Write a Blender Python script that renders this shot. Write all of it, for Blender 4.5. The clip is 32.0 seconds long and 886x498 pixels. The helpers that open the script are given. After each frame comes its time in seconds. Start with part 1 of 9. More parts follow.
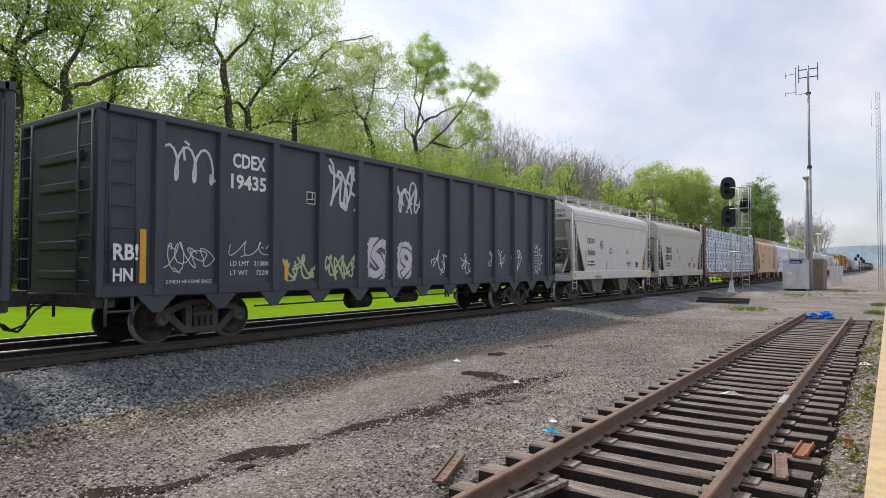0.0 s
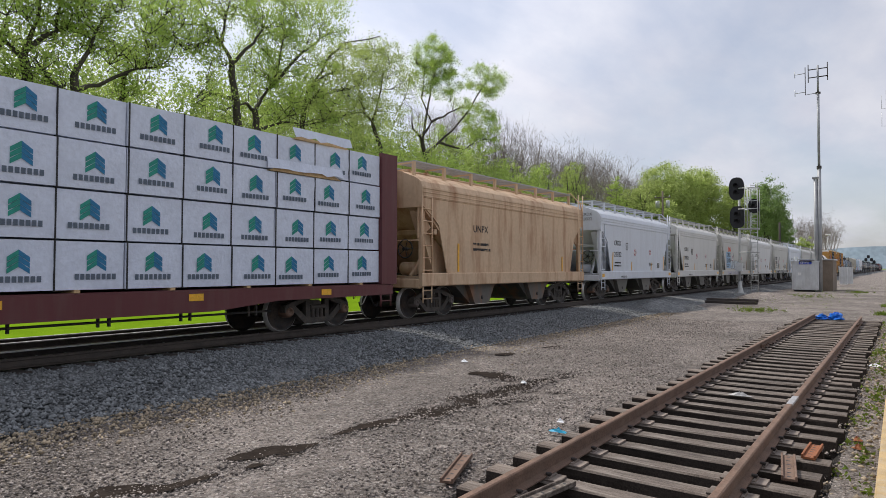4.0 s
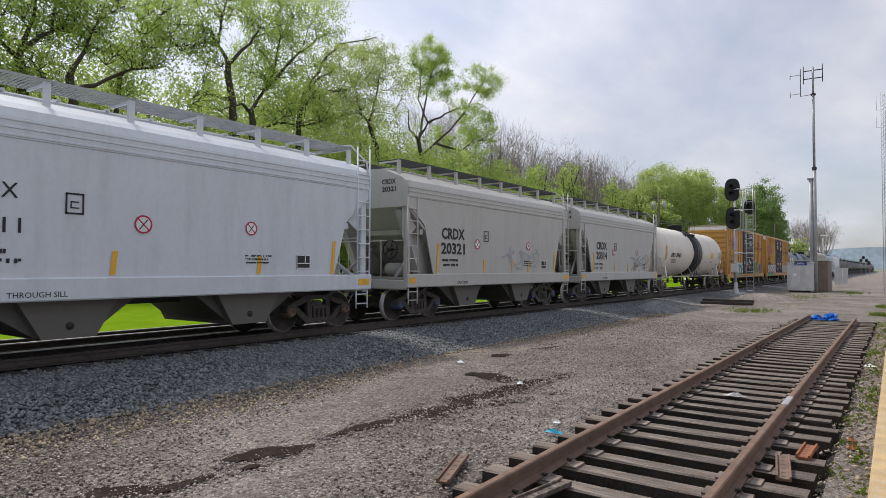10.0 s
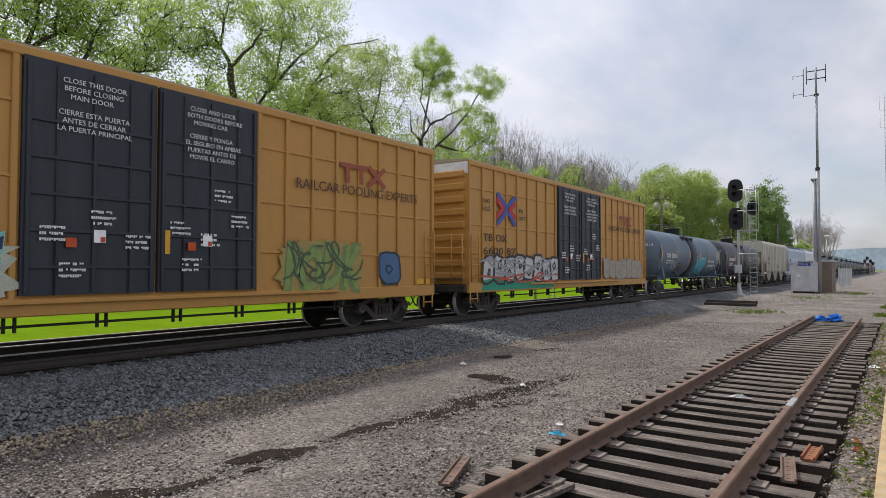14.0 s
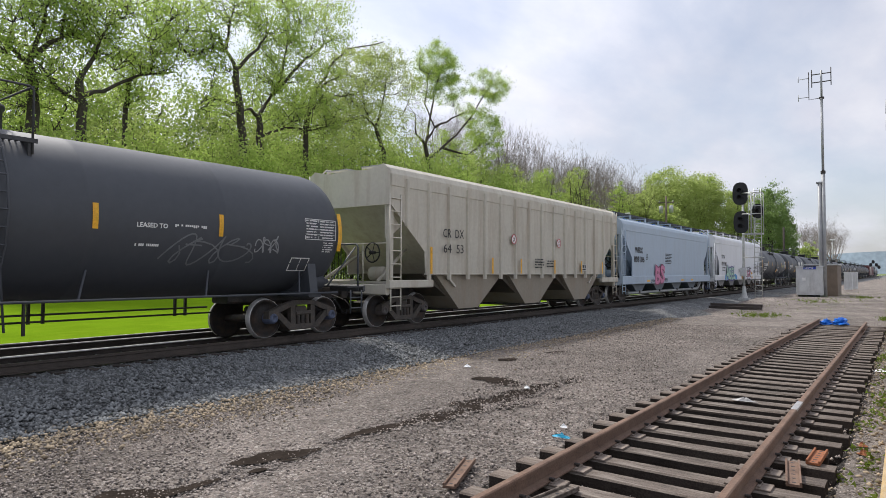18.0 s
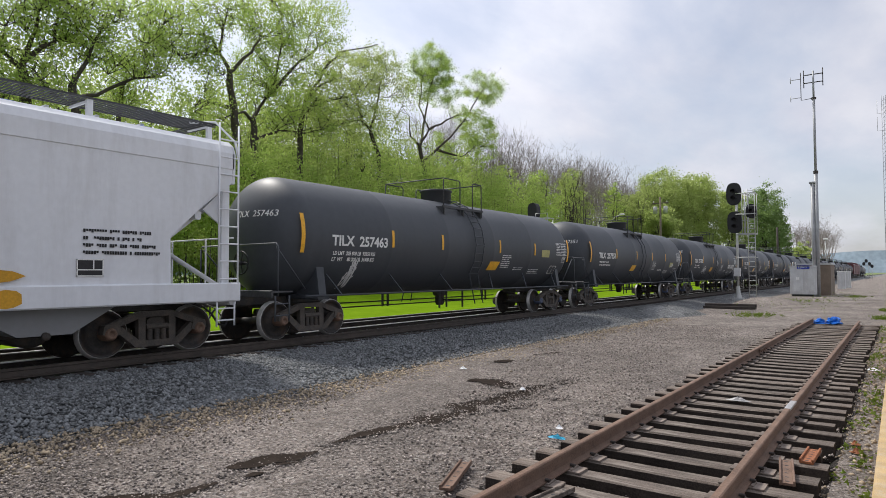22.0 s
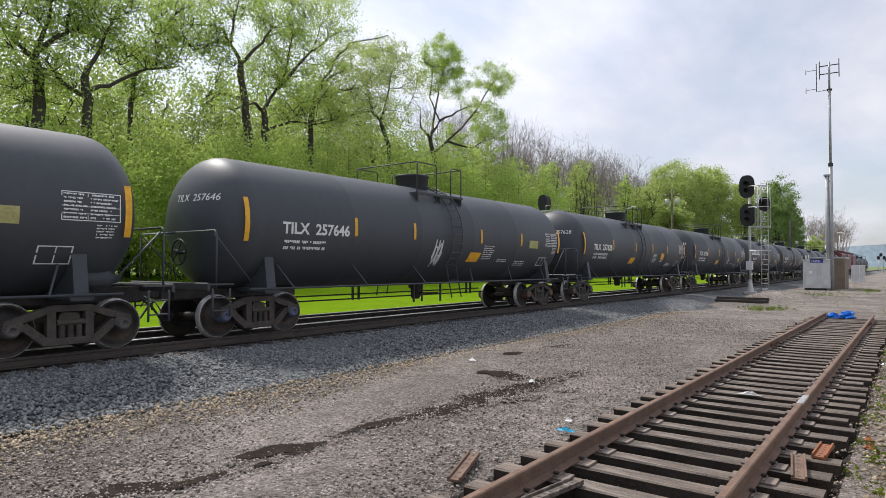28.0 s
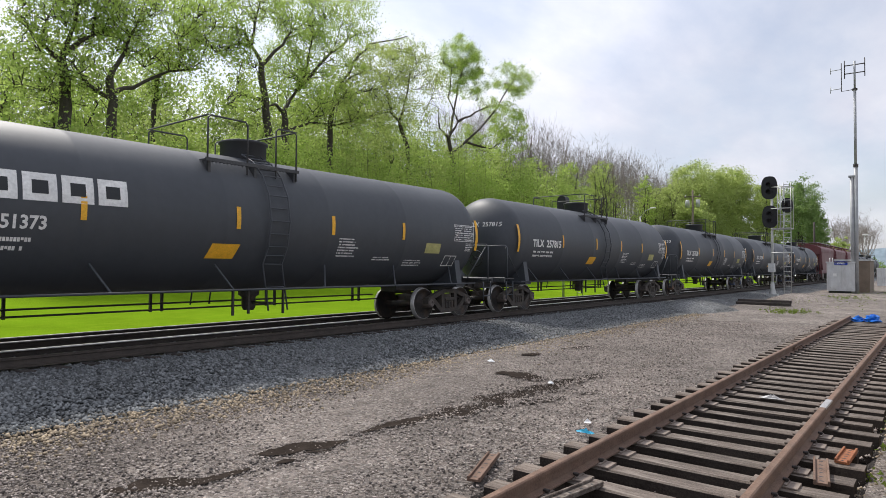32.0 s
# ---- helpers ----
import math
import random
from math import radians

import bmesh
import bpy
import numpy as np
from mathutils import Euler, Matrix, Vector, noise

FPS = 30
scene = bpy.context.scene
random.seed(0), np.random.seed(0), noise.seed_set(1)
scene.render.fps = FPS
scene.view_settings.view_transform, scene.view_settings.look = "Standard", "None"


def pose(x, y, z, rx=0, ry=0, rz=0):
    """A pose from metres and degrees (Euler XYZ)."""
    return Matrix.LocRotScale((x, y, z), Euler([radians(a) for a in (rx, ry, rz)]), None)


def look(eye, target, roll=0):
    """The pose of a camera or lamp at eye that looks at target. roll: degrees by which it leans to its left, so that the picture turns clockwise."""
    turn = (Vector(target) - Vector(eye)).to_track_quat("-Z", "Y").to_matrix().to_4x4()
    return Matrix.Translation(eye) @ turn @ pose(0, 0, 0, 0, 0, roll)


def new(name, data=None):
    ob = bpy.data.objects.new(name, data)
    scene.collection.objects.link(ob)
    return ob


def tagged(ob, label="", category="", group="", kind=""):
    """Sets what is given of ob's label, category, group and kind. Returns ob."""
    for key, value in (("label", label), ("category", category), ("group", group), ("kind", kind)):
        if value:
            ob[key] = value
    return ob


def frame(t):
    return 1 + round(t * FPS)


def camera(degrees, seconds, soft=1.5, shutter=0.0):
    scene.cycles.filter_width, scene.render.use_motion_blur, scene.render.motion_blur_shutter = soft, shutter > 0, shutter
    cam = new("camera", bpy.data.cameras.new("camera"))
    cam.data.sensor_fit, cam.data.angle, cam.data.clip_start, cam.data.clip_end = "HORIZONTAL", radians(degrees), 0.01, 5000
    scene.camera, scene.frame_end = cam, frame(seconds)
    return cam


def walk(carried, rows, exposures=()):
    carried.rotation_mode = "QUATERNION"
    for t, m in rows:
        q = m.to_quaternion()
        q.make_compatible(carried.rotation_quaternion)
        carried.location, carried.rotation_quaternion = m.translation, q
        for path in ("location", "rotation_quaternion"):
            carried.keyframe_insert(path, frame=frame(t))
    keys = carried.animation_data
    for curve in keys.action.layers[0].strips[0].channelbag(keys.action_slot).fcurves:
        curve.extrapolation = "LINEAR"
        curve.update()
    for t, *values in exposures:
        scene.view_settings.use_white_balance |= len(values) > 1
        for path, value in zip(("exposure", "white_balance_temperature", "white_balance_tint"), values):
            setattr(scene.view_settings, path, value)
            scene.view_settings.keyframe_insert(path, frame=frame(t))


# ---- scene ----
cam = camera(69.98, 32.0, soft=0.5)
PATH = [
    # seconds, eye, target, roll
    (0, (-0.014, 0.020, 2.030), (-11.543, 16.352, 2.593), 0.09),
    (0.5, (-0.012, 0.030, 2.026), (-11.570, 16.343, 2.570), 0.10),
    (1, (-0.014, 0.034, 2.023), (-11.608, 16.322, 2.572), 0.07),
    (1.5, (-0.013, 0.028, 2.024), (-11.642, 16.289, 2.590), 0.08),
    (2, (-0.012, 0.019, 2.027), (-11.661, 16.266, 2.608), 0.14),
    (2.5, (-0.009, 0.018, 2.027), (-11.680, 16.248, 2.615), 0.10),
    (3, (-0.009, 0.019, 2.027), (-11.704, 16.233, 2.616), 0.11),
    (3.5, (-0.010, 0.004, 2.030), (-11.710, 16.214, 2.620), 0.15),
    (5.5, (-0.010, 0.007, 2.029), (-11.773, 16.174, 2.546), 0.06),
    (6, (-0.007, 0.005, 2.029), (-11.771, 16.170, 2.557), 0.06),
    (6.5, (-0.005, -0.003, 2.029), (-11.762, 16.168, 2.562), 0.09),
    (7, (-0.001, -0.008, 2.029), (-11.744, 16.173, 2.566), 0.13),
    (7.5, (0.000, -0.010, 2.029), (-11.724, 16.184, 2.571), 0.14),
    (8, (0.000, -0.019, 2.029), (-11.692, 16.198, 2.581), 0.15),
    (8.5, (0.002, -0.023, 2.032), (-11.639, 16.231, 2.592), 0.15),
    (9, (0.000, -0.007, 2.030), (-11.611, 16.267, 2.609), 0.16),
    (9.5, (0.001, -0.002, 2.031), (-11.614, 16.269, 2.625), 0.12),
    (10, (0.001, -0.005, 2.030), (-11.623, 16.259, 2.634), 0.15),
    (10.5, (-0.002, -0.005, 2.028), (-11.638, 16.250, 2.637), 0.20),
    (11, (-0.004, -0.001, 2.028), (-11.646, 16.249, 2.649), 0.25),
    (11.5, (-0.003, 0.004, 2.029), (-11.646, 16.252, 2.669), 0.24),
    (12, (-0.004, 0.004, 2.030), (-11.652, 16.249, 2.685), 0.20),
    (12.5, (-0.004, 0.001, 2.030), (-11.654, 16.244, 2.692), 0.11),
    (13, (-0.002, 0.001, 2.029), (-11.654, 16.243, 2.691), 0.02),
    (13.5, (-0.005, 0.009, 2.028), (-11.664, 16.245, 2.688), 0.00),
    (14, (-0.007, 0.018, 2.028), (-11.698, 16.232, 2.682), 0.02),
    (14.5, (-0.008, 0.011, 2.027), (-11.735, 16.199, 2.675), 0.10),
    (16.5, (0.003, -0.008, 2.033), (-11.767, 16.147, 2.715), 0.15),
    (17, (0.004, -0.016, 2.031), (-11.754, 16.147, 2.724), 0.19),
    (17.5, (0.001, -0.009, 2.025), (-11.764, 16.149, 2.742), 0.21),
    (18, (-0.003, 0.002, 2.025), (-11.797, 16.138, 2.765), 0.15),
    (18.5, (0.004, -0.003, 2.031), (-11.752, 16.161, 2.748), 0.00),
    (19, (0.007, -0.010, 2.034), (-11.720, 16.176, 2.743), -0.07),
    (19.5, (0.007, -0.013, 2.032), (-11.704, 16.184, 2.752), -0.05),
    (20, (0.008, -0.011, 2.034), (-11.701, 16.187, 2.765), -0.06),
    (20.5, (0.008, -0.013, 2.032), (-11.697, 16.187, 2.770), -0.03),
    (21, (0.011, -0.013, 2.029), (-11.685, 16.193, 2.784), -0.04),
    (21.5, (0.016, -0.023, 2.033), (-11.667, 16.192, 2.810), -0.12),
    (22, (0.017, -0.022, 2.034), (-11.652, 16.201, 2.832), -0.23),
    (22.5, (0.018, -0.028, 2.031), (-11.615, 16.220, 2.840), 0.06),
    (23, (0.019, -0.039, 2.034), (-11.555, 16.251, 2.850), 0.14),
    (23.5, (0.013, -0.006, 2.032), (-11.555, 16.288, 2.866), -0.02),
    (24, (0.010, 0.009, 2.031), (-11.585, 16.284, 2.864), -0.12),
    (24.5, (0.008, 0.014, 2.032), (-11.629, 16.261, 2.816), -0.02),
    (25, (0.002, 0.020, 2.026), (-11.675, 16.242, 2.734), 0.06),
    (25.5, (0.004, 0.020, 2.028), (-11.724, 16.207, 2.694), -0.02),
    (27.5, (0.007, 0.012, 2.029), (-11.868, 16.096, 2.579), -0.06),
    (28, (0.002, 0.014, 2.027), (-11.930, 16.055, 2.569), 0.06),
    (28.5, (-0.004, 0.014, 2.025), (-12.011, 15.999, 2.567), 0.15),
    (29, (-0.008, 0.010, 2.026), (-12.105, 15.928, 2.565), 0.26),
    (29.5, (-0.008, 0.007, 2.025), (-12.232, 15.828, 2.568), 0.26),
    (30, (-0.008, -0.005, 2.026), (-12.350, 15.723, 2.579), 0.22),
    (30.5, (-0.006, -0.015, 2.026), (-12.410, 15.664, 2.600), 0.19),
    (31, (0.001, -0.029, 2.027), (-12.416, 15.638, 2.616), 0.17),
    (31.5, (0.006, -0.040, 2.028), (-12.398, 15.638, 2.606), 0.27),
    (32, (0.011, -0.047, 2.036), (-12.366, 15.653, 2.590), 0.35),
]
walk(cam, [(t, look(e, g, r)) for t, e, g, r in PATH], exposures=((0, 0.22), (2, 0.08), (3, -0.03), (14, -0.03), (17, 0.0), (18, 0.14), (19, 0.08), (20, -0.04), (21, -0.02), (23, 0.13), (28, 0.18), (32, 0.2)))

# ---- world, sun ----
SUN_AZ, SUN_EL = -80.0, 54.0


def build_world():
    w = bpy.data.worlds.new("sky")
    scene.world = w
    w.use_nodes = True
    nt = w.node_tree
    nt.nodes.clear()
    N, L = nt.nodes.new, nt.links.new
    out, mix = N("ShaderNodeOutputWorld"), N("ShaderNodeMixShader")
    bsky, bcloud, sky = N("ShaderNodeBackground"), N("ShaderNodeBackground"), N("ShaderNodeTexSky")
    sky.sky_type, sky.sun_disc = "NISHITA", False
    sky.sun_elevation, sky.sun_rotation = radians(SUN_EL), radians(SUN_AZ)
    sky.air_density, sky.dust_density = 1.0, 2.0
    bsky.inputs["Strength"].default_value = 0.13
    L(sky.outputs[0], bsky.inputs["Color"])
    co, sep = N("ShaderNodeTexCoord"), N("ShaderNodeSeparateXYZ")
    L(co.outputs["Generated"], sep.inputs[0])
    lift = N("ShaderNodeMath")
    lift.operation = "ADD"
    lift.inputs[1].default_value = 0.22
    L(sep.outputs[2], lift.inputs[0])
    inv, div = N("ShaderNodeCombineXYZ"), N("ShaderNodeVectorMath")
    for k in range(3):
        L(lift.outputs[0], inv.inputs[k])
    div.operation = "DIVIDE"
    L(co.outputs["Generated"], div.inputs[0])
    L(inv.outputs[0], div.inputs[1])
    mp = N("ShaderNodeMapping")
    mp.inputs["Scale"].default_value = (1.0, 0.55, 1.0)
    mp.inputs["Rotation"].default_value = (0, 0, 0.6)
    mp.inputs["Location"].default_value = (0.35, 1.3, 0.0)
    L(div.outputs[0], mp.inputs[0])
    n1, n2 = N("ShaderNodeTexNoise"), N("ShaderNodeTexNoise")
    for n, s, d in ((n1, 1.7, 7.0), (n2, 4.5, 9.0)):
        n.inputs["Scale"].default_value, n.inputs["Detail"].default_value = s, d
        n.inputs["Roughness"].default_value = 0.55
        L(mp.outputs[0], n.inputs["Vector"])
    ramp, ramp2 = N("ShaderNodeValToRGB"), N("ShaderNodeValToRGB")
    ramp.color_ramp.elements[0].position, ramp.color_ramp.elements[1].position = 0.38, 0.62
    ramp.color_ramp.elements[0].color = (0.48, 0.48, 0.48, 1)
    ramp.color_ramp.elements[1].color = (0.97, 0.97, 0.97, 1)
    L(n1.outputs[0], ramp.inputs[0])
    ramp2.color_ramp.elements[0].position, ramp2.color_ramp.elements[1].position = 0.3, 0.75
    ramp2.color_ramp.elements[0].color = (0.69, 0.705, 0.81, 1)
    ramp2.color_ramp.elements[1].color = (0.84, 0.845, 0.915, 1)
    L(n2.outputs[0], ramp2.inputs[0])
    # clouds are brighter towards the veiled sun
    dot, rng = N("ShaderNodeVectorMath"), N("ShaderNodeMapRange")
    dot.operation = "DOT_PRODUCT"
    a, e = radians(SUN_AZ), radians(SUN_EL)
    dot.inputs[1].default_value = (math.sin(a) * math.cos(e), math.cos(a) * math.cos(e), math.sin(e))
    L(co.outputs["Generated"], dot.inputs[0])
    L(dot.outputs["Value"], rng.inputs[0])
    rng.inputs[1].default_value, rng.inputs[2].default_value = 0.45, 1.0
    rng.inputs[3].default_value, rng.inputs[4].default_value = 0.93, 1.75
    L(ramp2.outputs[0], bcloud.inputs["Color"])
    L(rng.outputs[0], bcloud.inputs["Strength"])
    L(ramp.outputs[0], mix.inputs[0])
    L(bsky.outputs[0], mix.inputs[1])
    L(bcloud.outputs[0], mix.inputs[2])
    L(mix.outputs[0], out.inputs[0])
    sun = new("sun", bpy.data.lights.new("sun", "SUN"))
    sun.data.energy, sun.data.angle, sun.data.color = 3.2, radians(5), (1.0, 0.95, 0.885)
    sun.matrix_basis = look(tuple(60 * v for v in dot.inputs[1].default_value), (0, 0, 0))


build_world()


# ---- materials ----
def mat(name, col, rough=0.7, metal=0.0, var=0.2, s1=1.5, s2=40.0, bump=0.15, bdist=0.01, stain=None, samt=0.0,
        sscale=(1.2, 1.2, 0.25), ob_col=False, rnd=0.0, spec=0.4, isl=0.0):
    """A paint or surface with variation at two scales, stains of a second colour, and fine relief."""
    m = bpy.data.materials.new(name)
    m.use_nodes = True
    nt = m.node_tree
    N, L = nt.nodes.new, nt.links.new
    b = nt.nodes["Principled BSDF"]
    b.inputs["Metallic"].default_value = metal
    b.inputs["Specular IOR Level"].default_value = spec
    co = N("ShaderNodeTexCoord")
    na, nb = N("ShaderNodeTexNoise"), N("ShaderNodeTexNoise")
    for n, s, d in ((na, s1, 5.0), (nb, s2, 4.0)):
        n.inputs["Scale"].default_value, n.inputs["Detail"].default_value = s, d
        L(co.outputs["Object"], n.inputs["Vector"])
    ra, rb, mul = N("ShaderNodeMapRange"), N("ShaderNodeMapRange"), N("ShaderNodeMath")
    for r, n in ((ra, na), (rb, nb)):
        r.inputs[1].default_value, r.inputs[2].default_value = 0.3, 0.7
        r.inputs[3].default_value, r.inputs[4].default_value = 1 - var, 1 + var
        L(n.outputs[0], r.inputs[0])
    mul.operation = "MULTIPLY"
    L(ra.outputs[0], mul.inputs[0])
    L(rb.outputs[0], mul.inputs[1])
    fac = mul.outputs[0]
    for amount, kind in ((rnd, "ShaderNodeObjectInfo"), (isl, "ShaderNodeNewGeometry")):
        if amount:
            oi, rr, m2 = N(kind), N("ShaderNodeMapRange"), N("ShaderNodeMath")
            rr.inputs[3].default_value, rr.inputs[4].default_value = 1 - amount, 1 + amount
            L(oi.outputs["Random" if kind.endswith("Info") else "Random Per Island"], rr.inputs[0])
            m2.operation = "MULTIPLY"
            L(fac, m2.inputs[0])
            L(rr.outputs[0], m2.inputs[1])
            fac = m2.outputs[0]
    sc = N("ShaderNodeVectorMath")
    sc.operation = "SCALE"
    if ob_col:
        oc = N("ShaderNodeObjectInfo")
        L(oc.outputs["Color"], sc.inputs[0])
    else:
        sc.inputs[0].default_value = col
    L(fac, sc.inputs["Scale"])
    colour = sc.outputs[0]
    if stain:
        mp, ns, rs, mx = N("ShaderNodeMapping"), N("ShaderNodeTexNoise"), N("ShaderNodeMapRange"), N("ShaderNodeMix")
        mp.inputs["Scale"].default_value = sscale
        L(co.outputs["Object"], mp.inputs[0])
        L(mp.outputs[0], ns.inputs["Vector"])
        ns.inputs["Scale"].default_value, ns.inputs["Detail"].default_value = 2.2, 8.0
        ns.inputs["Roughness"].default_value = 0.65
        rs.inputs[1].default_value, rs.inputs[2].default_value = 0.47, 0.72
        rs.inputs[3].default_value, rs.inputs[4].default_value = 0.0, samt
        L(ns.outputs[0], rs.inputs[0])
        mx.data_type = "RGBA"
        L(rs.outputs[0], mx.inputs["Factor"])
        L(colour, mx.inputs["A"])
        mx.inputs["B"].default_value = (*stain, 1)
        colour = mx.outputs["Result"]
    L(colour, b.inputs["Base Color"])
    rg = N("ShaderNodeMapRange")
    rg.inputs[3].default_value, rg.inputs[4].default_value = max(rough - 0.12, 0.03), min(rough + 0.12, 1)
    L(na.outputs[0], rg.inputs[0])
    L(rg.outputs[0], b.inputs["Roughness"])
    if bump:
        bp = N("ShaderNodeBump")
        bp.inputs["Strength"].default_value, bp.inputs["Distance"].default_value = bump, bdist
        L(nb.outputs[0], bp.inputs["Height"])
        L(bp.outputs[0], b.inputs["Normal"])
    return m


PAINT = mat("car_paint", (1, 1, 1), 0.5, var=0.03, s1=0.7, s2=9.0, bump=0.05, stain=(0.20, 0.17, 0.14), samt=0.16, sscale=(1.5, 1.5, 0.22), ob_col=True)
DARK_PAINT = mat("dark_car_paint", (1, 1, 1), 0.5, var=0.06, s1=0.7, s2=9.0, bump=0.05, stain=(0.13, 0.135, 0.14), samt=0.14, sscale=(1.5, 1.5, 0.22), ob_col=True)
RUSTY_PAINT = mat("rust_streaked_paint", (1, 1, 1), 0.7, var=0.06, s1=0.7, s2=9.0, bump=0.1, stain=(0.30, 0.125, 0.05), samt=0.85, sscale=(1.1, 1.1, 0.16), ob_col=True)
WORN_PAINT = mat("weathered_paint", (1, 1, 1), 0.65, var=0.05, s1=0.7, s2=9.0, bump=0.08, stain=(0.27, 0.18, 0.11), samt=0.42, sscale=(1.3, 1.3, 0.14), ob_col=True)
TANK_PAINT = mat("tank_paint", (1, 1, 1), 0.52, var=0.055, s1=0.5, s2=6.0, bump=0.04, stain=(0.11, 0.11, 0.11), samt=0.10, sscale=(1.0, 1.2, 0.3), ob_col=True)
STEEL_DK = mat("grimy_steel", (0.045, 0.042, 0.04), 0.75, var=0.3, s1=3, s2=30, bump=0.2, stain=(0.11, 0.08, 0.055), samt=0.6, sscale=(2, 2, 2))
TRUCK_MAT = mat("truck_casting", (0.066, 0.058, 0.051), 0.8, var=0.3, s1=4, s2=45, bump=0.3, stain=(0.15, 0.11, 0.08), samt=0.5, sscale=(3, 3, 3), rnd=0.2)
WHEEL_MAT = mat("wheel_steel", (0.038, 0.035, 0.033), 0.62, 0.3, var=0.25, s1=4, s2=30, bump=0.1, stain=(0.13, 0.08, 0.05), samt=0.5, sscale=(2, 2, 2))
TREAD_MAT = mat("polished_tread", (0.46, 0.45, 0.44), 0.4, 0.45, var=0.1, s1=5, s2=30, bump=0.05)
WHITE_INK = mat("white_lettering", (0.78, 0.78, 0.76), 0.6, var=0.12, s1=3, s2=20, bump=0.0)
BLACK_INK = mat("black_lettering", (0.025, 0.025, 0.027), 0.6, var=0.2, s1=3, s2=20, bump=0.0)
YELLOW = mat("reflective_yellow", (0.80, 0.42, 0.03), 0.4, var=0.12, s1=6, s2=30, bump=0.03)
INK = mat("sprayed_paint", (1, 1, 1), 0.55, var=0.12, s1=4, s2=30, bump=0.0, ob_col=True)
GRATE = mat("galvanised_grating", (0.36, 0.37, 0.37), 0.5, 0.5, var=0.15, s1=3, s2=30, bump=0.1)
DK_GRATE = mat("dark_grating", (0.07, 0.072, 0.075), 0.6, 0.3, var=0.2, s1=3, s2=30, bump=0.1)
RUST = mat("rusted_rail", (0.165, 0.104, 0.074), 0.85, 0.1, var=0.25, s1=5, s2=60, bump=0.35, stain=(0.225, 0.155, 0.115), samt=0.7, sscale=(4, 1.2, 4))
RUST_DK = mat("dark_rail", (0.052, 0.044, 0.039), 0.85, 0.1, var=0.25, s1=5, s2=60, bump=0.3, stain=(0.095, 0.072, 0.058), samt=0.6, sscale=(4, 1, 4))
RUST_NEAR = mat("brown_rail", (0.068, 0.056, 0.048), 0.7, 0.15, var=0.25, s1=5, s2=60, bump=0.3, stain=(0.11, 0.085, 0.07), samt=0.6, sscale=(4, 1, 4))
RUST_RED = mat("orange_rust", (0.28, 0.105, 0.045), 0.85, 0.05, var=0.25, s1=8, s2=80, bump=0.4, stain=(0.17, 0.08, 0.05), samt=0.6, sscale=(5, 5, 5))
# worn steel, near-white and mostly matt: the sky's glint is in the colour
SHINE = mat("worn_railhead_glint", (0.78, 0.77, 0.75), 0.42, 0.25, var=0.08, s1=3, s2=30, bump=0.03)
TIE = mat("weathered_tie", (0.125, 0.10, 0.082), 0.9, var=0.35, s1=2.2, s2=70, bump=0.8, bdist=0.012, stain=(0.33, 0.285, 0.24), samt=0.8, sscale=(0.9, 7, 7), rnd=0.3)
TIE_DK = mat("creosoted_tie", (0.055, 0.045, 0.04), 0.9, var=0.3, s1=3, s2=50, bump=0.5, stain=(0.10, 0.09, 0.08), samt=0.5, sscale=(1, 6, 6), rnd=0.2)
TIE_SIDE = mat("dark_tie_side", (0.045, 0.036, 0.030), 0.95, var=0.35, s1=3, s2=60, bump=0.6, stain=(0.09, 0.075, 0.062), samt=0.5, sscale=(1, 6, 6), rnd=0.3, spec=0.1)
WELD = mat("ground_steel", (0.46, 0.45, 0.44), 0.4, 0.5, var=0.2, s1=8, s2=60, bump=0.05, stain=(0.25, 0.19, 0.15), samt=0.7, sscale=(9, 3, 9))
CONCRETE = mat("concrete", (0.42, 0.40, 0.36), 0.9, var=0.14, s1=1.5, s2=60, bump=0.3, stain=(0.25, 0.22, 0.19), samt=0.5, sscale=(2, 2, 2))
EDGE_PAINT = mat("worn_yellow_paint", (0.44, 0.31, 0.15), 0.8, var=0.18, s1=5, s2=90, bump=0.35, stain=(0.42, 0.36, 0.28), samt=0.8, sscale=(4, 4, 4))
ALU = mat("weathered_aluminium", (0.60, 0.61, 0.61), 0.5, 0.4, var=0.1, s1=1.5, s2=30, bump=0.05, stain=(0.33, 0.32, 0.30), samt=0.5)
GALV = mat("galvanised_steel", (0.50, 0.51, 0.50), 0.5, 0.45, var=0.12, s1=3, s2=30, bump=0.05, stain=(0.36, 0.34, 0.30), samt=0.4)
MAST_GREY = mat("dull_mast_grey", (0.33, 0.34, 0.35), 0.55, 0.3, var=0.15, s1=2, s2=20, bump=0.05)
BLACK = mat("matt_black", (0.018, 0.018, 0.020), 0.6, var=0.2, s1=3, s2=40, bump=0.05)
BROWN = mat("brown_siding", (0.21, 0.165, 0.125), 0.8, var=0.15, s1=1.5, s2=30, bump=0.1)
POLE_WOOD = mat("pole_wood", (0.17, 0.135, 0.105), 0.9, var=0.25, s1=2, s2=40, bump=0.4, stain=(0.10, 0.08, 0.07), samt=0.5, sscale=(6, 6, 0.4))
BLUE_TARP = mat("blue_plastic", (0.02, 0.17, 0.62), 0.35, var=0.25, s1=9, s2=50, bump=0.3)
BLUE_SIGN = mat("blue_sign", (0.03, 0.06, 0.36), 0.4, var=0.08, s1=6, s2=30, bump=0.0)
WRAP = mat("lumber_wrap", (0.64, 0.69, 0.80), 0.38, var=0.06, s1=2.5, s2=12, bump=0.35, bdist=0.03, stain=(0.48, 0.52, 0.62), samt=0.35, sscale=(2, 2, 2))
WOOD_RAW = mat("raw_lumber", (0.55, 0.38, 0.20), 0.8, var=0.2, s1=3, s2=40, bump=0.2)
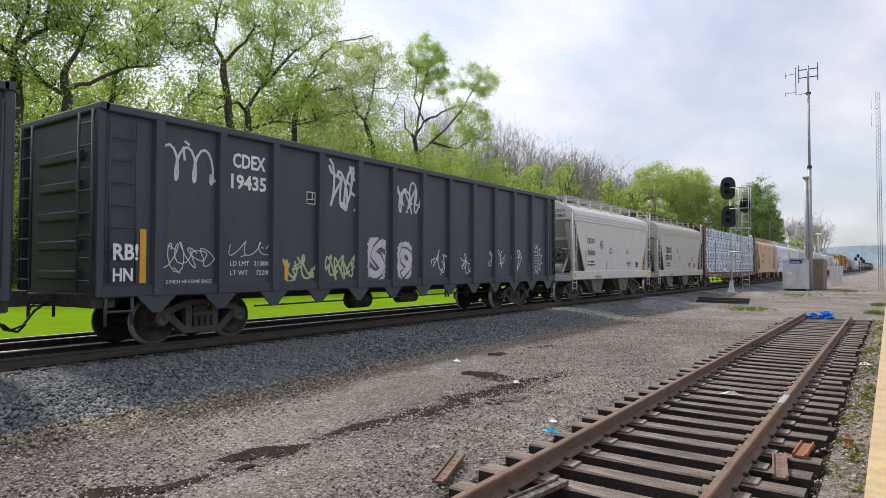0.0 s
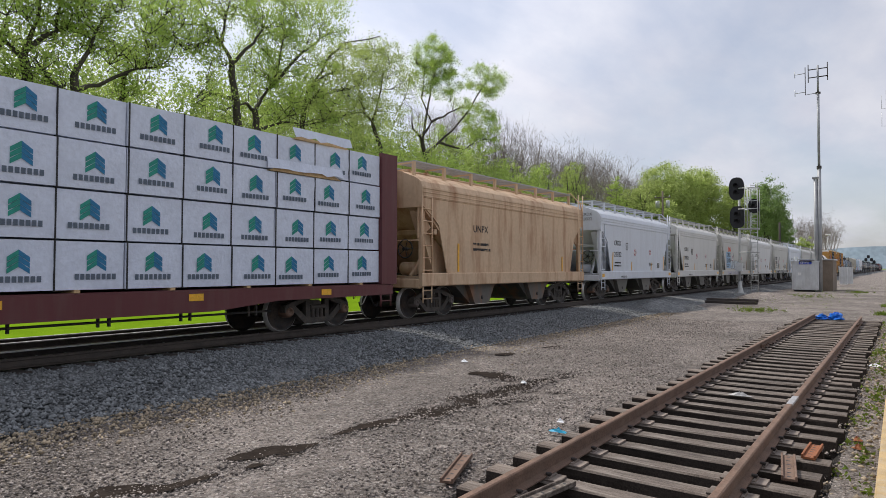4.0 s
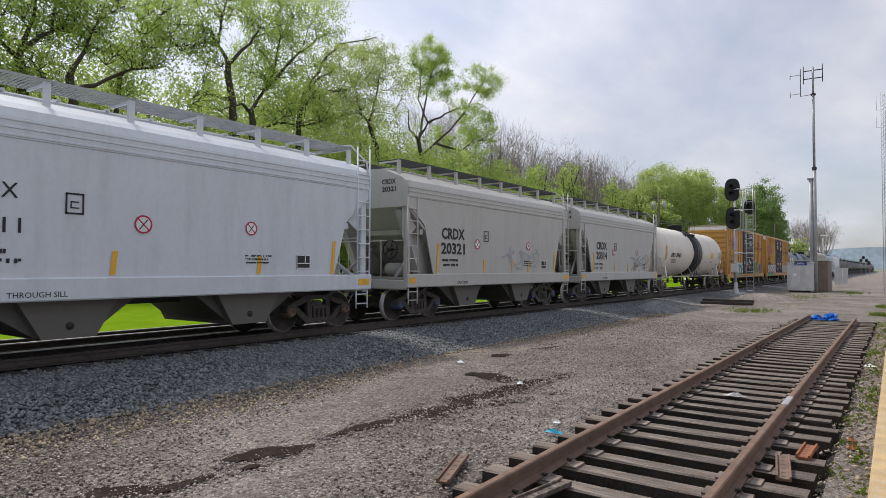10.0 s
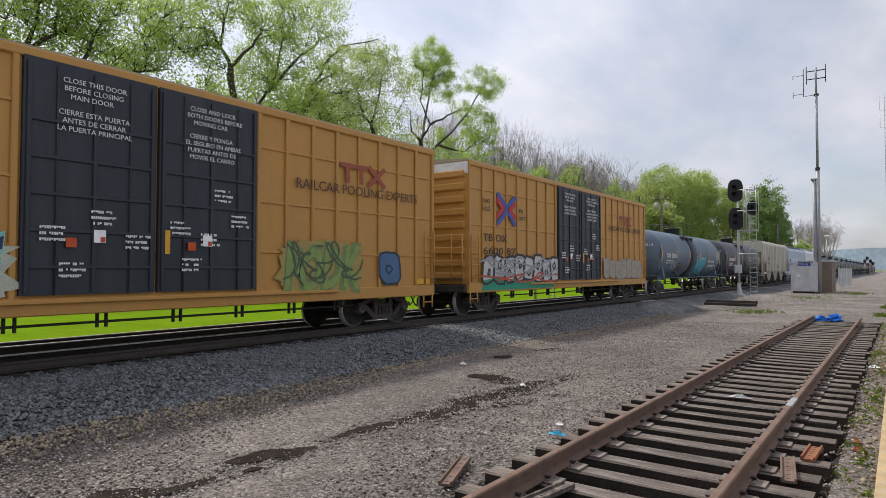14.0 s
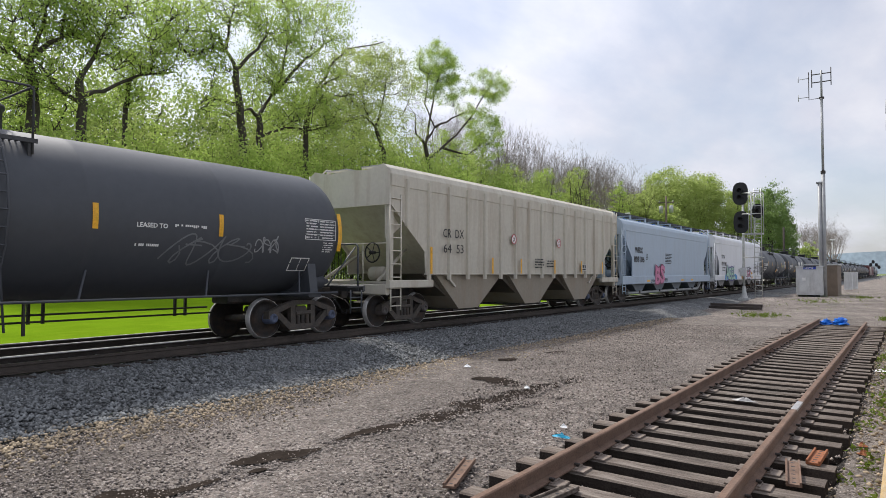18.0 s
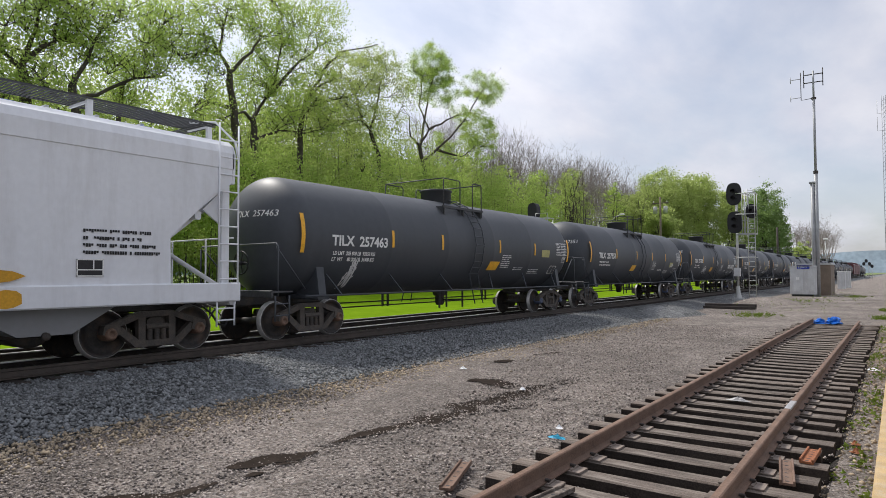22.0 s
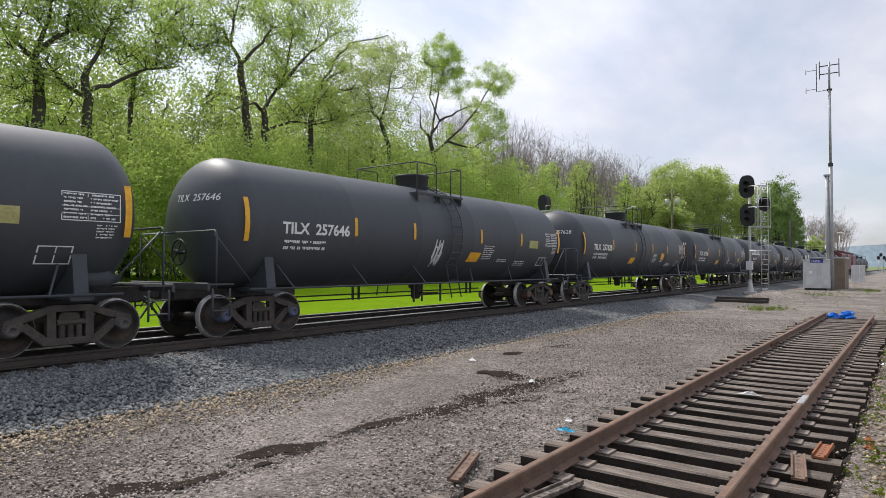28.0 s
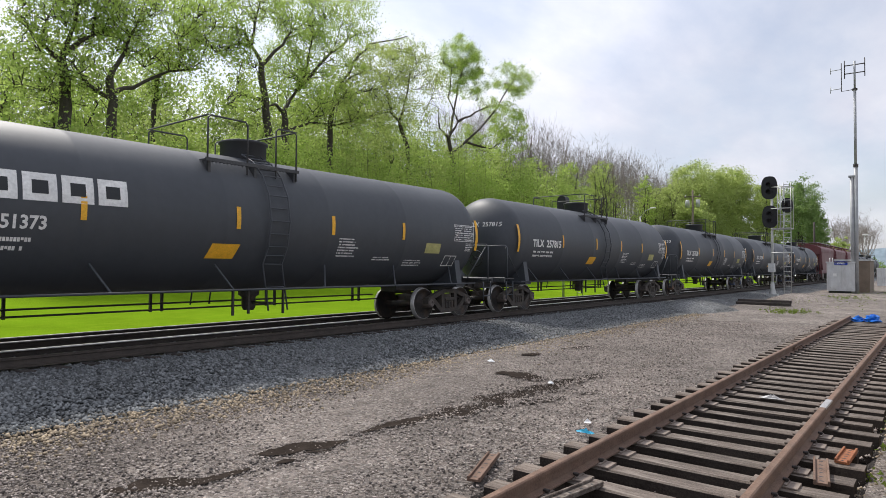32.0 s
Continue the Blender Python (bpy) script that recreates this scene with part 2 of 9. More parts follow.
LITTER = mat("pale_litter", (0.72, 0.73, 0.74), 0.5, var=0.1, s1=20, s2=60, bump=0.2)
BARK = mat("bark", (0.065, 0.055, 0.045), 0.95, var=0.3, s1=1.5, s2=14, bump=0.7, bdist=0.04, stain=(0.11, 0.095, 0.08), samt=0.5, sscale=(2, 2, 0.4))
BARK_GREY = mat("grey_twigs", (0.26, 0.225, 0.20), 0.95, var=0.25, s1=1.0, s2=10, bump=0.2, rnd=0.15)


def stone_mat(name, tones, scale, bump, fine=2.6, wet=None):
    """Loose stone: cells of several tones at two sizes, with relief."""
    m = bpy.data.materials.new(name)
    m.use_nodes = True
    nt = m.node_tree
    N, L = nt.nodes.new, nt.links.new
    b = nt.nodes["Principled BSDF"]
    b.inputs["Specular IOR Level"].default_value = 0.25
    co = N("ShaderNodeTexCoord")
    va, vb, big, mid = N("ShaderNodeTexVoronoi"), N("ShaderNodeTexVoronoi"), N("ShaderNodeTexNoise"), N("ShaderNodeTexNoise")
    for v, s in ((va, scale), (vb, scale * fine)):
        v.inputs["Scale"].default_value = s
        L(co.outputs["Object"], v.inputs["Vector"])
    for n, s, d in ((big, 0.35, 6.0), (mid, 2.3, 8.0)):
        n.inputs["Scale"].default_value, n.inputs["Detail"].default_value = s, d
        L(co.outputs["Object"], n.inputs["Vector"])
    ra = N("ShaderNodeValToRGB")
    ra.color_ramp.interpolation = "LINEAR"
    while len(ra.color_ramp.elements) < len(tones):
        ra.color_ramp.elements.new(0.5)
    for k, tone in enumerate(tones):
        ra.color_ramp.elements[k].position = k / (len(tones) - 1)
        ra.color_ramp.elements[k].color = (*tone, 1)
    sp = N("ShaderNodeSeparateColor")
    L(va.outputs["Color"], sp.inputs[0])
    L(sp.outputs[0], ra.inputs[0])
    rb, rc, rd = N("ShaderNodeMapRange"), N("ShaderNodeMapRange"), N("ShaderNodeMapRange")
    sp2 = N("ShaderNodeSeparateColor")
    L(vb.outputs["Color"], sp2.inputs[0])
    L(sp2.outputs[1], rb.inputs[0])
    rb.inputs[3].default_value, rb.inputs[4].default_value = 0.72, 1.28
    L(big.outputs[0], rc.inputs[0])
    rc.inputs[1].default_value, rc.inputs[2].default_value = 0.35, 0.65
    rc.inputs[3].default_value, rc.inputs[4].default_value = 0.74, 1.18
    L(mid.outputs[0], rd.inputs[0])
    rd.inputs[1].default_value, rd.inputs[2].default_value = 0.35, 0.65
    rd.inputs[3].default_value, rd.inputs[4].default_value = 0.80, 1.18
    m1, m2, sc = N("ShaderNodeMath"), N("ShaderNodeMath"), N("ShaderNodeVectorMath")
    m1.operation = m2.operation = "MULTIPLY"
    L(rb.outputs[0], m1.inputs[0])
    L(rc.outputs[0], m1.inputs[1])
    L(m1.outputs[0], m2.inputs[0])
    L(rd.outputs[0], m2.inputs[1])
    sc.operation = "SCALE"
    L(ra.outputs[0], sc.inputs[0])
    L(m2.outputs[0], sc.inputs["Scale"])
    L(sc.outputs[0], b.inputs["Base Color"])
    b.inputs["Roughness"].default_value = 0.92
    hs = N("ShaderNodeMath")
    hs.operation = "ADD"
    L(va.outputs["Distance"], hs.inputs[0])
    L(vb.outputs["Distance"], hs.inputs[1])
    bp = N("ShaderNodeBump")
    bp.invert = True
    bp.inputs["Strength"].default_value, bp.inputs["Distance"].default_value = bump, 0.6 / scale
    L(hs.outputs[0], bp.inputs["Height"])
    L(bp.outputs[0], b.inputs["Normal"])
    return m


GRAVEL = stone_mat("yard_gravel", ((0.085, 0.07, 0.06), (0.218, 0.185, 0.16), (0.305, 0.264, 0.231), (0.15, 0.132, 0.12), (0.425, 0.384, 0.343)), 34, 1.0)
BALLAST = stone_mat("track_ballast", ((0.078, 0.082, 0.083), (0.155, 0.16, 0.16), (0.225, 0.23, 0.228), (0.12, 0.124, 0.125), (0.31, 0.31, 0.30)), 20, 0.9)
# fouled stone of the main track; also painted shade in the siding's gaps
CINDER_SHADE = stone_mat("cinder_and_shade", ((0.018, 0.015, 0.013), (0.033, 0.028, 0.024), (0.052, 0.045, 0.039), (0.024, 0.021, 0.019), (0.085, 0.075, 0.065)), 40, 0.9)
STONE = mat("ballast_stones", (0.170, 0.177, 0.178), 0.9, var=0.12, s1=0.5, s2=30, bump=0.3, isl=0.5)
TAN_STONE = mat("tan_stones", (0.32, 0.258, 0.178), 0.9, var=0.12, s1=0.6, s2=40, bump=0.3, isl=0.5)
PEBBLE = mat("gravel_stones", (0.275, 0.238, 0.21), 0.9, var=0.15, s1=0.6, s2=40, bump=0.3, isl=0.7)
MUD = mat("wet_mud", (0.027, 0.021, 0.017), 0.85, var=0.3, s1=3, s2=40, bump=0.3, stain=(0.065, 0.052, 0.043), samt=0.4, sscale=(3, 3, 3), spec=0.02)
LAWN = mat("lawn", (0.135, 0.235, 0.010), 1.0, var=0.10, s1=0.6, s2=25, bump=0.6, bdist=0.03, stain=(0.185, 0.285, 0.016), samt=0.6, sscale=(1.2, 0.5, 1), spec=0.0)
FIELD = mat("far_grass", (0.12, 0.17, 0.045), 0.95, var=0.2, s1=0.03, s2=0.6, bump=0.2, stain=(0.26, 0.23, 0.18), samt=0.6, sscale=(0.03, 0.03, 1))
# distance haze is mixed into the hill's pale blue colour
HILL = mat("hazy_hill", (0.30, 0.37, 0.43), 0.95, var=0.14, s1=0.01, s2=0.06, bump=0.0)


def leaf_mat(name, col, col2):
    m = bpy.data.materials.new(name)
    m.use_nodes = True
    nt = m.node_tree
    nt.nodes.clear()
    N, L = nt.nodes.new, nt.links.new
    out, mix, di, tr = N("ShaderNodeOutputMaterial"), N("ShaderNodeMixShader"), N("ShaderNodeBsdfDiffuse"), N("ShaderNodeBsdfTranslucent")
    g, mx, co, nz = N("ShaderNodeNewGeometry"), N("ShaderNodeMix"), N("ShaderNodeTexCoord"), N("ShaderNodeTexNoise")
    nz.inputs["Scale"].default_value = 0.35
    L(co.outputs["Object"], nz.inputs["Vector"])
    ad = N("ShaderNodeMath")
    ad.operation = "MULTIPLY_ADD"
    L(nz.outputs[0], ad.inputs[0])
    ad.inputs[1].default_value = 0.8
    half = N("ShaderNodeMath")
    half.operation = "MULTIPLY_ADD"
    L(g.outputs["Random Per Island"], half.inputs[0])
    half.inputs[1].default_value, half.inputs[2].default_value = 0.7, -0.25
    L(half.outputs[0], ad.inputs[2])
    mx.data_type = "RGBA"
    L(ad.outputs[0], mx.inputs["Factor"])
    mx.inputs["A"].default_value, mx.inputs["B"].default_value = (*col, 1), (*col2, 1)
    L(mx.outputs["Result"], di.inputs["Color"])
    L(mx.outputs["Result"], tr.inputs["Color"])
    mix.inputs[0].default_value = 0.74
    L(di.outputs[0], mix.inputs[1])
    L(tr.outputs[0], mix.inputs[2])
    L(mix.outputs[0], out.inputs[0])
    return m


LEAF = leaf_mat("spring_leaves", (0.29, 0.41, 0.10), (0.50, 0.62, 0.17))
LEAF_YEL = leaf_mat("yellow_green_leaves", (0.32, 0.40, 0.12), (0.48, 0.56, 0.20))
LEAF_DK = leaf_mat("dark_leaves", (0.15, 0.235, 0.08), (0.27, 0.37, 0.13))
# darker copy of the spring leaves, standing in for shade inside the wood
LEAF_SHADED = leaf_mat("shaded_wood_leaves", (0.17, 0.25, 0.065), (0.33, 0.42, 0.12))
WEED = leaf_mat("weeds", (0.10, 0.16, 0.03), (0.20, 0.25, 0.05))


# ---- mesh helpers ----
class Mesh:
    """Collects rings, boxes and tubes into one mesh."""

    def __init__(self):
        self.v, self.f, self.s = [], [], []

    def add(self, verts, faces, smooth=False):
        n = len(self.v)
        self.v += [tuple(p) for p in verts]
        self.f += [tuple(n + i for i in q) for q in faces]
        self.s += [smooth] * len(faces)
        return self

    def prism(self, poly, axis, a, b, smooth=False):
        """A polygon, in the two other axes in cyclic order, drawn out along an axis from a to b."""
        k, n = "xyz".index(axis), len(poly)
        pts = []
        for c in (a, b):
            for p, q in poly:
                w = [0, 0, 0]
                w[k], w[(k + 1) % 3], w[(k + 2) % 3] = c, p, q
                pts.append(w)
        start = len(self.f)
        self.add(pts, [tuple(range(n))[::-1], tuple(range(n, 2 * n))], False)
        base = len(self.v) - 2 * n
        self.f += [tuple(base + i for i in (j, (j + 1) % n, n + (j + 1) % n, n + j)) for j in range(n)]
        self.s += [smooth] * n
        return self

    def box(self, x0, x1, y0, y1, z0, z1, c=0.0):
        if c <= 0:
            p = [(x, y, z) for z in (z0, z1) for x, y in ((x0, y0), (x1, y0), (x1, y1), (x0, y1))]
            return self.add(p, [(3, 2, 1, 0), (4, 5, 6, 7), (0, 1, 5, 4), (1, 2, 6, 5), (2, 3, 7, 6), (3, 0, 4, 7)])
        lo, hi = [x0, y0, z0], [x1, y1, z1]
        size = [h - l for l, h in zip(lo, hi)]
        k = size.index(max(size))
        i, j = (k + 1) % 3, (k + 2) % 3
        c = min(c, 0.45 * size[i], 0.45 * size[j])
        a0, a1, b0, b1 = lo[i], hi[i], lo[j], hi[j]
        poly = [(a0 + c, b0), (a1 - c, b0), (a1, b0 + c), (a1, b1 - c), (a1 - c, b1), (a0 + c, b1), (a0, b1 - c), (a0, b0 + c)]
        return self.prism(poly, "xyz"[k], lo[k], hi[k])

    def tube(self, pts, r, n=6, caps=True):
        pts = [Vector(p) for p in pts]
        rs = r if isinstance(r, (list, tuple)) else [r] * len(pts)
        rings, up = [], None
        for i, p in enumerate(pts):
            d = (pts[min(i + 1, len(pts) - 1)] - pts[max(i - 1, 0)]).normalized()
            if up is None or abs(up.dot(d)) > 0.98:
                up = Vector((0, 0, 1)) if abs(d.z) < 0.9 else Vector((1, 0, 0))
            a = d.cross(up).normalized()
            b = d.cross(a)
            rings.append([p + rs[i] * (math.cos(6.28319 * k / n) * a + math.sin(6.28319 * k / n) * b) for k in range(n)])
        verts = [q for ring in rings for q in ring]
        faces = [(i * n + k, (i + 1) * n + k, (i + 1) * n + (k + 1) % n, i * n + (k + 1) % n) for i in range(len(pts) - 1) for k in range(n)]
        self.add(verts, faces, True)
        if caps and n > 2:
            m = len(self.v) - len(verts)
            self.f += [tuple(m + k for k in range(n)), tuple(m + len(verts) - n + k for k in range(n))[::-1]]
            self.s += [False, False]
        return self

    def lathe(self, prof, centre, axis, n=24, smooth=True):
        """A profile of (along, radius) turned about an axis through a centre."""
        k = "xyz".index(axis)
        verts = []
        for h, r in prof:
            for j in range(n):
                a = 6.2831853 * j / n
                w = list(centre)
                w[k] += h
                w[(k + 1) % 3] += r * math.cos(a)
                w[(k + 2) % 3] += r * math.sin(a)
                verts.append(w)
        faces = [(i * n + j, i * n + (j + 1) % n, (i + 1) * n + (j + 1) % n, (i + 1) * n + j) for i in range(len(prof) - 1) for j in range(n)]
        self.add(verts, faces, smooth)
        return self

    def plate(self, poly, x, t=0.004):
        """A flat shape in the side plane, facing +x."""
        return self.prism(poly, "x", x, x + t)

    def data(self, name, *mats):
        me = bpy.data.meshes.new(name)
        me.from_pydata(self.v, [], self.f)
        me.polygons.foreach_set("use_smooth", self.s)
        for m in mats:
            me.materials.append(m)
        me.update()
        return me


def part(name, mesh, material, parent, label="", colour=None, at=None):
    ob = new(name, mesh.data(name, material) if isinstance(mesh, Mesh) else mesh)
    ob.parent = parent
    if at is not None:
        ob.matrix_parent_inverse = at
    if label:
        ob["label"] = label
    if colour:
        ob.color = (*colour, 1)
    return ob


def thing(name, label, category, at=(0, 0, 0), group="", kind=""):
    ob = new(name)
    ob.location = at
    ob.empty_display_size = 0.2
    return tagged(ob, label, category, group, kind)


def solid(name, mesh, material, label, category="", group="", kind="", at=(0, 0, 0)):
    ob = new(name, mesh.data(name, material) if isinstance(mesh, Mesh) else mesh)
    ob.location = at
    return tagged(ob, label, category, group, kind)


def wide(size, at):
    return Matrix.Translation(at) @ Matrix.Scale(size, 4)


TEXT_CACHE = {}


def letters(words, size, bold=False, width=0.0, fat=0.0):
    """A mesh of words on the side plane: reads along +y, upright in z, facing +x; starts at the origin. width: drawn in or out to this length."""
    key = (words, round(size, 3), bold, fat)
    if key not in TEXT_CACHE:
        cu = bpy.data.curves.new("lettering", "FONT")
        cu.body, cu.size, cu.extrude, cu.resolution_u = words, size, 0.002, 2
        cu.offset = fat * size if fat else (0.028 * size if bold else 0.0)
        tmp = new("lettering", cu)
        me = bpy.data.meshes.new_from_object(tmp.evaluated_get(bpy.context.evaluated_depsgraph_get()))
        bpy.data.objects.remove(tmp)
        me.transform(Matrix(((0, 0, 1, 0), (1, 0, 0, 0), (0, 1, 0, 0), (0, 0, 0, 1))))
        TEXT_CACHE[key] = me
    me = TEXT_CACHE[key].copy()
    if width:
        ys = [v.co.y for v in me.vertices]
        lo, k = min(ys), width / (max(ys) - min(ys))
        for v in me.vertices:
            v.co.y = (v.co.y - lo) * k
    return me

# ---- rolling stock ----
TRACK_X, RAIL_Z, CAR_Z, SPEED = -12.84, 0.485, 0.57, 14.63
WHEEL_R, WHEEL_BASE, TRUCK_Z = 0.457, 0.91, RAIL_Z - CAR_Z
CANT, DROP = -2.2, 0.058
CARS, WHEELSETS, STOCK = [], [], {}


def stock(name, make, *mats):
    """One mesh per shape, shared by all cars."""
    if name not in STOCK:
        STOCK[name] = make().data(name, *mats)
    return STOCK[name]


def m_wheelset():
    b = Mesh()
    for s in (-1, 1):
        pr = [(0.665, 0.0), (0.665, 0.40), (0.672, 0.475), (0.69, 0.484), (0.712, 0.462), (0.80, 0.455), (0.806, 0.44), (0.80, 0.39), (0.765, 0.375),
              (0.745, 0.24), (0.80, 0.16), (0.82, 0.10), (0.82, 0.0)]
        b.lathe([(s * h, r) for h, r in pr], (0, 0, 0), "x", 22)
    b.lathe([(-0.68, 0.09), (0.68, 0.09)], (0, 0, 0), "x", 10)
    return b


def wheel_data():
    if "wheelset" not in STOCK:
        me = m_wheelset().data("wheelset", WHEEL_MAT, TREAD_MAT)
        for p in me.polygons:
            c = p.center
            p.material_index = int(math.hypot(c.y, c.z) > 0.436 and abs(c.x) > 0.69)
        STOCK["wheelset"] = me
    return STOCK["wheelset"]


def m_bolster():
    b = Mesh().box(-1.0, 1.0, -0.17, 0.17, 0.48, 0.72, 0.05)
    b.lathe([(0.72, 0.0), (0.72, 0.2), (0.80, 0.18), (0.80, 0)], (0, 0, 0), "z", 16)
    for s in (-1, 1):
        b.box(-0.75, 0.75, s * 0.42 - 0.04, s * 0.42 + 0.04, 0.42, 0.54, 0.02)
    return b


def m_side_frame():
    b = Mesh()
    x0, x1 = 0.93, 1.08
    b.prism([(-1.02, 0.50), (-0.62, 0.62), (-0.30, 0.74), (0.30, 0.74), (0.62, 0.62), (1.02, 0.50), (1.02, 0.62), (0.66, 0.74), (0.32, 0.85), (-0.32, 0.85), (-0.66, 0.74), (-1.02, 0.62)], "x", x0, x1)
    b.prism([(-0.84, 0.52), (-0.70, 0.58), (-0.36, 0.29), (0.36, 0.29), (0.70, 0.58), (0.84, 0.52), (0.44, 0.17), (-0.44, 0.17)], "x", x0, x1)
    for s in (-1, 1):
        p = [(s * 0.24, 0.27), (s * 0.38, 0.27), (s * 0.38, 0.78), (s * 0.24, 0.78)]
        b.prism(p if s > 0 else p[::-1], "x", x0 + 0.01, x1 - 0.01)
        p = [(s * 0.72, 0.46), (s * 0.76, 0.62), (s * 1.03, 0.62), (s * 1.06, 0.46), (s * 0.98, 0.42), (s * 0.80, 0.42)]
        b.prism(p if s > 0 else p[::-1], "x", x0 - 0.03, x1 + 0.02)
    b.box(x0 - 0.02, x1 + 0.02, -0.23, 0.23, 0.50, 0.60, 0.03)
    return b


def m_springs():
    b = Mesh()
    for k in range(3):
        prof = []
        for j in range(9):
            z = 0.285 + 0.215 * j / 8
            prof.append((z, 0.062 if j % 2 else 0.048))
        b.lathe(prof, (1.03, -0.14 + 0.14 * k, 0), "z", 8)
    b.box(0.90, 0.99, -0.21, 0.21, 0.285, 0.50)
    return b


def m_bearing():
    return Mesh().lathe([(0.83, 0.13), (1.06, 0.13), (1.09, 0.12), (1.13, 0.10), (1.135, 0.055), (1.12, 0.05), (1.12, 0.0)], (0, 0, 0), "x", 14)


BEARING_TONES = ((0.10, 0.09, 0.085), (0.09, 0.11, 0.17), (0.12, 0.10, 0.09), (0.16, 0.10, 0.07))
BEARING = mat("bearing_cap", (1, 1, 1), 0.6, 0.2, var=0.25, s1=6, s2=40, bump=0.1, ob_col=True)


def truck(car, y, tone=0):
    tr = part("truck", stock("truck", m_bolster, TRUCK_MAT), None, car, "dark cast-steel freight truck with two axles", at=pose(0, y, TRUCK_Z - DROP / 2, 0, CANT))
    for s in (0, 180):
        part("side_frame", stock("side_frame", m_side_frame, TRUCK_MAT), None, tr, at=pose(0, 0, 0, 0, 0, s))
        part("spring_nest", stock("spring_nest", m_springs, STEEL_DK), None, tr, at=pose(0, 0, 0, 0, 0, s))
        for k in (-1, 1):
            part("bearing_cap", stock("bearing_cap", m_bearing, BEARING), None, tr, colour=BEARING_TONES[tone % 4], at=pose(0, k * WHEEL_BASE, WHEEL_R, 0, 0, s))
    for k in (-1, 1):
        w = part("wheelset", wheel_data(), None, tr, "steel wheelset with polished treads", at=pose(0, k * WHEEL_BASE, WHEEL_R))
        WHEELSETS.append(w)


def m_coupler():
    b = Mesh().box(-0.09, 0.09, 0.0, 0.62, 0.78, 0.98, 0.03)
    b.prism([(-0.16, 0.55), (0.20, 0.52), (0.20, 0.74), (0.06, 0.82), (-0.10, 0.86), (-0.18, 0.74)], "z", 0.74, 1.02)
    b.tube([(0.25, 0.1, 0.85), (0.75, 0.1, 0.72), (0.95, 0.1, 0.55)], 0.014, 5)
    return b


def m_hose():
    return Mesh().tube([(0.28, 0.05, 0.78), (0.32, 0.25, 0.62), (0.30, 0.45, 0.36), (0.22, 0.68, 0.30), (0.10, 0.85, 0.42)], 0.024, 6)


def ends(car, hl):
    """Couplers and air hoses at both ends."""
    for s in (0, 180):
        part("coupler", stock("coupler", m_coupler, STEEL_DK), None, car, at=pose(0, 0, 0, 0, 0, s) @ pose(0, hl, 0))
        part("air_hose", stock("air_hose", m_hose, BLACK), None, car, at=pose(0, 0, 0, 0, 0, s) @ pose(0, hl, 0))


def ladder(x, y0, y1, z0, z1, step=0.36, r=0.017, along="y"):
    b = Mesh()
    swap = (lambda a, c, z: (c, a, z)) if along == "y" else (lambda a, c, z: (a, c, z))
    for y in (y0, y1):
        b.tube([swap(y, x, z0), swap(y, x, z1)], r * 1.3, 5)
    z = z0 + step * 0.5
    while z < z1:
        b.tube([swap(y0, x, z), swap(y1, x, z)], r, 5, False)
        z += step
    return b


def brake_wheel(car, x, y, z, colour):
    b = Mesh()
    ring = [(x + 0.27 * math.cos(a * math.pi / 9), y, z + 0.27 * math.sin(a * math.pi / 9)) for a in range(19)]
    b.tube(ring, 0.022, 5, False)
    for a in range(5):
        b.tube([(x, y, z), (x + 0.27 * math.cos(a * 1.2566), y, z + 0.27 * math.sin(a * 1.2566))], 0.016, 4, False)
    b.tube([(x, y - 0.1, z), (x, y + 0.1, z)], 0.05, 8)
    return part("brake_wheel", b, BLACK, car, colour=colour)


def grating(x0, x1, y0, y1, z, pitch=0.06):
    """An open walkway of bars between two rails."""
    b = Mesh()
    for x in (x0, x1):
        b.box(x - 0.012, x + 0.012, y0, y1, z - 0.035, z)
    n = int((y1 - y0) / pitch)
    for k in range(n):
        y = y0 + (k + 0.5) * (y1 - y0) / n
        b.box(x0, x1, y - 0.012, y + 0.012, z - 0.028, z - 0.004)
    return b


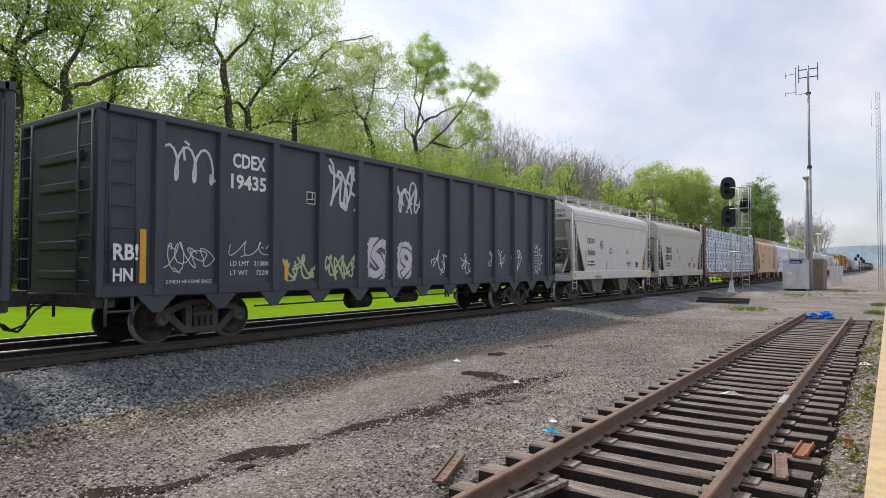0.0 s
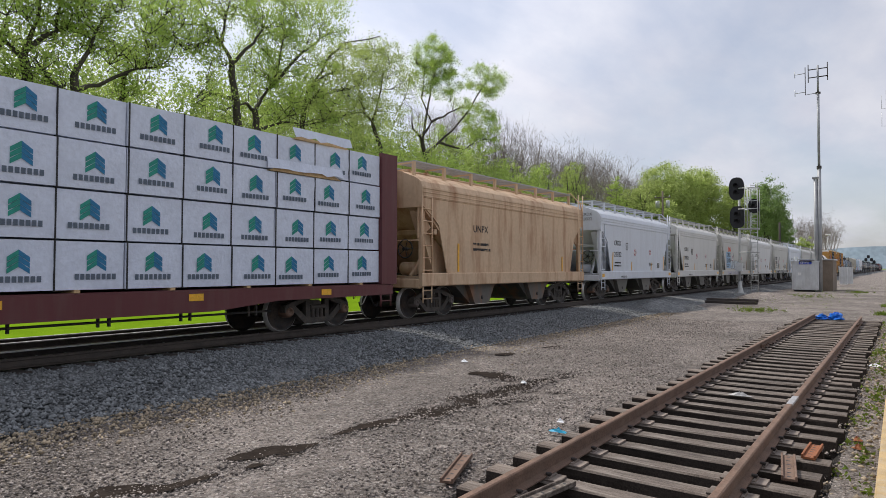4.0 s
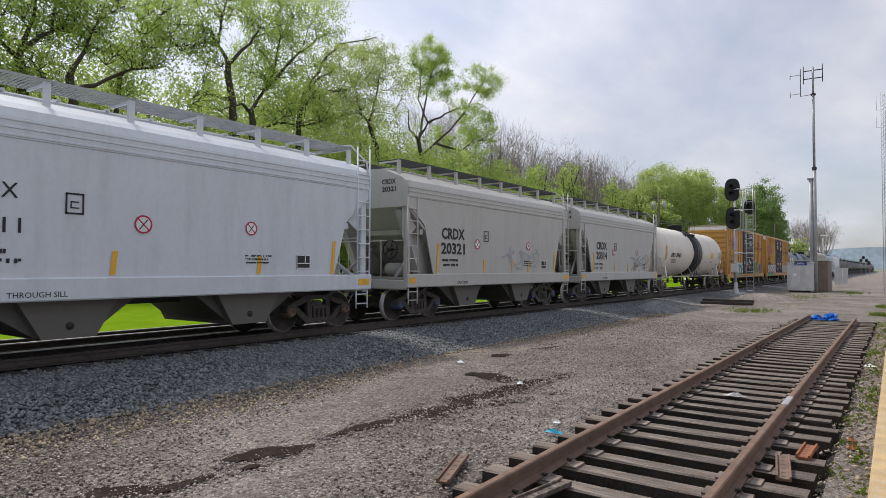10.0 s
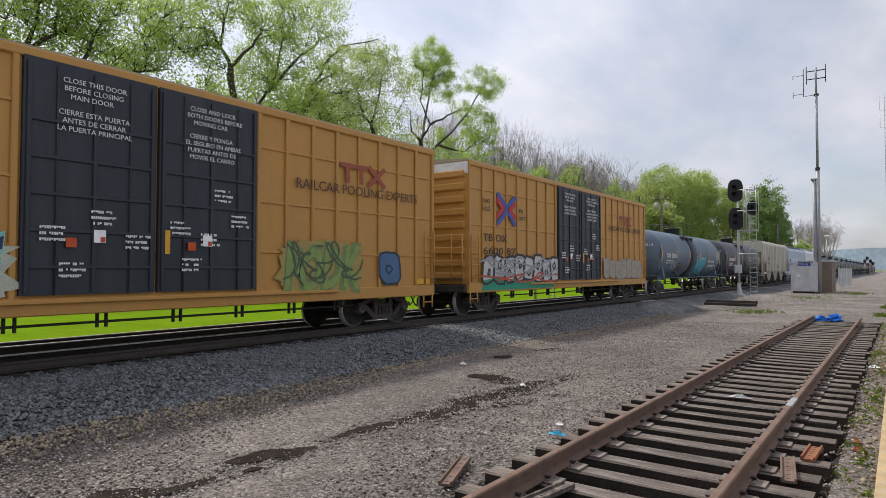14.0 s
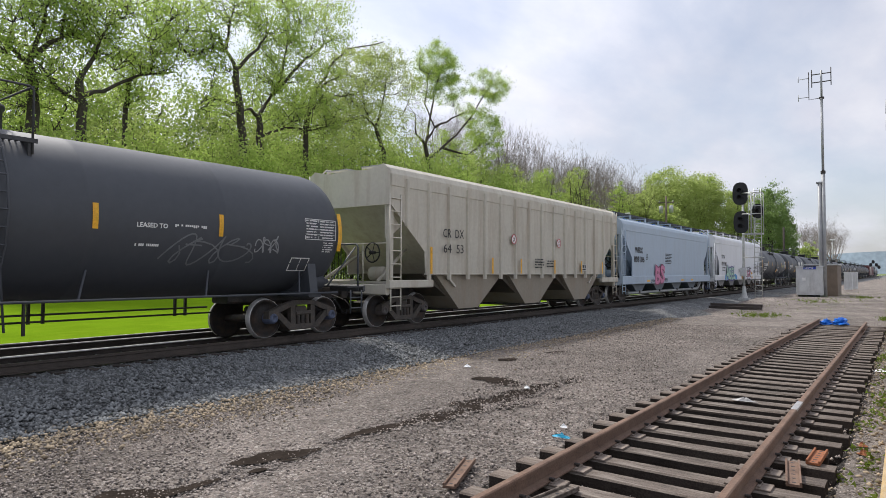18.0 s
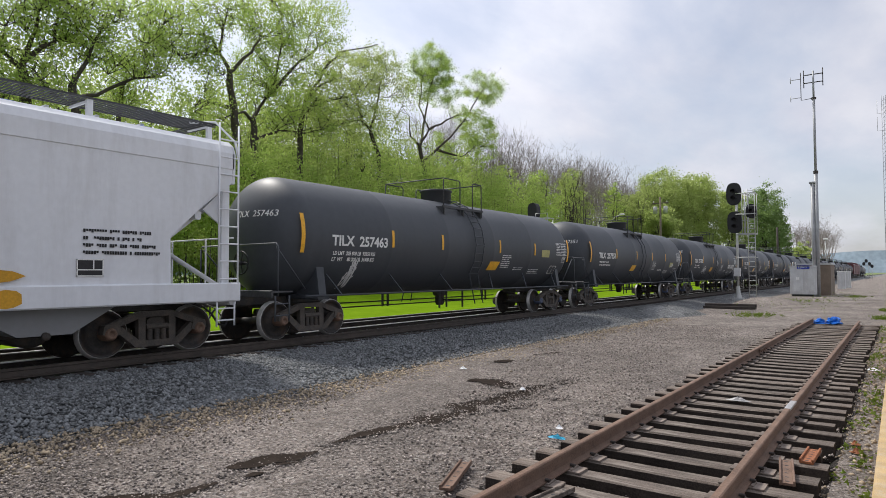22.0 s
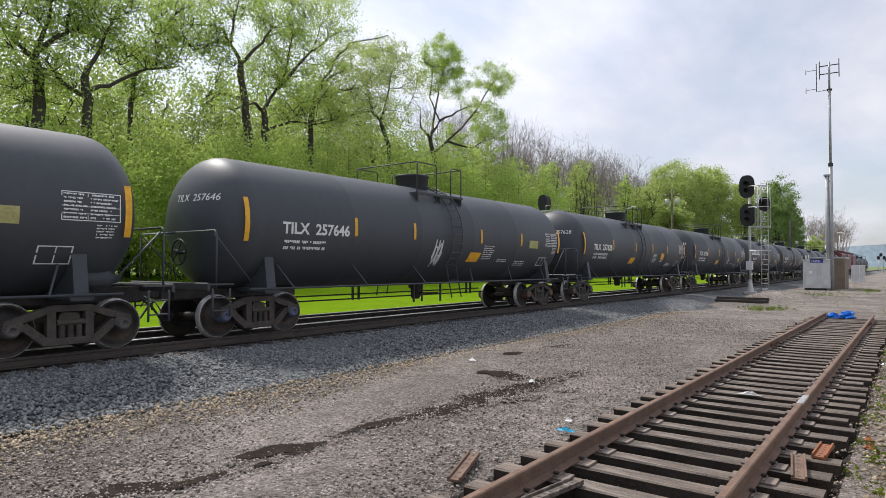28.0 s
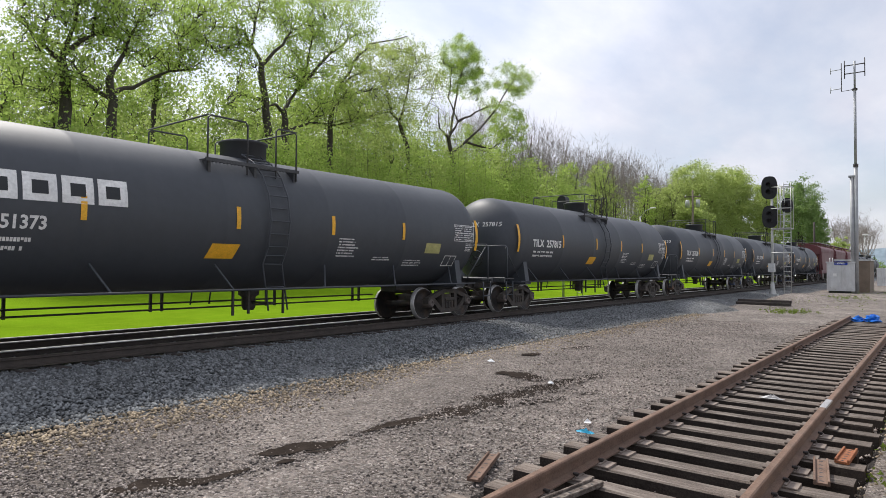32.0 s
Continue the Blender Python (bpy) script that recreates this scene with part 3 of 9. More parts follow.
def hopper(q, label, colour, hl=5.44, tc=4.15, cut=((5.40, 3.27), (4.90, 2.97), (4.57, 2.72), (4.19, 1.45), (4.13, 1.28)), bays=2, eave=3.84, roof=4.40,
           deck=4.74, posts=0, sill=(0.90, 1.29), board=GRATE, piped=False, under=None, deep=False, pipe=False):
    """A covered hopper car: side sheets, slope sheets, bays, roof with walkways, end frames and ladders."""
    car = thing("hopper_car", label, "hopper car", group="cars of the train")
    car["q"] = q
    CARS.append(car)
    c = colour
    cl = [(cut[0][0], eave)] + list(cut)
    W = 1.58
    outline = cl[::-1] + [(-y, z) for y, z in cl]
    for s, nm in ((1, "side_sheet"), (-1, "side_sheet")):
        b = Mesh().prism(outline, "x", s * W - (0.03 if s > 0 else 0), s * W + (0 if s > 0 else 0.03))
        part(nm, b, PAINT, car, colour=c)
    yt, ztop = cut[0][0], cut[0][1]
    # roof shell
    arc = [(W + 0.02, eave - 0.34), (W + 0.02, eave - 0.02), (W - 0.05, eave + 0.14), (W - 0.22, eave + 0.26), (0.75, roof - 0.06), (0, roof)]
    rim = arc + [(-x, z) for x, z in arc[-2::-1]]
    inner = [(x * 0.97, z - 0.03) for x, z in rim]
    b = Mesh().prism([(z, x) for x, z in rim + inner[::-1]][::-1], "y", -yt, yt)
    part("roof", b, PAINT, car, colour=tuple(v * 1.02 for v in c))
    for z in (() if deep or piped else (eave - 0.30, eave - 0.18, eave - 0.06)):
        for s in (-1, 1):
            part("eave_rib", Mesh().box(*sorted((s * W, s * (W + 0.035))), -yt, yt, z - 0.022, z + 0.022, 0.01), PAINT, car, colour=c)
    for s in (-1, 1):
        pan = [(z, x) for x, z in rim] + [(ztop - 0.05, -W), (ztop - 0.05, W)]
        part("end_panel", Mesh().prism(pan[::-1], "y", s * yt - 0.03, s * yt + 0.03), PAINT, car, colour=c)
        # slope sheet, and the bay wall that it runs into
        yb = cut[-1][0] - 1.55
        part("slope_sheet", Mesh().prism([(s * yt, ztop), (s * yb, 1.0), (s * (yb - 0.05), 1.04), (s * (yt - 0.05), ztop + 0.05)], "x", -W + 0.035, W - 0.035), PAINT, car, colour=c)
        for sx in (-1, 1):
            gus = [(s * (yt - 0.02), ztop - 0.04), (s * (yt - 0.02), ztop - 0.95), (s * (yt - 0.14), ztop - 0.95), (s * (yt - 0.62), ztop - 0.62)]
            part("post_gusset", Mesh().prism(gus if s > 0 else gus[::-1], "x", *sorted((sx * 1.38, sx * 1.43))), PAINT, car, colour=c)
    # default bay colour: the side paint darkened for the shade beneath the car
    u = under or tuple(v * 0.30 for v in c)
    span = cut[-1][0] - 0.25
    for k in range(bays):
        y0, y1 = -span + 2 * span * k / bays, -span + 2 * span * (k + 1) / bays
        ym, hb = (y0 + y1) / 2, 0.42
        if deep:
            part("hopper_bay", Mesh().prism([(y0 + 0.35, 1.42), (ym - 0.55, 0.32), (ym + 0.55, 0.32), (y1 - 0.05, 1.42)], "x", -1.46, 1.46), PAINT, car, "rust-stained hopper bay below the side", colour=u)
            # the inner slope's colour is cut further to paint in its shadow
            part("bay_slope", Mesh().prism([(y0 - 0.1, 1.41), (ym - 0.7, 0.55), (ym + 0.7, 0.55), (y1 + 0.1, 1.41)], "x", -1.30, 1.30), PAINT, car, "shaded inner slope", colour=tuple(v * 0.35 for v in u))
            part("outlet_gate", Mesh().box(-1.3, 1.3, ym - 0.62, ym + 0.62, 0.24, 0.315, 0.02).box(1.2, 1.4, ym + 0.6, ym + 0.75, 0.28, 0.40, 0.02), STEEL_DK, car)
            continue
        if piped:
            part("hopper_bay", Mesh().prism([(y0, 1.28), (ym - hb, 0.46), (ym + hb, 0.46), (y1, 1.28)], "x", -1.25, 1.25), PAINT, car, "hopper bay darkened for shade, with an outlet gate", colour=u)
        else:
            e = -1 if ym < 0 else 1
            ym, hb = e * span * 0.48, 0.40
            # dark brown, with the shade below the sill put into the colour
            part("hopper_bay", Mesh().prism([(ym - 0.88, 1.0), (ym - 0.44, 0.24), (ym + 0.44, 0.24), (ym + 0.88, 1.0)], "x", -1.30, 1.30), PAINT, car, "hopper bay darkened for shade, with an outlet gate", colour=(0.135, 0.125, 0.11))
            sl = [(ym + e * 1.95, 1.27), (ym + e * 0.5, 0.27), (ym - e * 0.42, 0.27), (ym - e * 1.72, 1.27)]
            # the slope's near-black paints the shadow between bay and truck
            part("bay_slope", Mesh().prism(sl if e < 0 else sl[::-1], "x", -1.12, 1.12), PAINT, car, "slope of the bay, darkened for shade", colour=(0.10, 0.095, 0.085))
        g = Mesh().box(-0.7, 0.7, ym - hb - 0.06, ym + hb + 0.06, 0.40, 0.47, 0.02)
        g.box(0.7, 1.25, ym - 0.04, ym + 0.04, 0.42, 0.48, 0.02)
        g.lathe([(0.0, 0.0), (0.0, 0.07), (0.06, 0.07), (0.06, 0)], (1.25, ym, 0.45), "x", 8)
        part("outlet_gate", g, STEEL_DK, car)
    for s in (-1, 1):
        x0, x1 = sorted((s * 1.50, s * 1.635))
        if deep:
            for e in (-1, 1):
                part("side_sill", Mesh().box(x0, x1, *sorted((e * (cut[-1][0] - 0.3), e * hl)), sill[0], sill[1], 0.025), PAINT, car, colour=c)
            part("sheet_flange", Mesh().box(*sorted((s * 1.52, s * 1.60)), -cut[-1][0], cut[-1][0], 1.385, 1.43, 0.01), PAINT, car, colour=c)
            continue
        part("side_sill", Mesh().box(x0, x1, -hl, hl, sill[0], sill[1], 0.025), PAINT, car, colour=c)
    part("centre_sill", Mesh().box(-0.28, 0.28, -hl, hl, 0.72, 1.05, 0.03), STEEL_DK, car)
    for s in (-1, 1):
        y0, y1 = sorted((s * (cut[-1][0] + 0.55), s * (hl - 0.02)))
        part("end_platform", Mesh().box(-1.49, 1.49, y0, y1, 1.14, 1.20), PAINT, car, colour=tuple(v * 0.7 for v in c))
        part("end_sill", Mesh().box(-1.49, 1.49, *sorted((s * (hl - 0.16), s * hl)), 0.84, 1.13, 0.03), PAINT, car, colour=c)
        for sx in (-1, 1):
            part("corner_post", Mesh().box(*sorted((sx * 1.40, sx * 1.52)), *sorted((s * (yt - 0.24), s * (yt - 0.04))), 1.20, ztop + 0.02, 0.02), PAINT, car, colour=c)
            if not deep and s < 0:
                wb = [(s * (yt - 0.05), ztop - 0.12), (s * (yt - 0.95), 1.20), (s * (yb + 0.30), 1.20)]
                part("diagonal_web", Mesh().prism(wb if s > 0 else wb[::-1], "x", *sorted((sx * 1.18, sx * 1.21))), PAINT, car, colour=c)
                fl = [(s * (yt - 0.04), ztop - 0.15), (s * (yt - 0.12), ztop - 0.15), (s * (yt - 1.01), 1.20), (s * (yt - 0.93), 1.20)]
                part("web_flange", Mesh().prism(fl[::-1] if s > 0 else fl, "x", *sorted((sx * 1.08, sx * 1.32))), PAINT, car, colour=c)
            br = Mesh().tube([(sx * 1.1, s * (hl - 0.1), 1.2), (sx * 0.75, s * (yb + 1.2), 2.35)], 0.05, 6)
            part("brace", br, PAINT, car, colour=tuple(v * 0.8 for v in c))
            tall = (deck - 0.15) if s * sx > 0 else cut[0][1] + 0.25
            part("ladder", ladder(sx * 1.60, s * (hl - 0.04), s * (hl - 0.50), sill[1] - 0.1, tall), PAINT, car, colour=tuple(v * 1.1 for v in c))
            part("sill_step", ladder(sx * 1.58, s * (hl - 0.10), s * (hl - 0.52), 0.42, sill[0] + 0.05, 0.24), PAINT, car, colour=c)
        if not deep:
            zb = ztop - 0.75 * (ztop - 1.0) / (yt - yb) - 0.06
            part("cross_beam", Mesh().box(-1.5, 1.5, *sorted((s * (yt - 0.83), s * (yt - 0.70))), zb - 0.16, zb, 0.02), PAINT, car, colour=c)
        h = Mesh()
        h.tube([(-1.45, s * (hl - 0.05), 2.25), (1.45, s * (hl - 0.05), 2.25)], 0.018, 5)
        h.tube([(-0.75, s * (hl - 0.1), 1.2), (-0.75, s * (hl - 0.1), 2.25)], 0.02, 5)
        h.tube([(0.55, s * (hl - 0.1), 1.2), (0.55, s * (hl - 0.1), 2.25)], 0.02, 5)
        part("hand_rail", h, PAINT, car, colour=c)
    if not deep:
        deck -= 0.08
    brake_wheel(car, 0.95, -hl + 0.05, 2.0, c)
    part("brake_gear", Mesh().lathe([(0, 0), (0, 0.2), (0.5, 0.2), (0.5, 0)], (0.3, -hl + 0.75, 1.42), "x", 12).box(-0.9, -0.3, hl - 1.0, hl - 0.6, 1.2, 1.5, 0.03), PAINT, car, colour=tuple(v * 0.8 for v in c))
    for s in (-1, 1):
        x0, x1 = sorted((s * 0.30, s * 1.12))
        part("walkway", grating(x0, x1, -hl + 0.25, hl - 0.25, deck, 0.075), board, car)
        n = 7
        ft = Mesh().box(*sorted((s * 1.02, s * 1.10)), -0.05, 0.05, roof - 0.22, deck - 0.03).box(*sorted((s * 0.30, s * 1.10)), -0.02, 0.02, deck - 0.08, deck - 0.036).data("walkway_bracket", PAINT)
        for k in range(n + 1):
            part("walkway_bracket", ft, None, car, colour=c, at=pose(0, -yt + 0.25 + (2 * yt - 0.5) * k / n, 0))
        part("roof_rail", Mesh().tube([(s * 0.9, s * (hl - 0.75), deck - 0.02), (s * 1.15, s * (hl - 0.30), deck + 0.03), (s * 1.5, s * (hl - 0.06), deck - 0.4), (s * 1.6, s * (hl - 0.05), eave - 0.1)], 0.026, 6), PAINT, car, colour=c)
    part("cross_walk", grating(-1.1, 1.1, hl - 0.62, hl - 0.27, deck - 0.045, 0.075), board, car)
    hatch = Mesh().box(-0.30, 0.30, -yt + 0.7, yt - 0.7, roof - 0.05, roof + 0.12, 0.03)
    k = -yt + 1.0
    while k < yt - 1.0:
        hatch.box(-0.34, 0.34, k - 0.03, k + 0.03, roof + 0.11, roof + 0.16)
        k += 0.9
    part("trough_hatch", hatch, PAINT, car, colour=tuple(v * 0.95 for v in c))
    for k in range(posts):
        y = -cut[-1][0] - 0.9 + (2 * cut[-1][0] + 1.8) * k / (posts - 1)
        zlo = sill[1]
        for (ya, za), (yb2, zb) in zip(cut[:-1], cut[1:]):
            if yb2 <= abs(y) <= ya and ya > yb2:
                zlo = zb + (abs(y) - yb2) / (ya - yb2) * (za - zb)
        part("side_post", Mesh().prism([(1.58, y - 0.07), (1.66, y - 0.045), (1.66, y + 0.045), (1.58, y + 0.07)], "z", zlo, eave - 0.1), PAINT, car, colour=c)
    if piped:
        for s in (-1, 1):
            for x in (-1.2, -0.4, 0.4, 1.2):
                rb = [(s * yt, ztop - 0.02), (s * yt, ztop - 0.30), (s * (yb + 0.4), 1.15), (s * (yb + 0.2), 1.20)]
                part("slope_rib", Mesh().prism(rb if s > 0 else rb[::-1], "x", x - 0.03, x + 0.03), PAINT, car, colour=c)
        part("equipment_box", Mesh().box(-0.25, 0.55, -hl + 0.25, -hl + 0.65, 1.2, 1.95, 0.04), PAINT, car, colour=c)
        for k in range(7):
            y = -yt + 1.3 + (2 * yt - 2.6) * k / 6
            part("hatch_latch", Mesh().box(0.30, 0.44, y - 0.16, y + 0.16, roof - 0.02, roof + 0.10, 0.03), BLUE_TARP, car, "blue hatch latch on the roof")
        pp = Mesh()
        for k in range(bays):
            ym = -span + 2 * span * (k + 0.5) / bays
            pp.lathe([(-0.5, 0.0), (-0.5, 0.34), (-0.42, 0.42), (0.42, 0.42), (0.5, 0.34), (0.5, 0)], (0.2, ym, 0.62), "x", 12)
        part("outlet_manifold", pp, STEEL_DK, car)
        if pipe:
            part("discharge_pipe", Mesh().tube([(1.2, -span, 0.40), (1.2, span - 0.3, 0.40), (1.22, span + 0.1, 0.55), (1.3, span + 0.3, 0.85)], 0.085, 8), GRATE, car)
    truck(car, -tc, int(q) % 4)
    truck(car, tc, int(q * 3) % 4)
    ends(car, hl - 0.05)
    return car


def mark(car, words, y, z, size, ink=WHITE_INK, x=1.62, bold=False, turn=0.0, name="lettering", width=0.0):
    me = letters(words, size, bold, width)
    me.materials.append(ink)
    return part(name, me, None, car, at=pose(x, y, z, turn))


def bars(car, y, z, w, h, rows, ink, x=1.62, seed=1, name="small_lettering"):
    """Small print that cannot be read: broken bars in rows."""
    r = random.Random(seed)
    b = Mesh()
    dz = h / rows
    cw = max(0.36 * dz, 0.022)
    for k in range(rows):
        a, end = y, y + w * r.uniform(0.7, 1.0)
        z0, z1 = z - (k + 0.72) * dz, z - (k + 0.24) * dz
        while a < end:
            if r.random() > 0.13:
                lo = z0 + (r.choice((0.0, 0.0, 0.35)) * (z1 - z0))
                b.plate([(a, lo), (a + 0.80 * cw, lo), (a + 0.80 * cw, z1), (a, z1)], x)
            a += cw
    return part(name, b, ink, car)


def stripe(car, y, z0, z1, x=1.62, w=0.10, lean=0.0):
    return part("reflective_stripe", Mesh().plate([(y, z0), (y + w, z0), (y + w + lean, z1), (y + lean, z1)], x, 0.004), YELLOW, car)


def panel(car, y, z, w, h, ink, x=1.62, name="notice_panel", frame_ink=None):
    part(name, Mesh().plate([(y, z), (y + w, z), (y + w, z + h), (y, z + h)], x, 0.004), ink, car)
    if frame_ink:
        b = Mesh()
        t = 0.02
        for a0, a1, b0, b1 in ((0, w, 0, t), (0, w, h - t, h), (0, t, 0, h), (w - t, w, 0, h), (w * 0.6, w * 0.6 + t, 0.35 * h, h), (0, w, 0.35 * h, 0.35 * h + t)):
            b.plate([(y + a0, z + b0), (y + a1, z + b0), (y + a1, z + b1), (y + a0, z + b1)], x + 0.004)
        part("notice_lines", b, frame_ink, car)


def roundel(car, y, z, r=0.17, x=1.62):
    """A white disc with a red ring and a crossed hammer sign."""
    disc = [(y + 0.93 * r * math.cos(a * math.pi / 10), z + 0.93 * r * math.sin(a * math.pi / 10)) for a in range(20)]
    part("warning_disc", Mesh().plate(disc, x), WHITE_INK, car)
    b = Mesh()
    for a in range(20):
        p, q2 = a * math.pi / 10, (a + 1) * math.pi / 10
        b.plate([(y + s * r * math.cos(t), z + s * r * math.sin(t)) for s, t in ((0.82, p), (1.0, p), (1.0, q2), (0.82, q2))], x + 0.004)
    b.plate([(y - 0.6 * r, z + 0.52 * r), (y - 0.52 * r, z + 0.62 * r), (y + 0.62 * r, z - 0.52 * r), (y + 0.52 * r, z - 0.62 * r)], x + 0.004)
    part("warning_ring", b, INK, car, colour=(0.45, 0.02, 0.05))
    b = Mesh()
    b.plate([(y - 0.5 * r, z - 0.55 * r), (y - 0.42 * r, z - 0.6 * r), (y + 0.5 * r, z + 0.5 * r), (y + 0.42 * r, z + 0.58 * r)], x + 0.007)
    part("warning_mark", b, BLACK_INK, car)


def ribbon(b, pts, w, x):
    """A brush stroke along points of the side plane."""
    for i, ((y0, z0), (y1, z1)) in enumerate(zip(pts[:-1], pts[1:])):
        dy, dz = y1 - y0, z1 - z0
        d = math.hypot(dy, dz) or 1
        ny, nz = -dz / d * w / 2, dy / d * w / 2
        ey, ez = dy / d * w * 0.3, dz / d * w * 0.3
        b.prism([(y0 - ny - ey, z0 - nz - ez), (y1 - ny + ey, z1 - nz + ez), (y1 + ny + ey, z1 + nz + ez), (y0 + ny - ey, z0 + nz - ez)], "x", x, x + 0.003 + 0.00006 * (i % 9))


def curve_pts(r, w, h, turns):
    pts, ph = [], [r.uniform(0, 6.28) for _ in range(4)]
    k1, k2 = r.uniform(1.5, 3.5), r.uniform(2.5, 5.0)
    n = int(10 * turns)
    for i in range(n + 1):
        t = i / n
        y = w * (t + 0.10 * math.sin(k2 * 6.28 * t + ph[0]))
        z = h * (0.5 + 0.36 * math.sin(k1 * 6.28 * t + ph[1]) + 0.16 * math.sin(k2 * 6.28 * t + ph[2]))
        pts.append((y, z))
    return pts


def scrawl(car, y, z, w, h, colour, seed, x=1.62, line=0.035, strokes=2, lift=0.0):
    """A hand-sprayed line tag: looping strokes."""
    r = random.Random(seed)
    b = Mesh()
    for k in range(strokes):
        pts = curve_pts(r, w, h, r.uniform(2.5, 4.5))
        ribbon(b, [(y + a, z + c + 0.04 * k) for a, c in pts], line, x + lift + 0.0008 * k)
    for _ in range(3):
        a, c = r.uniform(0, w), r.uniform(0, h)
        ribbon(b, [(y + a, z + c), (y + a + r.uniform(-0.15, 0.25) * w, z + c + r.uniform(-0.3, 0.3) * h)], line, x + lift + 0.002)
    return part("graffiti", b, INK, car, colour=colour)


def piece(car, y, z, w, h, n, seed, fill, edge, glow=None, x=1.62, line=0.045):
    """A sprayed piece: a cloud behind bulging block shapes with outlines."""
    r = random.Random(seed)
    if glow:
        k = 26
        ring = []
        for a in range(k):
            t = 6.2832 * a / k
            f = 1 + r.uniform(-0.07, 0.09)
            ring.append((y + w / 2 + 0.56 * w * f * math.copysign(abs(math.cos(t)) ** 0.6, math.cos(t)), z + h / 2 + 0.60 * h * f * math.copysign(abs(math.sin(t)) ** 0.6, math.sin(t))))
        part("graffiti", Mesh().plate(ring, x, 0.003), INK, car, colour=glow)
    fb, eb = Mesh(), Mesh()
    cw = w / n
    for i in range(n):
        cy, cz = y + (i + 0.5) * cw, z + h / 2
        pts = []
        m = 11
        for a in range(m):
            t = 6.2832 * (a + 0.3 * r.random()) / m
            f = r.uniform(0.78, 1.12)
            pts.append((cy + 0.60 * cw * f * math.copysign(abs(math.cos(t)) ** 0.55, math.cos(t)), cz + 0.5 * h * f * math.copysign(abs(math.sin(t)) ** 0.55, math.sin(t))))
        fb.prism(pts, "x", x + 0.003 + 0.0006 * i, x + 0.005 + 0.0006 * i)
        ribbon(eb, pts + pts[:1], line, x + 0.005 + 0.0012 * i)
        hole = [(cy + r.uniform(-0.1, 0.1) * cw + 0.16 * cw * math.cos(a), cz + (0.22 if i % 2 else -0.18) * h * r.uniform(0.4, 1) + 0.12 * h * math.sin(a)) for a in (0, 1.1, 2.1, 3.1, 4.2, 5.2)]
        ribbon(eb, hole + hole[:1], line * 0.8, x + 0.006 + 0.0012 * i)
    return [part("graffiti", fb, INK, car, colour=fill), part("graffiti", eb, INK, car, colour=edge)]


def tank_piece(car, y, z, w, h, n, seed, fill, edge, line=0.05, R=1.52, zc=2.42):
    for ob in piece(car, y, z, w, h, n, seed, fill, edge, None, 0.0, line):
        for v in ob.data.vertices:
            v.co.x += on_shell(v.co.z, R, zc)


def burner(car, words, y, z, w, h, fill, edge, glow=None, x=1.62, seed=1, shine=None, curve=False):
    """Sprayed block letters with a thick outline on a ragged cloud."""
    r = random.Random(seed)
    if glow:
        ring = []
        for a in range(44):
            t = 6.2832 * a / 44
            f = 1 + (0.14 if a % 2 else -0.06) * r.random()
            ring.append((y + w / 2 + 0.55 * w * f * math.copysign(abs(math.cos(t)) ** 0.5, math.cos(t)), z + h / 2 + 0.62 * h * f * math.copysign(abs(math.sin(t)) ** 0.5, math.sin(t))))
        part("graffiti", Mesh().plate(ring, x, 0.002), INK, car, colour=glow)
    for fat, col, lift, dy in ((0.085, edge, 0.003, 0.03), (0.03, fill, 0.006, 0.0)) + (((0.0, shine, 0.009, -0.02),) if shine else ()):
        me = letters(words, h / 0.72, True, 0.0, fat)
        ys = [v.co.y for v in me.vertices]
        lo, k = min(ys), (w + dy) / (max(ys) - min(ys))
        for v in me.vertices:
            t = (v.co.y - lo) * k
            zz = v.co.z
            v.co.y = t + 0.10 * zz
            v.co.z = zz * (1 + 0.10 * math.sin(5 * t + seed)) + 0.05 * math.sin(3.1 * t + seed)
        if curve:
            bm = bmesh.new()
            bm.from_mesh(me)
            for cut in range(1, 16):
                bmesh.ops.bisect_plane(bm, geom=bm.verts[:] + bm.edges[:] + bm.faces[:], plane_co=(0, 0, -0.2 + 0.1 * cut), plane_no=(0, 0, 1))
            bm.to_mesh(me)
            bm.free()
            for v in me.vertices:
                v.co.x += on_shell(z + v.co.z)
        me.materials.append(INK)
        part("graffiti", me, None, car, colour=col, at=pose(x + lift, y - dy / 2, z))


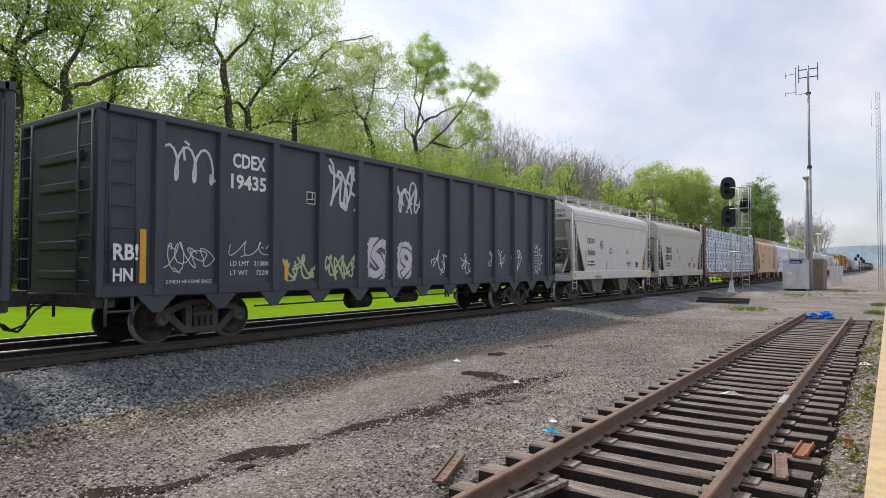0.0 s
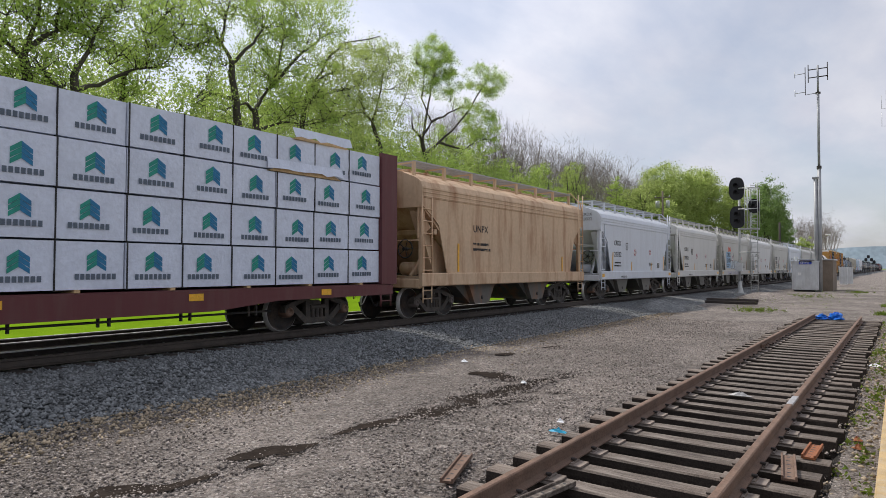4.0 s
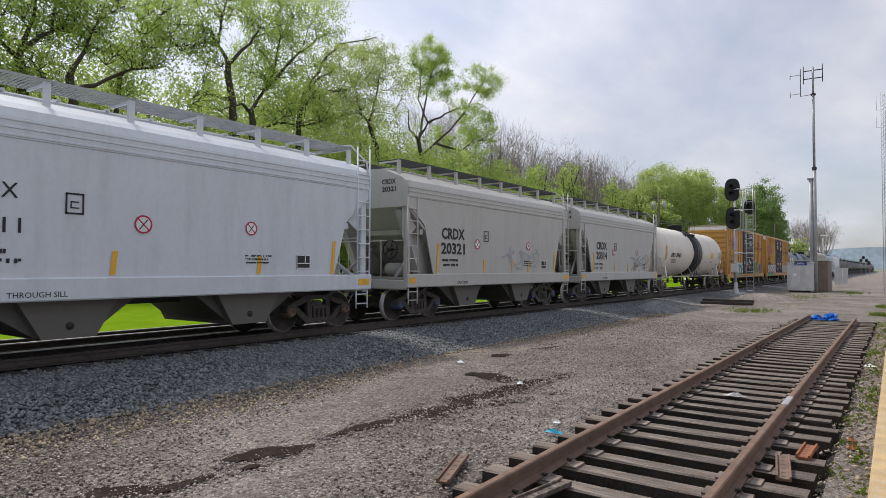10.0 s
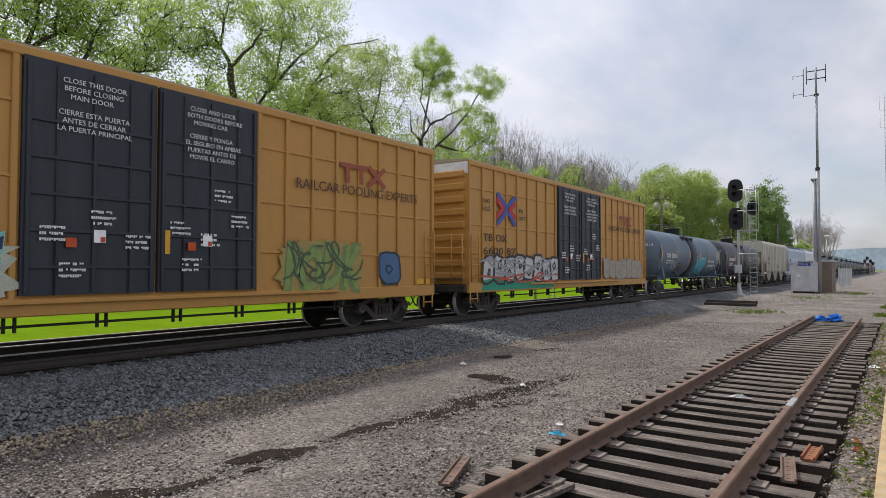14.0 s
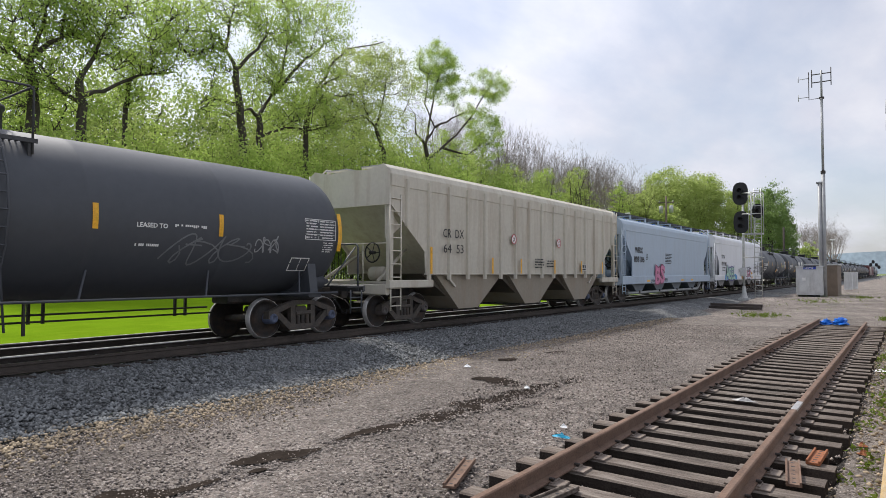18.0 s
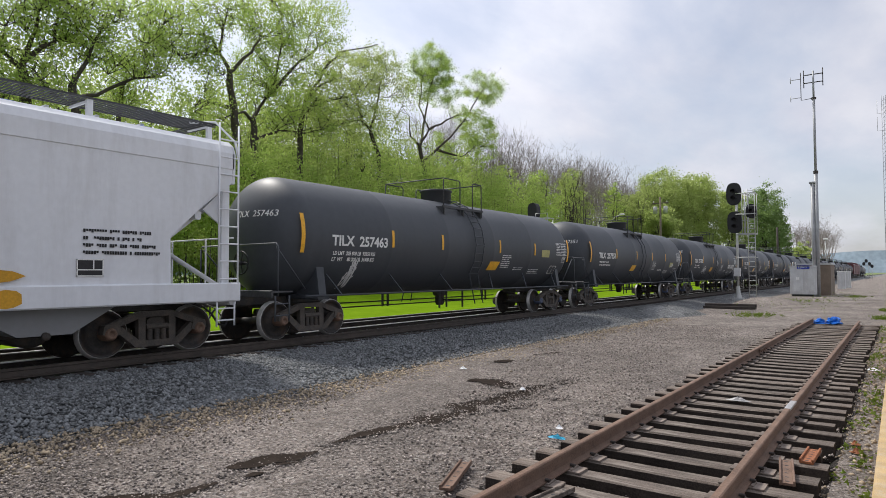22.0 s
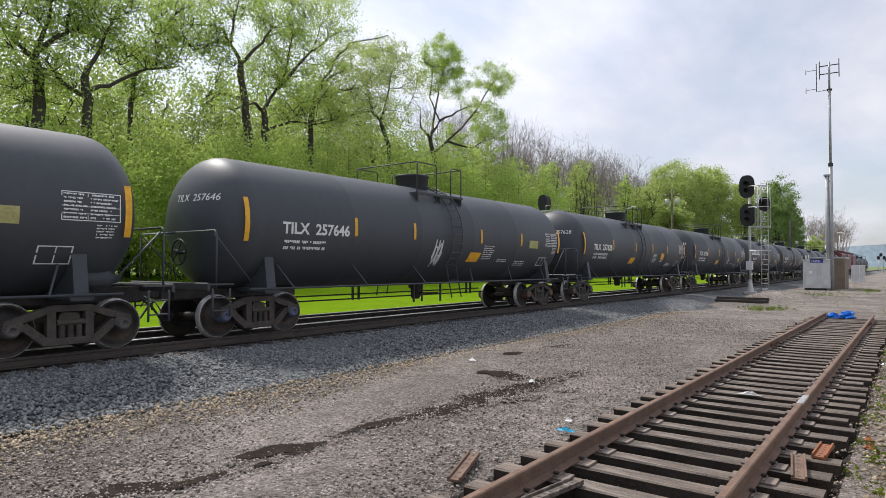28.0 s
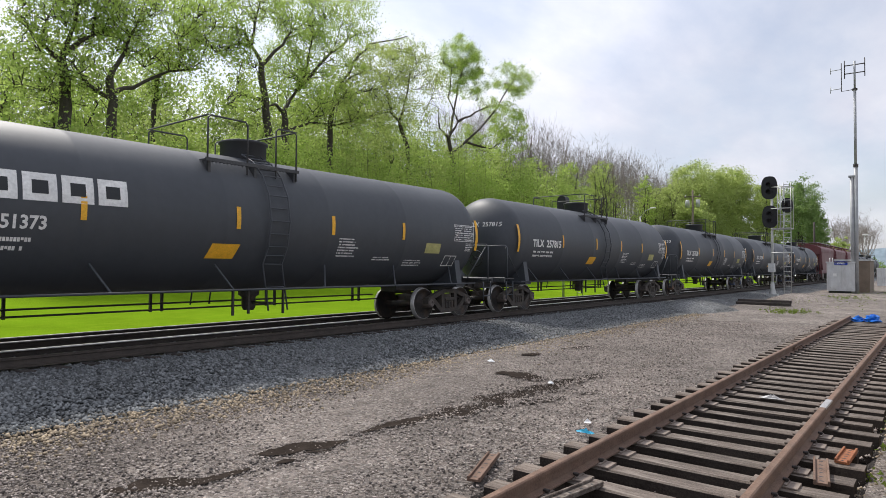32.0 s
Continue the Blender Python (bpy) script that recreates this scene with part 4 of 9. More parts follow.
def tank(q, label, colour, R=1.52, zc=2.42, hl=7.95, tc=6.6, half=8.25, band=None, railcol=None, bandcol=(0.02, 0.021, 0.024), shift=-0.5, ladcol=None):
    """A tank car: shell with dished heads, dome and platform, stub sills, rails, ladder and under-gear."""
    car = thing("tank_car", label, "tank car", group="cars of the train")
    car["q"] = q
    CARS.append(car)
    key = "tank_%.2f_%.2f" % (R, hl)

    def shell():
        depth = 0.62 * R
        prof = [(-hl + depth * (1 - math.sqrt(max(0.0, 1 - (k / 10) ** 2))), R * k / 10) for k in range(8)] + [(-hl + depth * (1 - math.sqrt(1 - v * v)), R * v) for v in (0.78, 0.86, 0.92, 0.96, 0.985, 1.0)]
        seams = []
        n = 5
        for k in range(1, n):
            y = -hl + depth + 0.2 + (2 * (hl - depth) - 0.4) * k / n
            seams += [(y - 0.03, R), (y, R + 0.004), (y + 0.03, R)]
        full = prof + seams + [(-y, r) for y, r in prof[::-1]]
        return Mesh().lathe(full, (0, 0, zc), "y", 48)

    part("shell", stock(key, shell, TANK_PAINT), None, car, colour=colour)
    top = zc + R
    ext = tuple(min(1.0, v * 1.0) for v in (railcol or colour))

    def pt(name, mesh, m=TANK_PAINT, label2="", c=ext):
        return part(name, mesh, m, car, label2, colour=c)

    if band:
        pt("black_band", Mesh().lathe([(band[0], R), (band[0], R + 0.01), (band[1], R + 0.01), (band[1], R)], (0, 0, zc), "y", 48), TANK_PAINT, "dark band round the shell", bandcol)
    pt("manway", Mesh().lathe([(top - 0.3, 0.52), (top + 0.30, 0.52), (top + 0.33, 0.56), (top + 0.38, 0.56), (top + 0.40, 0.50), (top + 0.42, 0.0)], (0, 0, 0), "z", 20), TANK_PAINT, "", (0.03, 0.032, 0.035))
    zp = top - 0.30
    for s in (-1, 1):
        pf = Mesh()
        g3 = grating(*sorted((s * 0.82, s * 1.22)), -1.2 + shift, 1.15 + shift, zp, 0.09)
        pf.add(g3.v, g3.f)
        pf.box(*sorted((s * 1.20, s * 1.24)), -1.2 + shift, 1.15 + shift, zp - 0.06, zp + 0.01)
        for y in (-1.1 + shift, 0.0 + shift, 1.05 + shift):
            pf.box(*sorted((s * 0.95, s * 1.2)), y - 0.03, y + 0.03, zp - 0.36, zp - 0.03)
        pt("platform", pf, DK_GRATE, "dark grating platform beside the manway")
    zr = top + 0.58
    for s in (-1, 1):
        for a, e in ((-1.15, -0.22), (0.52, 1.08)):
            loop = [(s * 1.21, a + shift, zp - 0.25), (s * 1.21, a + shift, zr - 0.06), (s * 1.21, a + shift + 0.06, zr), (s * 1.21, e + shift - 0.06, zr), (s * 1.21, e + shift, zr - 0.06), (s * 1.21, e + shift, zp - 0.25)]
            pt("platform_rail", Mesh().tube(loop, 0.02, 5), DK_GRATE)
    for y in (-1.15, 1.08):
        pt("cross_rail", Mesh().tube([(-1.21, y + shift, zr), (1.21, y + shift, zr)], 0.02, 5), DK_GRATE)
    for s in (-1, 1):
        lad = Mesh()
        arc = [(s * (R + 0.10) * math.cos(a), zc + (R + 0.10) * math.sin(a)) for a in [radians(v) for v in (72, 55, 38, 20, 0, -20, -35)]] + [(s * 1.55, 0.50)]
        la, lb = 0.12 + shift, 0.62 + shift
        for y in (la, lb):
            lad.tube([(x, y, z) for x, z in arc], 0.02, 5)
        for (xa, za), (xb, zb) in zip(arc[:-1], arc[1:]):
            for t in (0.0, 0.5):
                lad.tube([(xa + (xb - xa) * t, la, za + (zb - za) * t), (xa + (xb - xa) * t, lb, za + (zb - za) * t)], 0.016, 5, False)
        pt("ladder", lad, TANK_PAINT, "", ladcol or ext)
        side = Mesh().tube([(s * 1.53, -half + 1.0, 0.96), (s * 1.53, half - 1.0, 0.96)], 0.026, 6)
        for k in range(6):
            y = -half + 2.2 + (2 * half - 4.4) * k / 5
            side.tube([(s * 1.53, y, 0.96), (s * (R * 0.80), y - 0.25 * (1 if y < 0 else -1), zc - R * 0.62)], 0.022, 5, False)
        pt("side_rail", side)
    # stub sills, bolsters, end platforms
    for s in (-1, 1):
        def Y(a, b2):
            return sorted((s * a, s * b2))
        pt("stub_sill", Mesh().box(-0.30, 0.30, *Y(tc - 1.6, half), 0.72, 1.08, 0.04), STEEL_DK)
        sad = Mesh()
        for sx in (-1, 1):
            p = [(0.98, sx * 0.25), (0.98, sx * 1.42), (1.75, sx * 1.30), (1.15, sx * 0.75)]
            sad.prism(p if sx > 0 else p[::-1], "y", *Y(tc - 0.12, tc + 0.12))
        sad.box(-1.45, 1.45, *Y(tc - 0.2, tc + 0.2), 0.86, 0.98, 0.03)
        pt("bolster", sad, TANK_PAINT, "", colour)
        pt("end_platform", grating(-1.50, 1.50, *Y(half - 0.62, half), 1.10, 0.09).box(-1.52, 1.52, *Y(half - 0.06, half), 0.95, 1.12, 0.02), DK_GRATE)
        for sx in (-1, 1):
            hr = Mesh().tube([(sx * 1.48, s * (half - 0.22), 0.98), (sx * 1.48, s * (half - 0.22), 2.10), (sx * 1.42, s * (half - 0.22), 2.18), (sx * 0.02, s * (half - 0.20), 2.18)], 0.024, 6)
            hr.tube([(sx * 1.40, s * (half - 0.24), 2.1), (sx * 1.35, s * (half - 1.15), 1.12)], 0.02, 5)
            pt("hand_rail", hr)
            pt("sill_step", ladder(sx * 1.52, s * (half - 0.12), s * (half - 0.52), 0.42, 1.0, 0.26))
    brake_wheel(car, 0.3, -half + 0.1, 1.75, (0.02, 0.02, 0.02))
    pt("brake_cylinder", Mesh().lathe([(0, 0), (0, 0.2), (0.75, 0.2), (0.85, 0.1), (1.0, 0.06), (1.0, 0)], (0.9, half - 1.75, 1.22), "y", 12), TANK_PAINT, "", colour)
    rods = Mesh()
    for x, z in ((-0.95, 0.60), (-0.7, 0.48)):
        rods.tube([(x, -tc + 1.3, z), (x, tc - 1.3, z)], 0.022, 5)
    for k in range(4):
        y = -tc + 2.0 + (2 * tc - 4.0) * k / 3
        for d in (-0.13, 0.13):
            rods.box(-1.0, -0.94, y + d - 0.025, y + d + 0.025, 0.42, 0.98)
    for y, z in ((-0.6, 0.36), (-0.2, 0.38), (0.75, 0.34)):
        rods.box(0.55, 0.60, y - 0.022, y + 0.022, z, 0.95)
    pt("brake_rigging", rods, STEEL_DK)
    pt("bottom_valve", Mesh().lathe([(0.42, 0.0), (0.42, 0.12), (0.5, 0.16), (0.72, 0.16), (0.78, 0.24), (0.95, 0.24)], (0, 0.2, 0), "z", 12).tube([(0.1, 0.2, 0.6), (0.9, 0.2, 0.62)], 0.03, 6), STEEL_DK)
    truck(car, -tc, int(q) % 4)
    truck(car, tc, int(q * 3) % 4)
    ends(car, half - 0.05)
    return car


def on_shell(z, R=1.52, zc=2.42):
    return math.sqrt(max(R * R - (z - zc) ** 2, 0.04)) + 0.006


def tank_mark(car, words, y, z, size, ink=WHITE_INK, R=1.52, zc=2.42, width=0.0):
    """Lettering laid on the shell's curve."""
    me = letters(words, size, True, width)
    for v in me.vertices:
        v.co.x += on_shell(z + v.co.z, R, zc)
    me.materials.append(ink)
    return part("lettering", me, None, car, at=pose(0, y, z))


def tank_plate(car, y, z, w, h, ink, R=1.52, zc=2.42, name="notice_panel", lift=0.0, colour=None, lean=0.0):
    b = Mesh()
    n = max(2, int(h / 0.08))
    pts = []
    for k in range(n + 1):
        zz = z + h * k / n
        x = on_shell(zz, R, zc) + lift
        pts += [(x, y + lean * k / n, zz), (x, y + w + lean * k / n, zz)]
    b.add(pts, [(2 * k, 2 * k + 1, 2 * k + 3, 2 * k + 2) for k in range(n)])
    return part(name, b, ink, car, colour=colour)


def tank_bars(car, y, z, w, h, rows, ink=WHITE_INK, R=1.52, zc=2.42, seed=1, lift=0.003):
    r = random.Random(seed)
    b = Mesh()
    dz = h / rows
    for k in range(rows):
        a, end = y, y + w * r.uniform(0.75, 1.0)
        z0, z1 = z - (k + 0.72) * dz, z - (k + 0.24) * dz
        cw = max(0.36 * dz, 0.022)
        while a < end:
            if r.random() > 0.13:
                lo = z0 + (r.choice((0.0, 0.0, 0.35)) * (z1 - z0))
                e = a + 0.80 * cw
                b.add([(on_shell(lo, R, zc) + lift, a, lo), (on_shell(lo, R, zc) + lift, e, lo), (on_shell(z1, R, zc) + lift, e, z1), (on_shell(z1, R, zc) + lift, a, z1)], [(0, 1, 2, 3)])
            a += cw
    return part("small_lettering", b, ink, car)


def tank_scrawl(car, y, z, w, h, colour, seed, R=1.52, zc=2.42, line=0.04, strokes=2):
    ob = scrawl(car, y, z, w, h, colour, seed, x=0.0, line=line, strokes=strokes)
    for v in ob.data.vertices:
        v.co.x += on_shell(v.co.z, R, zc)
    return ob

# ---- ground, ballast, tracks ----
def yard_height(x, y):
    """The yard's gentle ruts."""
    return 0.014 * math.sin(1.1 * x + 0.3 * y) + 0.010 * math.sin(0.5 * y + 1.3 * x) - 0.022 * math.exp(-((x + 5.5) / 0.5) ** 2)


def build_ground():
    r = random.Random(3)
    xs = [-3000, -600, -120, -80, -60, -40, -36, -28, -22, -18, -16.4, -16.05, -14.6, -11.1, -10.4] + [-9.4 + 0.3 * k for k in range(20)] + [-3.32, -3.22, -2.6, -1.6, -0.66, -0.56, -0.3, 0.4, 8, 60, 600, 3000]
    ys = [-600, -300, -60, -20, -8, -3] + [0.33 * k for k in range(0, 97)] + [34, 38, 42, 47, 52, 58, 65, 75, 90, 120, 160, 220, 300, 420, 600, 900, 1400, 2200, 4500]
    b = Mesh()
    pts = []
    for y in ys:
        for x in xs:
            if x <= -16.0:
                z = 0.22
                z += 0.045 * (min(-17.0, max(x, -40.0)) + 17.0) * -1.0
            elif x <= -10.0:
                z = 0.05
            else:
                z = yard_height(x, y)
                if -3.25 < x < -0.62 and y < 28:
                    z = -0.085
                if abs(x) > 10:
                    z = 0.0
            pts.append((x, y, z))
    n = len(xs)
    faces, grass = [], []
    for j in range(len(ys) - 1):
        for i in range(n - 1):
            faces.append((j * n + i, j * n + i + 1, (j + 1) * n + i + 1, (j + 1) * n + i))
            xm, ym = (xs[i] + xs[i + 1]) / 2, (ys[j] + ys[j + 1]) / 2
            # slot 3 paints the shadow of the gaps between the siding ties
            grass.append(1 if -60 < xm < -16.2 and ym < 130 else (3 if -3.3 < xm < -0.6 and ym < 27.8 else (2 if xm < -16.2 or xm > 60 else 0)))
    b.add(pts, faces, True)
    me = b.data("ground", GRAVEL, LAWN, FIELD, CINDER_SHADE)
    me.polygons.foreach_set("material_index", grass)
    solid("ground", me, None, "brown-grey gravel yard with a bright green lawn beyond", kind="structure")


def build_ballast():
    b = Mesh()
    r = random.Random(5)
    prof = [(-16.5, 0.16), (-16.1, 0.272), (-14.5, 0.262), (-11.95, 0.280), (-11.25, 0.280), (-10.9, 0.265), (-10.3, 0.225), (-9.6, 0.145), (-9.0, 0.06), (-8.5, 0.0), (-8.1, -0.06)]
    ys = [-520, -60, -20, -8] + [0.45 * k - 4 for k in range(0, 110)] + [50, 60, 75, 100, 150, 250, 400, 700]
    pts = []
    for y in ys:
        w = 0.0 if y < 6 else -0.45 * min(1, (y - 6) / 12)
        for k, (x, z) in enumerate(prof):
            j = 1 if 4 < k < 10 else 0
            pts.append((x + w * (1 if k > 5 else 0) + j * 0.10 * math.sin(0.8 * y + k) + j * r.uniform(-0.05, 0.05), y, z + j * r.uniform(-0.012, 0.012)))
    n = len(prof)
    b.add(pts, [(j * n + i, j * n + i + 1, (j + 1) * n + i + 1, (j + 1) * n + i) for j in range(len(ys) - 1) for i in range(n - 1)], True)
    b = b.data("ballast", BALLAST, CINDER_SHADE)
    b.polygons.foreach_set("material_index", [int(i < 3) for j in range(len(ys) - 1) for i in range(n - 1)])
    solid("ballast", b, None, "blue-grey crushed stone ballast bed of the main track", kind="structure")


def stone_field(name, count, place, size, material, label, seed):
    """Loose stones: small irregular blocks, joined into one."""
    rs = np.random.RandomState(seed)
    base = np.array([(1, 0, 0), (-1, 0, 0), (0, 1, 0), (0, -1, 0), (0, 0, 1), (0, 0, -1)], float)
    tri = np.array([(0, 2, 4), (2, 1, 4), (1, 3, 4), (3, 0, 4), (2, 0, 5), (1, 2, 5), (3, 1, 5), (0, 3, 5)])
    c = place(rs, count)
    count = len(c)
    s = size[0] + (size[1] - size[0]) * rs.rand(count) ** 2
    jit = base[None] * rs.uniform(0.65, 1.25, (count, 6, 1)) + rs.uniform(-0.28, 0.28, (count, 6, 3))
    a = rs.rand(count) * 6.28
    ca, sa = np.cos(a)[:, None], np.sin(a)[:, None]
    x, y = jit[..., 0] * ca - jit[..., 1] * sa, jit[..., 0] * sa + jit[..., 1] * ca
    v = np.stack([x, y, jit[..., 2] * 0.72], -1) * s[:, None, None] + c[:, None, :]
    f = (tri[None] + 6 * np.arange(count)[:, None, None]).reshape(-1, 3)
    me = bpy.data.meshes.new(name)
    me.vertices.add(count * 6)
    me.vertices.foreach_set("co", v.reshape(-1))
    me.loops.add(len(f) * 3)
    me.loops.foreach_set("vertex_index", f.reshape(-1))
    me.polygons.add(len(f))
    me.polygons.foreach_set("loop_start", np.arange(len(f)) * 3)
    me.update(calc_edges=True)
    me.materials.append(material)
    return solid(name, me, None, label, "stones", kind="stuff")


def rail_profile(x, z):
    """A rail's section: foot, web and head; z is the top of the head."""
    return [(x - 0.07, z - 0.17), (x + 0.07, z - 0.17), (x + 0.07, z - 0.158), (x + 0.012, z - 0.135), (x + 0.010, z - 0.05), (x + 0.036, z - 0.04), (x + 0.036, z - 0.010), (x + 0.026, z),
            (x - 0.026, z), (x - 0.036, z - 0.010), (x - 0.036, z - 0.04), (x - 0.010, z - 0.05), (x - 0.012, z - 0.135), (x - 0.07, z - 0.158)]


def rail(x, z, y0, y1):
    return Mesh().prism([(q, p) for p, q in rail_profile(x, z)], "y", y0, y1)


def build_main_track():
    tr = thing("main_track", "dark main line track with polished railheads on stone ballast", "railway track", (TRACK_X, 0, 0))
    for s in (-1, 1):
        top = RAIL_Z - (DROP if s < 0 else 0)
        rl = part("rail", rail(s * 0.755, top, -520, 700), RUST_DK if s < 0 else RUST_NEAR, tr)
        part("railhead", Mesh().box(s * 0.755 - 0.037, s * 0.755 + 0.037, -520, 700, top - 0.022, top + 0.004, 0.004), SHINE if s < 0 else RUST_NEAR, rl, "polished running surface, glint in its colour" if s < 0 else "dull brown running surface")
    tie = Mesh().box(-1.30, 1.30, -0.11, 0.11, 0.12, 0.292, 0.012).data("tie", TIE_DK)
    for k in range(110):
        part("tie", tie, None, tr, at=pose(0, -6 + 0.52 * k, -DROP / 2, 0, CANT))
    far = Mesh()
    for k in range(260):
        far.box(-1.30, 1.30, 51.2 + 0.6 * k - 0.11, 51.2 + 0.6 * k + 0.11, 0.12, 0.315)
    tagged(part("far_ties", far, TIE_DK, tr), kind="stuff")
    spike = Mesh().box(-0.012, 0.012, -0.012, 0.012, 0, 0.05).box(-0.02, 0.03, -0.02, 0.02, 0.04, 0.06, 0.006).data("spike", GRATE)
    for k in range(84):
        for s in (-1, 1):
            part("spike", spike, None, tr, at=pose(s * (0.755 - 0.085), -2 + 0.52 * k + 0.06, 0.313 - (DROP if s < 0 else 0), 0, 0, 0 if s > 0 else 180))
    # spare rails lie beyond the track, along the lawn
    for x, z in ((-14.95, 0.272), (-15.85, 0.272)):
        sp = solid("spare_rail", rail(0, 0.17, -40, 300), RUST_DK, "spare dark rail lying beside the main track", "rail", at=(x, 0, z))
        part("railhead", Mesh().box(-0.037, 0.037, -40, 300, 0.15, 0.174, 0.004), WELD, sp, "pale worn railhead")


def build_siding():
    r = random.Random(11)
    x0, top = -1.935, 0.31
    sd = thing("siding_track", "disused siding with rusty rails on weathered wooden ties", "railway track", (x0, 0, 0))
    y_end = 27.9
    for s in (-1, 1):
        a = part("rail", rail(s * 0.755, top, -4, y_end if s < 0 else 27.2), RUST, sd, "rusty brown rail")
        # joint bars with bolts
        for y in ((16.7,) if s < 0 else (24.3,)):
            jb = Mesh()
            for q in (-1, 1):
                xx = s * 0.755 + q * 0.028
                jb.box(min(xx, xx + q * 0.016), max(xx, xx + q * 0.016), y - 0.42, y + 0.42, top - 0.135, top - 0.055)
                for k in range(4):
                    jb.box(min(xx + q * 0.016, xx + q * 0.05), max(xx + q * 0.016, xx + q * 0.05), y - 0.33 + 0.22 * k - 0.02, y - 0.33 + 0.22 * k + 0.02, top - 0.115, top - 0.075)
            part("joint_bar", jb, RUST, a, "bolted joint bar")
    part("ground_weld", Mesh().box(0.755 - 0.0375, 0.755 + 0.0375, 9.12, 9.72, top - 0.030, top + 0.002, 0.004), WELD, sd, "bright ground patch on the railhead")
    tp = Mesh().box(-0.19, 0.19, -0.10, 0.10, 0.0, 0.018, 0.004)
    for s in (-1, 1):
        tp.box(s * 0.09 - 0.012, s * 0.09 + 0.012, -0.08, 0.08, 0.017, 0.032)
    tpd = tp.data("tie_plate", mat("tie_plate_steel", (0.17, 0.135, 0.11), 0.8, 0.1, var=0.25, s1=8, s2=60, bump=0.3, stain=(0.27, 0.23, 0.20), samt=0.7, sscale=(4, 4, 4), rnd=0.3))
    spd = Mesh().box(-0.011, 0.011, -0.011, 0.011, 0, 0.035).box(-0.02, 0.028, -0.018, 0.018, 0.03, 0.05, 0.006).data("spike", RUST_DK)
    y, k = -3.8, -5
    while y < y_end - 0.1:
        dx, ln, tw = r.uniform(-0.05, 0.05), r.uniform(1.27, 1.33), r.uniform(-1.2, 1.2)
        b = Mesh().box(-ln, ln, -0.113, 0.113, -0.07, 0.122, r.uniform(0.008, 0.018))
        for v in range(len(b.v)):
            p = b.v[v]
            b.v[v] = (p[0], p[1] + r.uniform(-0.006, 0.006), p[2] + r.uniform(-0.004, 0.002))
        me = b.data("tie", TIE, TIE_SIDE)
        # every face but the top gets the darker tie colour
        for p in me.polygons:
            p.material_index = int(p.normal.z < 0.6)
        t = part("tie", me, None, sd, at=pose(dx, y, r.uniform(-0.008, 0.0), 0, 0, tw))
        if k < 42:
            for s in (-1, 1):
                p = part("tie_plate", tpd, None, t, at=pose(s * 0.755 - dx, r.uniform(-0.01, 0.01), 0.122))
                for q in (-1, 1):
                    part("spike", spd, None, t, at=pose(s * 0.755 - dx + q * 0.083, r.uniform(-0.06, 0.06), 0.134, 0, 0, 180 if q > 0 else 0))
        y += r.uniform(0.49, 0.56)
        k += 1


def build_platform():
    p = thing("platform", "low platform with a worn yellow edge beam", "platform", (0, 0, 0), kind="structure")
    part("edge_beam", Mesh().box(-0.20, 0.10, -12, 60, -0.2, 0.30, 0.015), EDGE_PAINT, p, "worn yellow painted edge")
    part("paving", Mesh().box(0.104, 5.0, -12, 60, -0.2, 0.295), CONCRETE, p, "grey concrete paving")


WET_EDGE = []


def puddle(seed, line):
    """Wet black mud along a rut: a strip of (x, y, half width), with a frayed edge."""
    r = random.Random(seed)
    cen = []
    for (x0, y0, w0), (x1, y1, w1) in zip(line, line[1:]):
        n = max(2, int(math.hypot(x1 - x0, y1 - y0) / 0.045))
        cen += [(x0 + (x1 - x0) * k / n, y0 + (y1 - y0) * k / n, w0 + (w1 - w0) * k / n) for k in range(n)]
    cen.append(line[-1])
    pts, ph, n1, n2 = [], r.uniform(0, 6), 0.0, 0.0
    for k, (x, y, w) in enumerate(cen):
        j = max(1, min(len(cen) - 2, k))
        d = Vector((cen[j + 1][0] - cen[j - 1][0], cen[j + 1][1] - cen[j - 1][1])).normalized()
        n1, n2 = 0.7 * n1 + r.uniform(-0.28, 0.28), 0.7 * n2 + r.uniform(-0.28, 0.28)
        lo = max(0.01, w * (1.08 + 0.3 * math.sin(0.35 * k + ph) + n1))
        hi = max(0.01, w * (1.08 + 0.3 * math.sin(0.27 * k + 2 * ph) + n2))
        if k in (0, len(cen) - 1):
            lo = hi = 0.01
        WET_EDGE.extend(((x + d.y * lo, y - d.x * lo), (x - d.y * hi, y + d.x * hi)))
        for m in range(4):
            u = -lo + (lo + hi) * m / 3
            px, py = x - d.y * u, y + d.x * u
            pts.append((px, py, yard_height(px, py) + 0.022))
    b = Mesh().add(pts, [(4 * k + m, 4 * k + 4 + m, 4 * k + 5 + m, 4 * k + 1 + m) for k in range(len(cen) - 1) for m in range(3)], True)
    solid("puddle", b, MUD, "dark muddy puddle in a rut of the gravel yard", "puddle", kind="structure")


build_ground()
build_ballast()
build_main_track()
build_siding()
build_platform()


